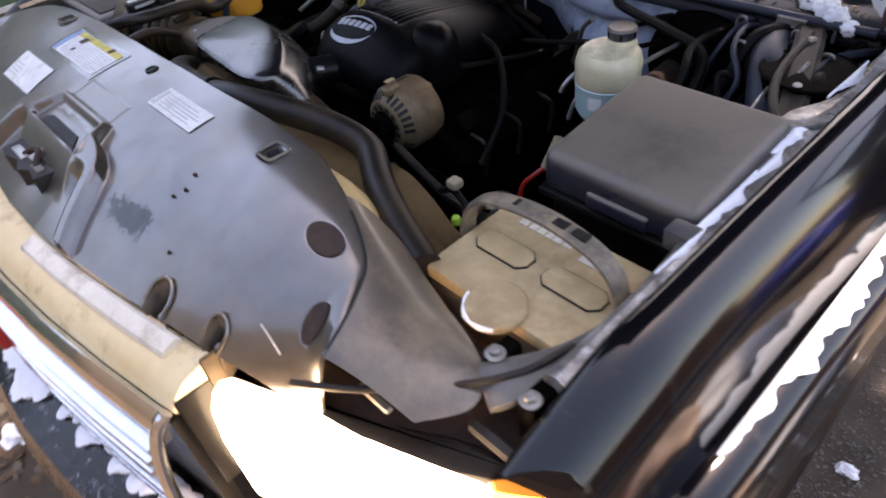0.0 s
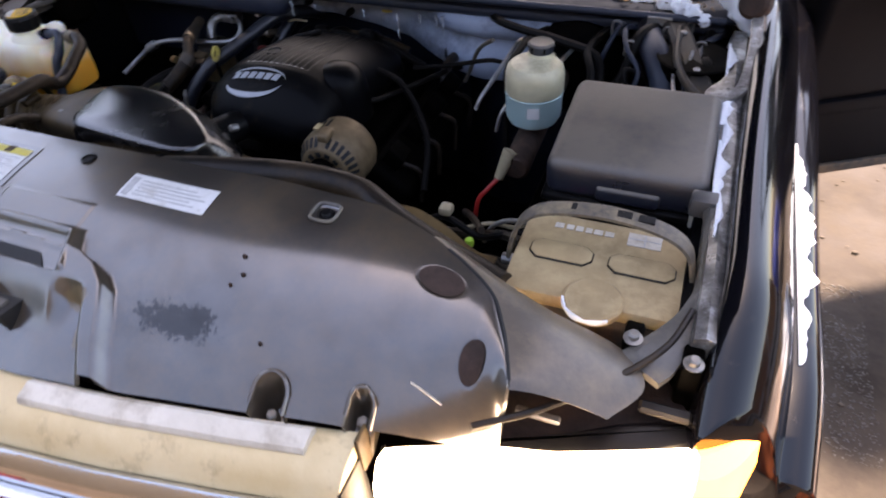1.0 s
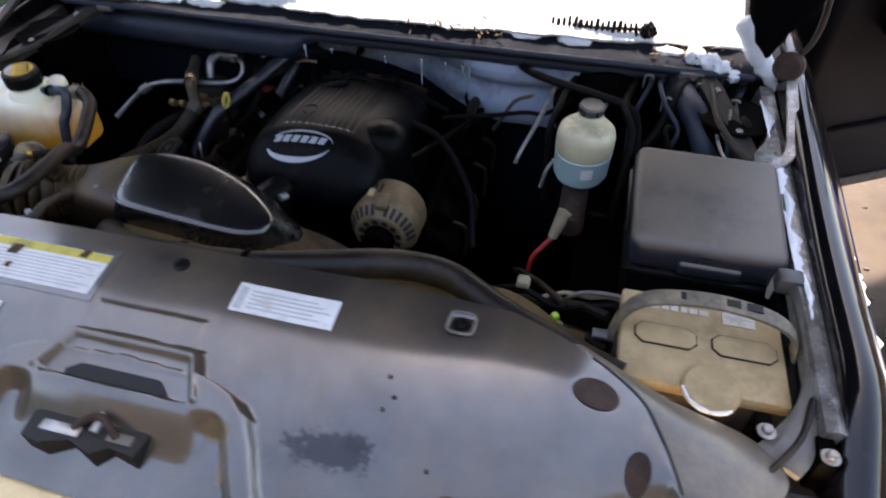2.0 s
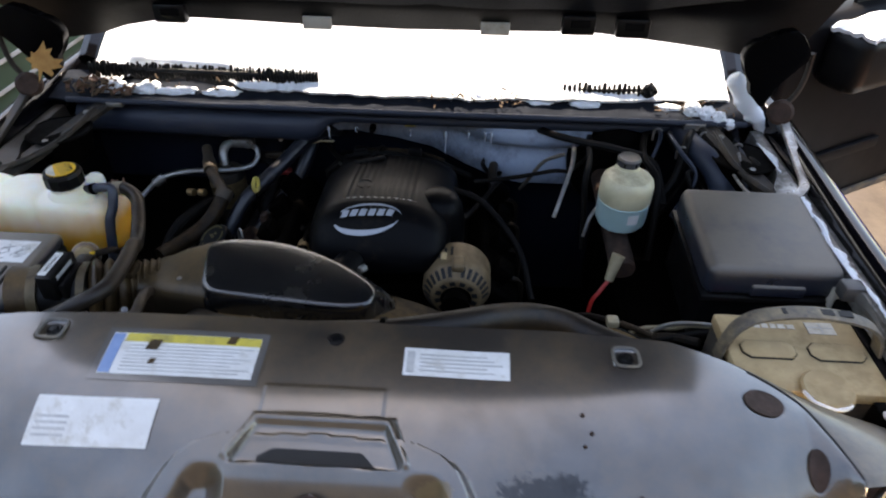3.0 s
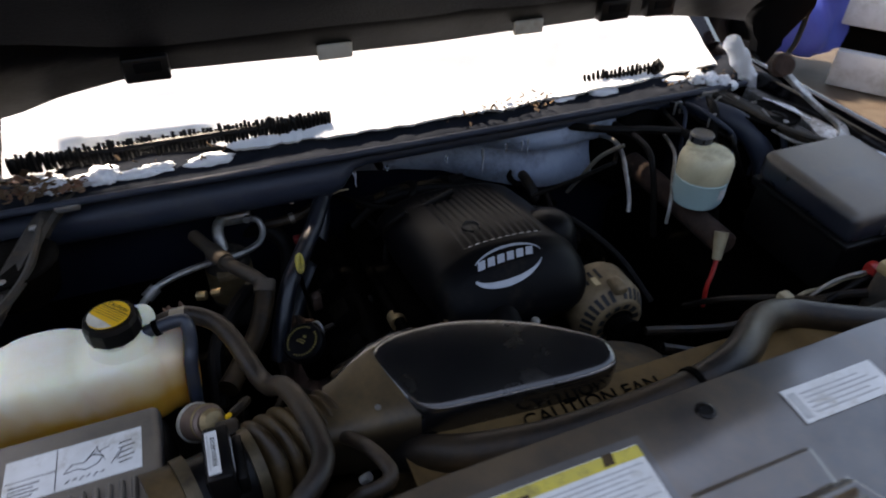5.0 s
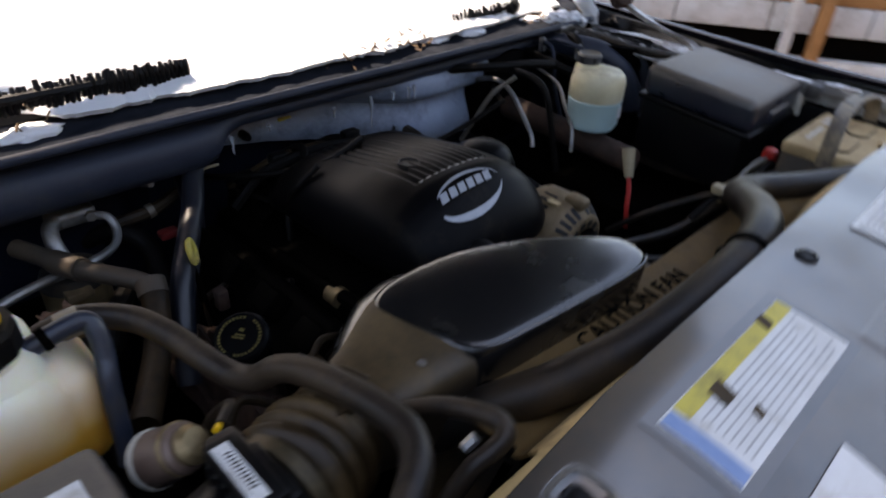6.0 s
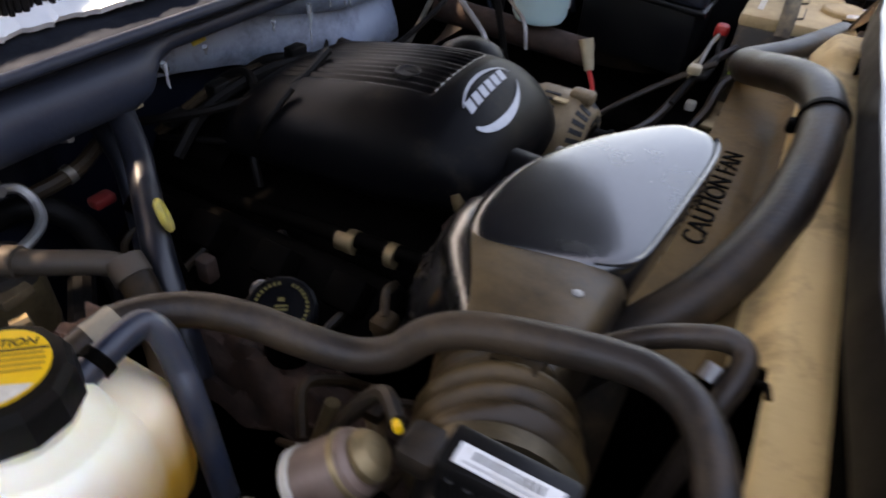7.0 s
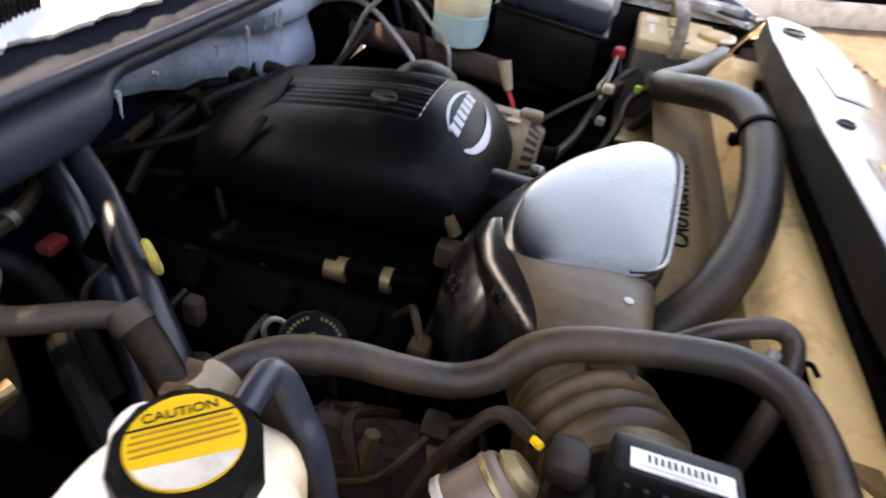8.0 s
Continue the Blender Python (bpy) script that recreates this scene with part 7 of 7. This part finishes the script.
def alternator():
    ob = thing("alternator", "dusty tan alternator with cooling slots", "alternator", (0.15, 0.36, 0.86))
    c = Vector((0.152, 0.33, 0.838))
    part("body", lathe(c, [(0.020, 0.004), (0.026, 0.0), (0.044, -0.002), (0.048, 0.0), (0.064, 0.022), (0.0665, 0.027), (0.067, 0.085), (0.062, 0.095), (0.05, 0.10)], 48, axis=(0, 1, 0)), M["dirty_alloy"], ob, "tan cast housing")

    def slot(a, r, h, dr, dh, wide, long):
        """A dark slot lying flush in the housing at an angle round its axis."""
        er, ey = Vector((math.cos(a), 0, math.sin(a))), Vector((0, 1, 0))
        along = (er * dr + ey * dh).normalized()
        across = Vector((-math.sin(a), 0, math.cos(a)))
        m = Matrix.Translation(c + er * r + ey * h) @ Matrix((along, across, along.cross(across))).transposed().to_4x4()
        part("slot", box(-long, long, -wide, wide, -0.0009, 0.0009, 0.0004, 1, None, m), M["black_ink"], ob)
    for k in range(26):
        deg = k * 13.0
        if not 78 < deg < 100 and not 258 < deg < 280:
            slot(radians(deg), 0.0562, 0.0112, 0.016, 0.022, 0.0036, 0.0105)
    for k in range(12):
        slot(radians(k * 30 + 12), 0.036, -0.0012, 1, -0.11, 0.0055, 0.0055)
    for k in range(5):
        slot(radians(100 + 11 * k), 0.0668, 0.062, 0, 1, 0.0026, 0.012)
    part("ear", box(0.142, 0.166, 0.335, 0.37, 0.895, 0.913, 0.006, 3), M["dirty_alloy"], ob, "cast mounting ear")
    part("pulley", lathe(c, [(0.028, -0.03), (0.028, -0.024), (0.024, -0.022), (0.024, -0.006), (0.03, -0.003), (0.01, 0.0)], 28, axis=(0, 1, 0)), M["dark_metal"], ob, "dark pulley")
    part("rear_cap", box(0.095, 0.18, 0.40, 0.44, 0.80, 0.89, 0.012, 3), M["dirty_alloy"], ob, "tan rear cover")
    part("label", box(0.120, 0.131, 0.365, 0.385, 0.9025, 0.9045, 0, 1), M["battery"], ob, "pale label")


def shroud():
    ob = thing("fan_shroud", "tan dust-caked fan shroud behind the radiator", "fan shroud", (0, 0.1, 0.7))

    def top(u, v):
        x = -0.52 + 1.06 * u
        y = 0.025 + 0.15 * v
        # a raised shoulder by the radiator, then a lower ledge that bears the words
        z = 0.972 - 0.057 * step(0.25, 0.55, v) + 0.008 * step(0.42, 0.1, abs(x + 0.02)) * step(0.5, 0.7, v)
        z -= 0.05 * step(0.40, 0.52, abs(x)) - 0.015 * step(0.30, 0.34, x) * step(0.52, 0.46, x)
        return (x, y, z + lumps((x, y, 0), 0.1, 0.002))
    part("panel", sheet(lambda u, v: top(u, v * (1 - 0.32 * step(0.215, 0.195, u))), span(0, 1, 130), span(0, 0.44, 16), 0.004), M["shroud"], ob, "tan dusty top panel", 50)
    part("ledge", sheet(top, span(0.215, 1, 90), span(0.44, 1, 20), 0.004), M["shroud_ledge"], ob, "grimy brown lower ledge, shade in its colour", 50)
    rings = []
    for k in range(25):
        a = math.pi * (0.06 + 0.88 * k / 24)
        cx, cz = -0.02, 0.615
        rr = 0.30
        rings.append([(cx + r * math.cos(a), y, cz + r * math.sin(a)) for y, r in ((0.16, rr + 0.006), (0.20, rr + 0.002), (0.255, rr - 0.006), (0.255, rr - 0.012), (0.20, rr - 0.006), (0.15, rr))])
    # dark plastic here also carries the hood's shade on the hoop
    part("hoop", loft(rings), M["dusty_plastic"], ob, "dusty dark arched fan hoop, shade in its colour", 50)
    for x in (-0.42, 0.40):
        part("tab", prism([(x - 0.02, 0.035), (x + 0.02, 0.035), (x + 0.008, 0.058), (x - 0.008, 0.058)], 0.950, 0.968, 0.003), M["shroud_ledge"], ob)
    # added dark shape that stands for the shadow along the shield's flange
    part("bracket", prism([(0.285, 0.040), (0.33, 0.036), (0.345, 0.052), (0.375, 0.044), (0.41, 0.058), (0.44, 0.036), (0.40, 0.028), (0.30, 0.028)], 0.955, 0.982, 0.003), M["dark_metal"], ob, "ragged dark shape standing for a shadow by the shield")
    turn = Matrix.Translation((-0.03, 0.142, 0)) @ Euler((0, 0, radians(-2))).to_matrix().to_4x4()
    word = lettering("CAUTION FAN", 0.031, 0.001, turn)
    for v in word.verts:
        v.co.z += top((v.co.x + 0.52) / 1.06, (v.co.y - 0.025) / 0.15)[2] + 0.0008
    part("raised_word", word, M["dark_metal"], ob, "dark raised warning words")
    for k in range(7):
        a = 2 * math.pi * k / 7
        m = Matrix.Translation((-0.02, 0.24, 0.66)) @ Euler((0, a, 0)).to_matrix().to_4x4() @ Euler((0, 0, radians(25))).to_matrix().to_4x4()
        part("fan_blade", box(-0.03, 0.03, -0.003, 0.003, 0.05, 0.27, 0.002, 1, None, m), M["black_plastic"], ob, "black fan blade")


def ac_lines():
    ob = thing("ac_accumulator", "silver canister with bent aluminium air-conditioning lines", "canister", (-0.45, 0.79, 0.70))
    c = (-0.45, 0.79, 0)
    part("can", lathe(c, [(0.036, 0.66), (0.044, 0.67), (0.044, 0.808), (0.040, 0.822), (0.02, 0.828), (0.018, 0.835)], 24), M["worn_metal"], ob, "dull canister")
    part("wrap", lathe(c, [(0.0445, 0.728), (0.0452, 0.733), (0.0452, 0.796), (0.0445, 0.801)], 24), M["brass"], ob, "golden foil wrap")
    part("line", tube([(-0.388, 0.836, 0.866), (-0.374, 0.828, 0.861), (-0.371, 0.812, 0.845), (-0.386, 0.790, 0.833), (-0.428, 0.765, 0.835), (-0.502, 0.745, 0.841), (-0.55, 0.73, 0.840),
                       (-0.589, 0.716, 0.829), (-0.622, 0.69, 0.803), (-0.65, 0.65, 0.775)], 0.0066, 10), M["alloy"], ob, "bright bent aluminium line")
    part("stub", tube([(-0.44, 0.842, 0.872), (-0.452, 0.828, 0.869), (-0.456, 0.812, 0.858), (-0.454, 0.80, 0.842), (-0.452, 0.792, 0.825)], 0.0115, 12), M["alloy"], ob, "aluminium elbow")
    part("block", box(-0.452, -0.385, 0.832, 0.862, 0.858, 0.882, 0.007, 3), M["alloy"], ob, "aluminium manifold block")
    part("nut", rod((-0.395, 0.832, 0.871), (-0.397, 0.822, 0.872), 0.008, seg=6), M["alloy"], ob)
    part("sleeve", rod((-0.580, 0.721, 0.833), (-0.600, 0.709, 0.822), 0.012, seg=12), M["alloy"], ob)
    part("bracket", box(-0.475, -0.44, 0.735, 0.76, 0.798, 0.812, 0.003), M["dirty_alloy"], ob, "rusty clamp bracket")
    part("hose", tube([(-0.41, 0.70, 0.81), (-0.46, 0.63, 0.81), (-0.50, 0.56, 0.79), (-0.51, 0.48, 0.74)], 0.014, 10), M["loom"], ob, "black rubber hose")
    part("bolt", rod((-0.31, 0.838, 0.892), (-0.305, 0.818, 0.898), 0.006, seg=8), M["alloy"], ob)
    for x in (-0.515, -0.488):
        part("fitting", rod((x, 0.70, 0.808), (x + 0.016, 0.694, 0.81), 0.009, seg=10), M["brass"], ob)


def bay_clutter():
    sc = thing("leaf_scrap", "crumpled brown leaf scrap wedged between tank and hose", "leaf", (-0.53, 0.47, 0.955))

    def crumple(u, v):
        w = 0.012 + 0.007 * math.sin(u * 11)
        return (-0.545 + 0.034 * u, 0.472 - 0.012 * u + w * (v - 0.5), 0.978 + 0.006 * math.sin(u * 14 + v * 4) + 0.008 * (v - 0.5) * math.cos(u * 9))
    part("blade", sheet(crumple, span(0, 1, 26), span(0, 1, 8), 0.0008), M["leaf_brown"], sc)
    wr = thing("sensor_wires", "dusty brown wires and plugs beside the engine", "wiring", (-0.40, 0.33, 0.80))
    part("plug", box(-0.338, -0.312, 0.360, 0.382, 0.846, 0.864, 0.006), M["brown_rubber"], wr, "dusty brown plug with a worn edge")
    part("plug_boot", rod((-0.325, 0.371, 0.85), (-0.322, 0.375, 0.79), 0.011, 0.008, 12), M["brown_rubber"], wr)
    part("plug", box(-0.415, -0.385, 0.318, 0.344, 0.838, 0.852, 0.004), M["brown_rubber"], wr, "dusty brown plug")
    part("stem", rod((-0.402, 0.330, 0.84), (-0.42, 0.315, 0.79), 0.009, seg=12), M["dirty_alloy"], wr)
    for pts, r in (([(-0.40, 0.33, 0.848), (-0.43, 0.345, 0.84), (-0.445, 0.37, 0.81), (-0.43, 0.42, 0.76)], 0.004), ([(-0.40, 0.328, 0.848), (-0.385, 0.30, 0.845), (-0.40, 0.285, 0.82), (-0.43, 0.30, 0.78)], 0.004),
                   ([(-0.325, 0.371, 0.862), (-0.30, 0.385, 0.868), (-0.26, 0.40, 0.84), (-0.24, 0.43, 0.79)], 0.0045), ([(-0.43, 0.39, 0.79), (-0.40, 0.41, 0.815), (-0.37, 0.40, 0.80), (-0.34, 0.38, 0.77)], 0.006)):
        part("wire", tube(pts, r, 8), M["brown_rubber"], wr)
    part("hook", tube([(-0.335, 0.525, 0.80), (-0.335, 0.528, 0.825), (-0.328, 0.522, 0.835), (-0.322, 0.512, 0.828), (-0.322, 0.508, 0.81)], 0.003, 8), M["alloy"], wr, "small bright hook")
    part("clip", box(-0.318, -0.300, 0.615, 0.635, 0.775, 0.808, 0.004), M["rust"], wr, "dull rusty metal clip")


def leaf():
    ob = thing("dry_leaf", "dry orange maple leaf caught at the hood hinge", "leaf", (-0.80, 0.72, 1.08))
    pts = [(0.002, -0.05), (0.006, -0.012), (0.03, -0.022), (0.034, -0.012), (0.026, -0.002), (0.056, 0.012), (0.042, 0.018), (0.05, 0.034), (0.028, 0.03), (0.016, 0.038), (0.02, 0.058), (0.006, 0.05), (-0.004, 0.072), (-0.012, 0.046), (-0.022, 0.03), (-0.03, 0.034), (-0.028, 0.018), (-0.04, 0.01), (-0.024, 0.0), (-0.022, -0.014), (-0.006, -0.01)]
    bm = prism(pts, -0.0006, 0.0006)
    for v in bm.verts:
        v.co.z += 0.012 * math.sin(v.co.x * 60) + 3.0 * v.co.y * abs(v.co.y)
    bmesh.ops.transform(bm, matrix=Matrix.Translation((-0.77, 0.705, 1.115)) @ Euler((radians(70), radians(25), radians(25))).to_matrix().to_4x4() @ Matrix.Scale(0.75, 4), verts=bm.verts)
    part("blade", bm, M["leaf"], ob)


# ---- the yard round the car ----
def yard():
    def soil_z(x, y):
        return lumps((x, y, 0), 0.5, 0.02) + lumps((x, y, 3), 0.11, 0.012)
    bm = bmesh.new()
    # one sheet, finer near the car
    xs = sorted(set([round(v, 3) for v in span(-80, 80, 33)] + [round(v, 3) for v in span(-3, 4, 71)]))
    ys = sorted(set([round(v, 3) for v in span(-80, 80, 33)] + [round(v, 3) for v in span(-2, 5, 71)]))
    grid = [[bm.verts.new((x, y, soil_z(x, y))) for y in ys] for x in xs]
    for i in range(len(xs) - 1):
        for j in range(len(ys) - 1):
            bm.faces.new((grid[i][j], grid[i + 1][j], grid[i + 1][j + 1], grid[i][j + 1]))
    g = new("ground", mesh_of("ground", bm, M["ground"], 60))
    tagged(g, "bare brown dirt yard with gravel", "ground", "", "structure")
    rnd = random.Random(3)

    def strew(name, label, category, count, area, size, material, flat):
        """Small bits strewn over a stretch of the ground, too many to count."""
        verts, faces = [], []
        for k in range(count):
            x, y, r = rnd.uniform(area[0], area[1]), rnd.uniform(area[2], area[3]), rnd.uniform(*size)
            a, h0 = rnd.uniform(0, 6), soil_z(x, y)
            tx, ty = rnd.uniform(-0.5, 0.5) * flat, rnd.uniform(-0.5, 0.5) * flat
            b0 = len(verts)
            for lift, wide in ((-0.1, 1.0), (0.35 * (1 - 0.8 * flat), 0.85), (0.5 * (1 - 0.8 * flat), 0.45)):
                for q in range(6):
                    g = a + q * math.pi / 3
                    px, py = r * wide * math.cos(g) * rnd.uniform(0.75, 1.2), r * wide * 0.7 * math.sin(g) * rnd.uniform(0.75, 1.2)
                    verts.append((x + px, y + py, h0 + r * lift + px * tx + py * ty + 0.001))
            for lv in (0, 6):
                faces += [(b0 + lv + q, b0 + lv + (q + 1) % 6, b0 + lv + 6 + (q + 1) % 6, b0 + lv + 6 + q) for q in range(6)]
            faces.append(tuple(range(b0 + 12, b0 + 18)))
        me = bpy.data.meshes.new(name)
        me.from_pydata(verts, [], faces)
        me.materials.append(material)
        tagged(new(name, me), label, category, "", "stuff")
    strew("gravel", "scattered brown gravel on the yard", "gravel", 800, (-1.6, 3.2, -1.6, 3.5), (0.004, 0.012), M["stone"], 0.0)
    strew("gravel", "loose brown stones before the bumper", "gravel", 260, (-1.3, 0.9, -1.1, -0.4), (0.012, 0.035), M["stone"], 0.0)
    strew("fallen_leaves", "trodden brown leaves on the ground", "leaves", 1100, (-1.6, 0.9, -1.3, -0.35), (0.012, 0.03), M["litter"], 1.0)
    # pale grains stand for glints and bits of snow on wet gravel
    strew("slush", "pale grains for glitter and snow on wet gravel beside the wheel", "slush", 2600, (0.98, 1.4, 0.6, 1.25), (0.0015, 0.0045), M["slush"], 0.3)
    for k, (x, y, r) in enumerate(((1.12, 0.99, 0.026), (1.05, 0.80, 0.018), (1.18, 1.08, 0.02), (1.08, 1.12, 0.016), (-0.62, -0.6, 0.04), (1.2, 0.7, 0.014))):
        s = new("snow_clump", mesh_of("snow_clump", clod((x, y, soil_z(x, y)), r, (1.3, 1.0, 0.7), 40 + k * 3.3, 3), M["snow"], 25))
        tagged(s, "small clump of dirty snow on the ground", "snow", "snow clumps")
    # shed wall on the driver's side: dark footing, white band, orange timber above
    wall = thing("wall_east", "low wall of orange timber above a white painted band", "wall", (4.0, 1.35, 0), "", "structure")
    skew = Matrix.Translation((4.0, 1.35, 0)) @ Euler((0, 0, radians(32))).to_matrix().to_4x4()

    def slab(name, x0, x1, y0, y1, z0, z1, bevel, material, label=""):
        return part(name, box(x0, x1, y0, y1, z0, z1, bevel, 2, None, skew), material, wall, label)
    slab("plinth", -0.02, 0.2, -6.5, 1.25, 0, 0.22, 0.01, M["siding"], "grey-white plinth")
    slab("footing", 0.05, 0.2, -6.5, 1.25, 0.22, 0.37, 0.0, M["dark_metal"], "dark gap above the plinth")
    for k in range(13):
        slab("white_board", 0.0, 0.2, -6.5 + k * 0.6, -5.91 + k * 0.6, 0.37, 0.55, 0.008, M["siding"], "white painted board")
    for k in range(5):
        slab("plank", 0.01, 0.05, -6.5, 1.25, 0.555 + k * 0.14, 0.689 + k * 0.14, 0.006, M["planks"])
    slab("wall_core", 0.06, 0.2, -6.5, 1.25, 0.55, 1.26, 0.0, M["planks"])
    slab("post", -0.10, -0.03, -0.05, 0.01, 0, 1.3, 0.01, M["siding"], "white post")
    slab("post", -0.10, -0.02, -0.24, -0.16, 0, 1.3, 0.01, M["planks"], "red-brown post")
    west = thing("wall_west", "dark green lapped siding wall with pale edges", "wall", (-2.4, 2.0, 0), "", "structure")
    part("wall_core", box(-2.6, -2.44, -3.4, 9, 0, 1.9), M["green_wall"], west)
    for k in range(13):
        m = Matrix.Translation((-2.42, 2.8, 0.08 + k * 0.14)) @ Euler((0, radians(-8), 0)).to_matrix().to_4x4()
        part("lap_board", box(-0.01, 0.01, -6.2, 6.2, -0.075, 0.075, 0, 1, None, m), M["green_wall"], west)
        part("board_edge", box(-2.412, -2.398, -3.4, 9, 0.145 + k * 0.14, 0.168 + k * 0.14, 0.002, 1), M["siding"], west, "pale board edge")
    # added out of view to keep low front light out of the bay
    south = thing("unseen_wall_south", "unseen dark board wall that blocks low light from the front", "wall", (0.8, -3.5, 0), "", "structure")
    part("blocking_wall", box(-2.6, 7.6, -3.55, -3.4, 0, 3.0), M["dark_boards"], south)
    # clutter beyond the door
    mound = bmesh.new()
    bmesh.ops.create_icosphere(mound, subdivisions=4, radius=0.42)
    for v in mound.verts:
        v.co = Vector((v.co.x * 1.3, v.co.y, max(-0.1, v.co.z * 0.75))) * (1 + 0.18 * noise.noise(v.co * 5)) * 0.62 + Vector((2.55, 2.45, 0.1))
    tagged(new("boulder", mesh_of("boulder", mound, M["stone"])), "pale rounded boulder lying on the bare ground", "boulder")
    tp = bmesh.new()
    bmesh.ops.create_icosphere(tp, subdivisions=4, radius=0.5)
    for v in tp.verts:
        v.co = Vector((v.co.x * 1.2, v.co.y, max(-0.2, v.co.z * 1.3))) * (1 + 0.25 * noise.noise(v.co * 4)) * 0.7 + Vector((3.2, 2.75, 0.35))
    tagged(new("tarp_bundle", mesh_of("tarp_bundle", tp, M["tarp"])), "bundle under a blue tarpaulin", "tarpaulin")


def heap(name, label, category, at, size, material, seed):
    bm = bmesh.new()
    bmesh.ops.create_icosphere(bm, subdivisions=4, radius=1.0)
    for v in bm.verts:
        k = 1 + 0.28 * noise.noise(v.co * 2.2 + Vector((seed, 0, 0))) + 0.1 * noise.noise(v.co * 6 + Vector((0, seed, 0)))
        v.co = Vector((at[0] + v.co.x * size[0] * k, at[1] + v.co.y * size[1] * k, max(-0.02, at[2] + v.co.z * size[2] * k)))
    tagged(new(name, mesh_of(name, bm, material, 60)), label, category)


heap("cloth_heap", "crumpled heap of pinkish cloth on the ground", "cloth", (2.1, 0.55, 0.1), (0.4, 0.35, 0.3), M["cloth"], 2.0)
heap("sack", "bright orange sack on the ground", "sack", (2.3, 0.0, 0.1), (0.25, 0.25, 0.3), M["orange"], 5.0)
heap("snow_heap", "white heap of shovelled snow on the ground", "snow", (1.95, 1.0, 0.05), (0.35, 0.4, 0.3), M["snow"], 8.0)

shield()
shield_labels()
nose()
for side in (-1, 1):
    fender(side)
    rear_corner(side)
snow_patches()
hood_panel()
cowl()
cabin()
door()
fuse_box()
battery()
brake_reservoir()
corner_wiring()
coolant_tank()
hoses()
air_duct()
engine()
alternator()
shroud()
ac_lines()
leaf()
bay_clutter()
yard()
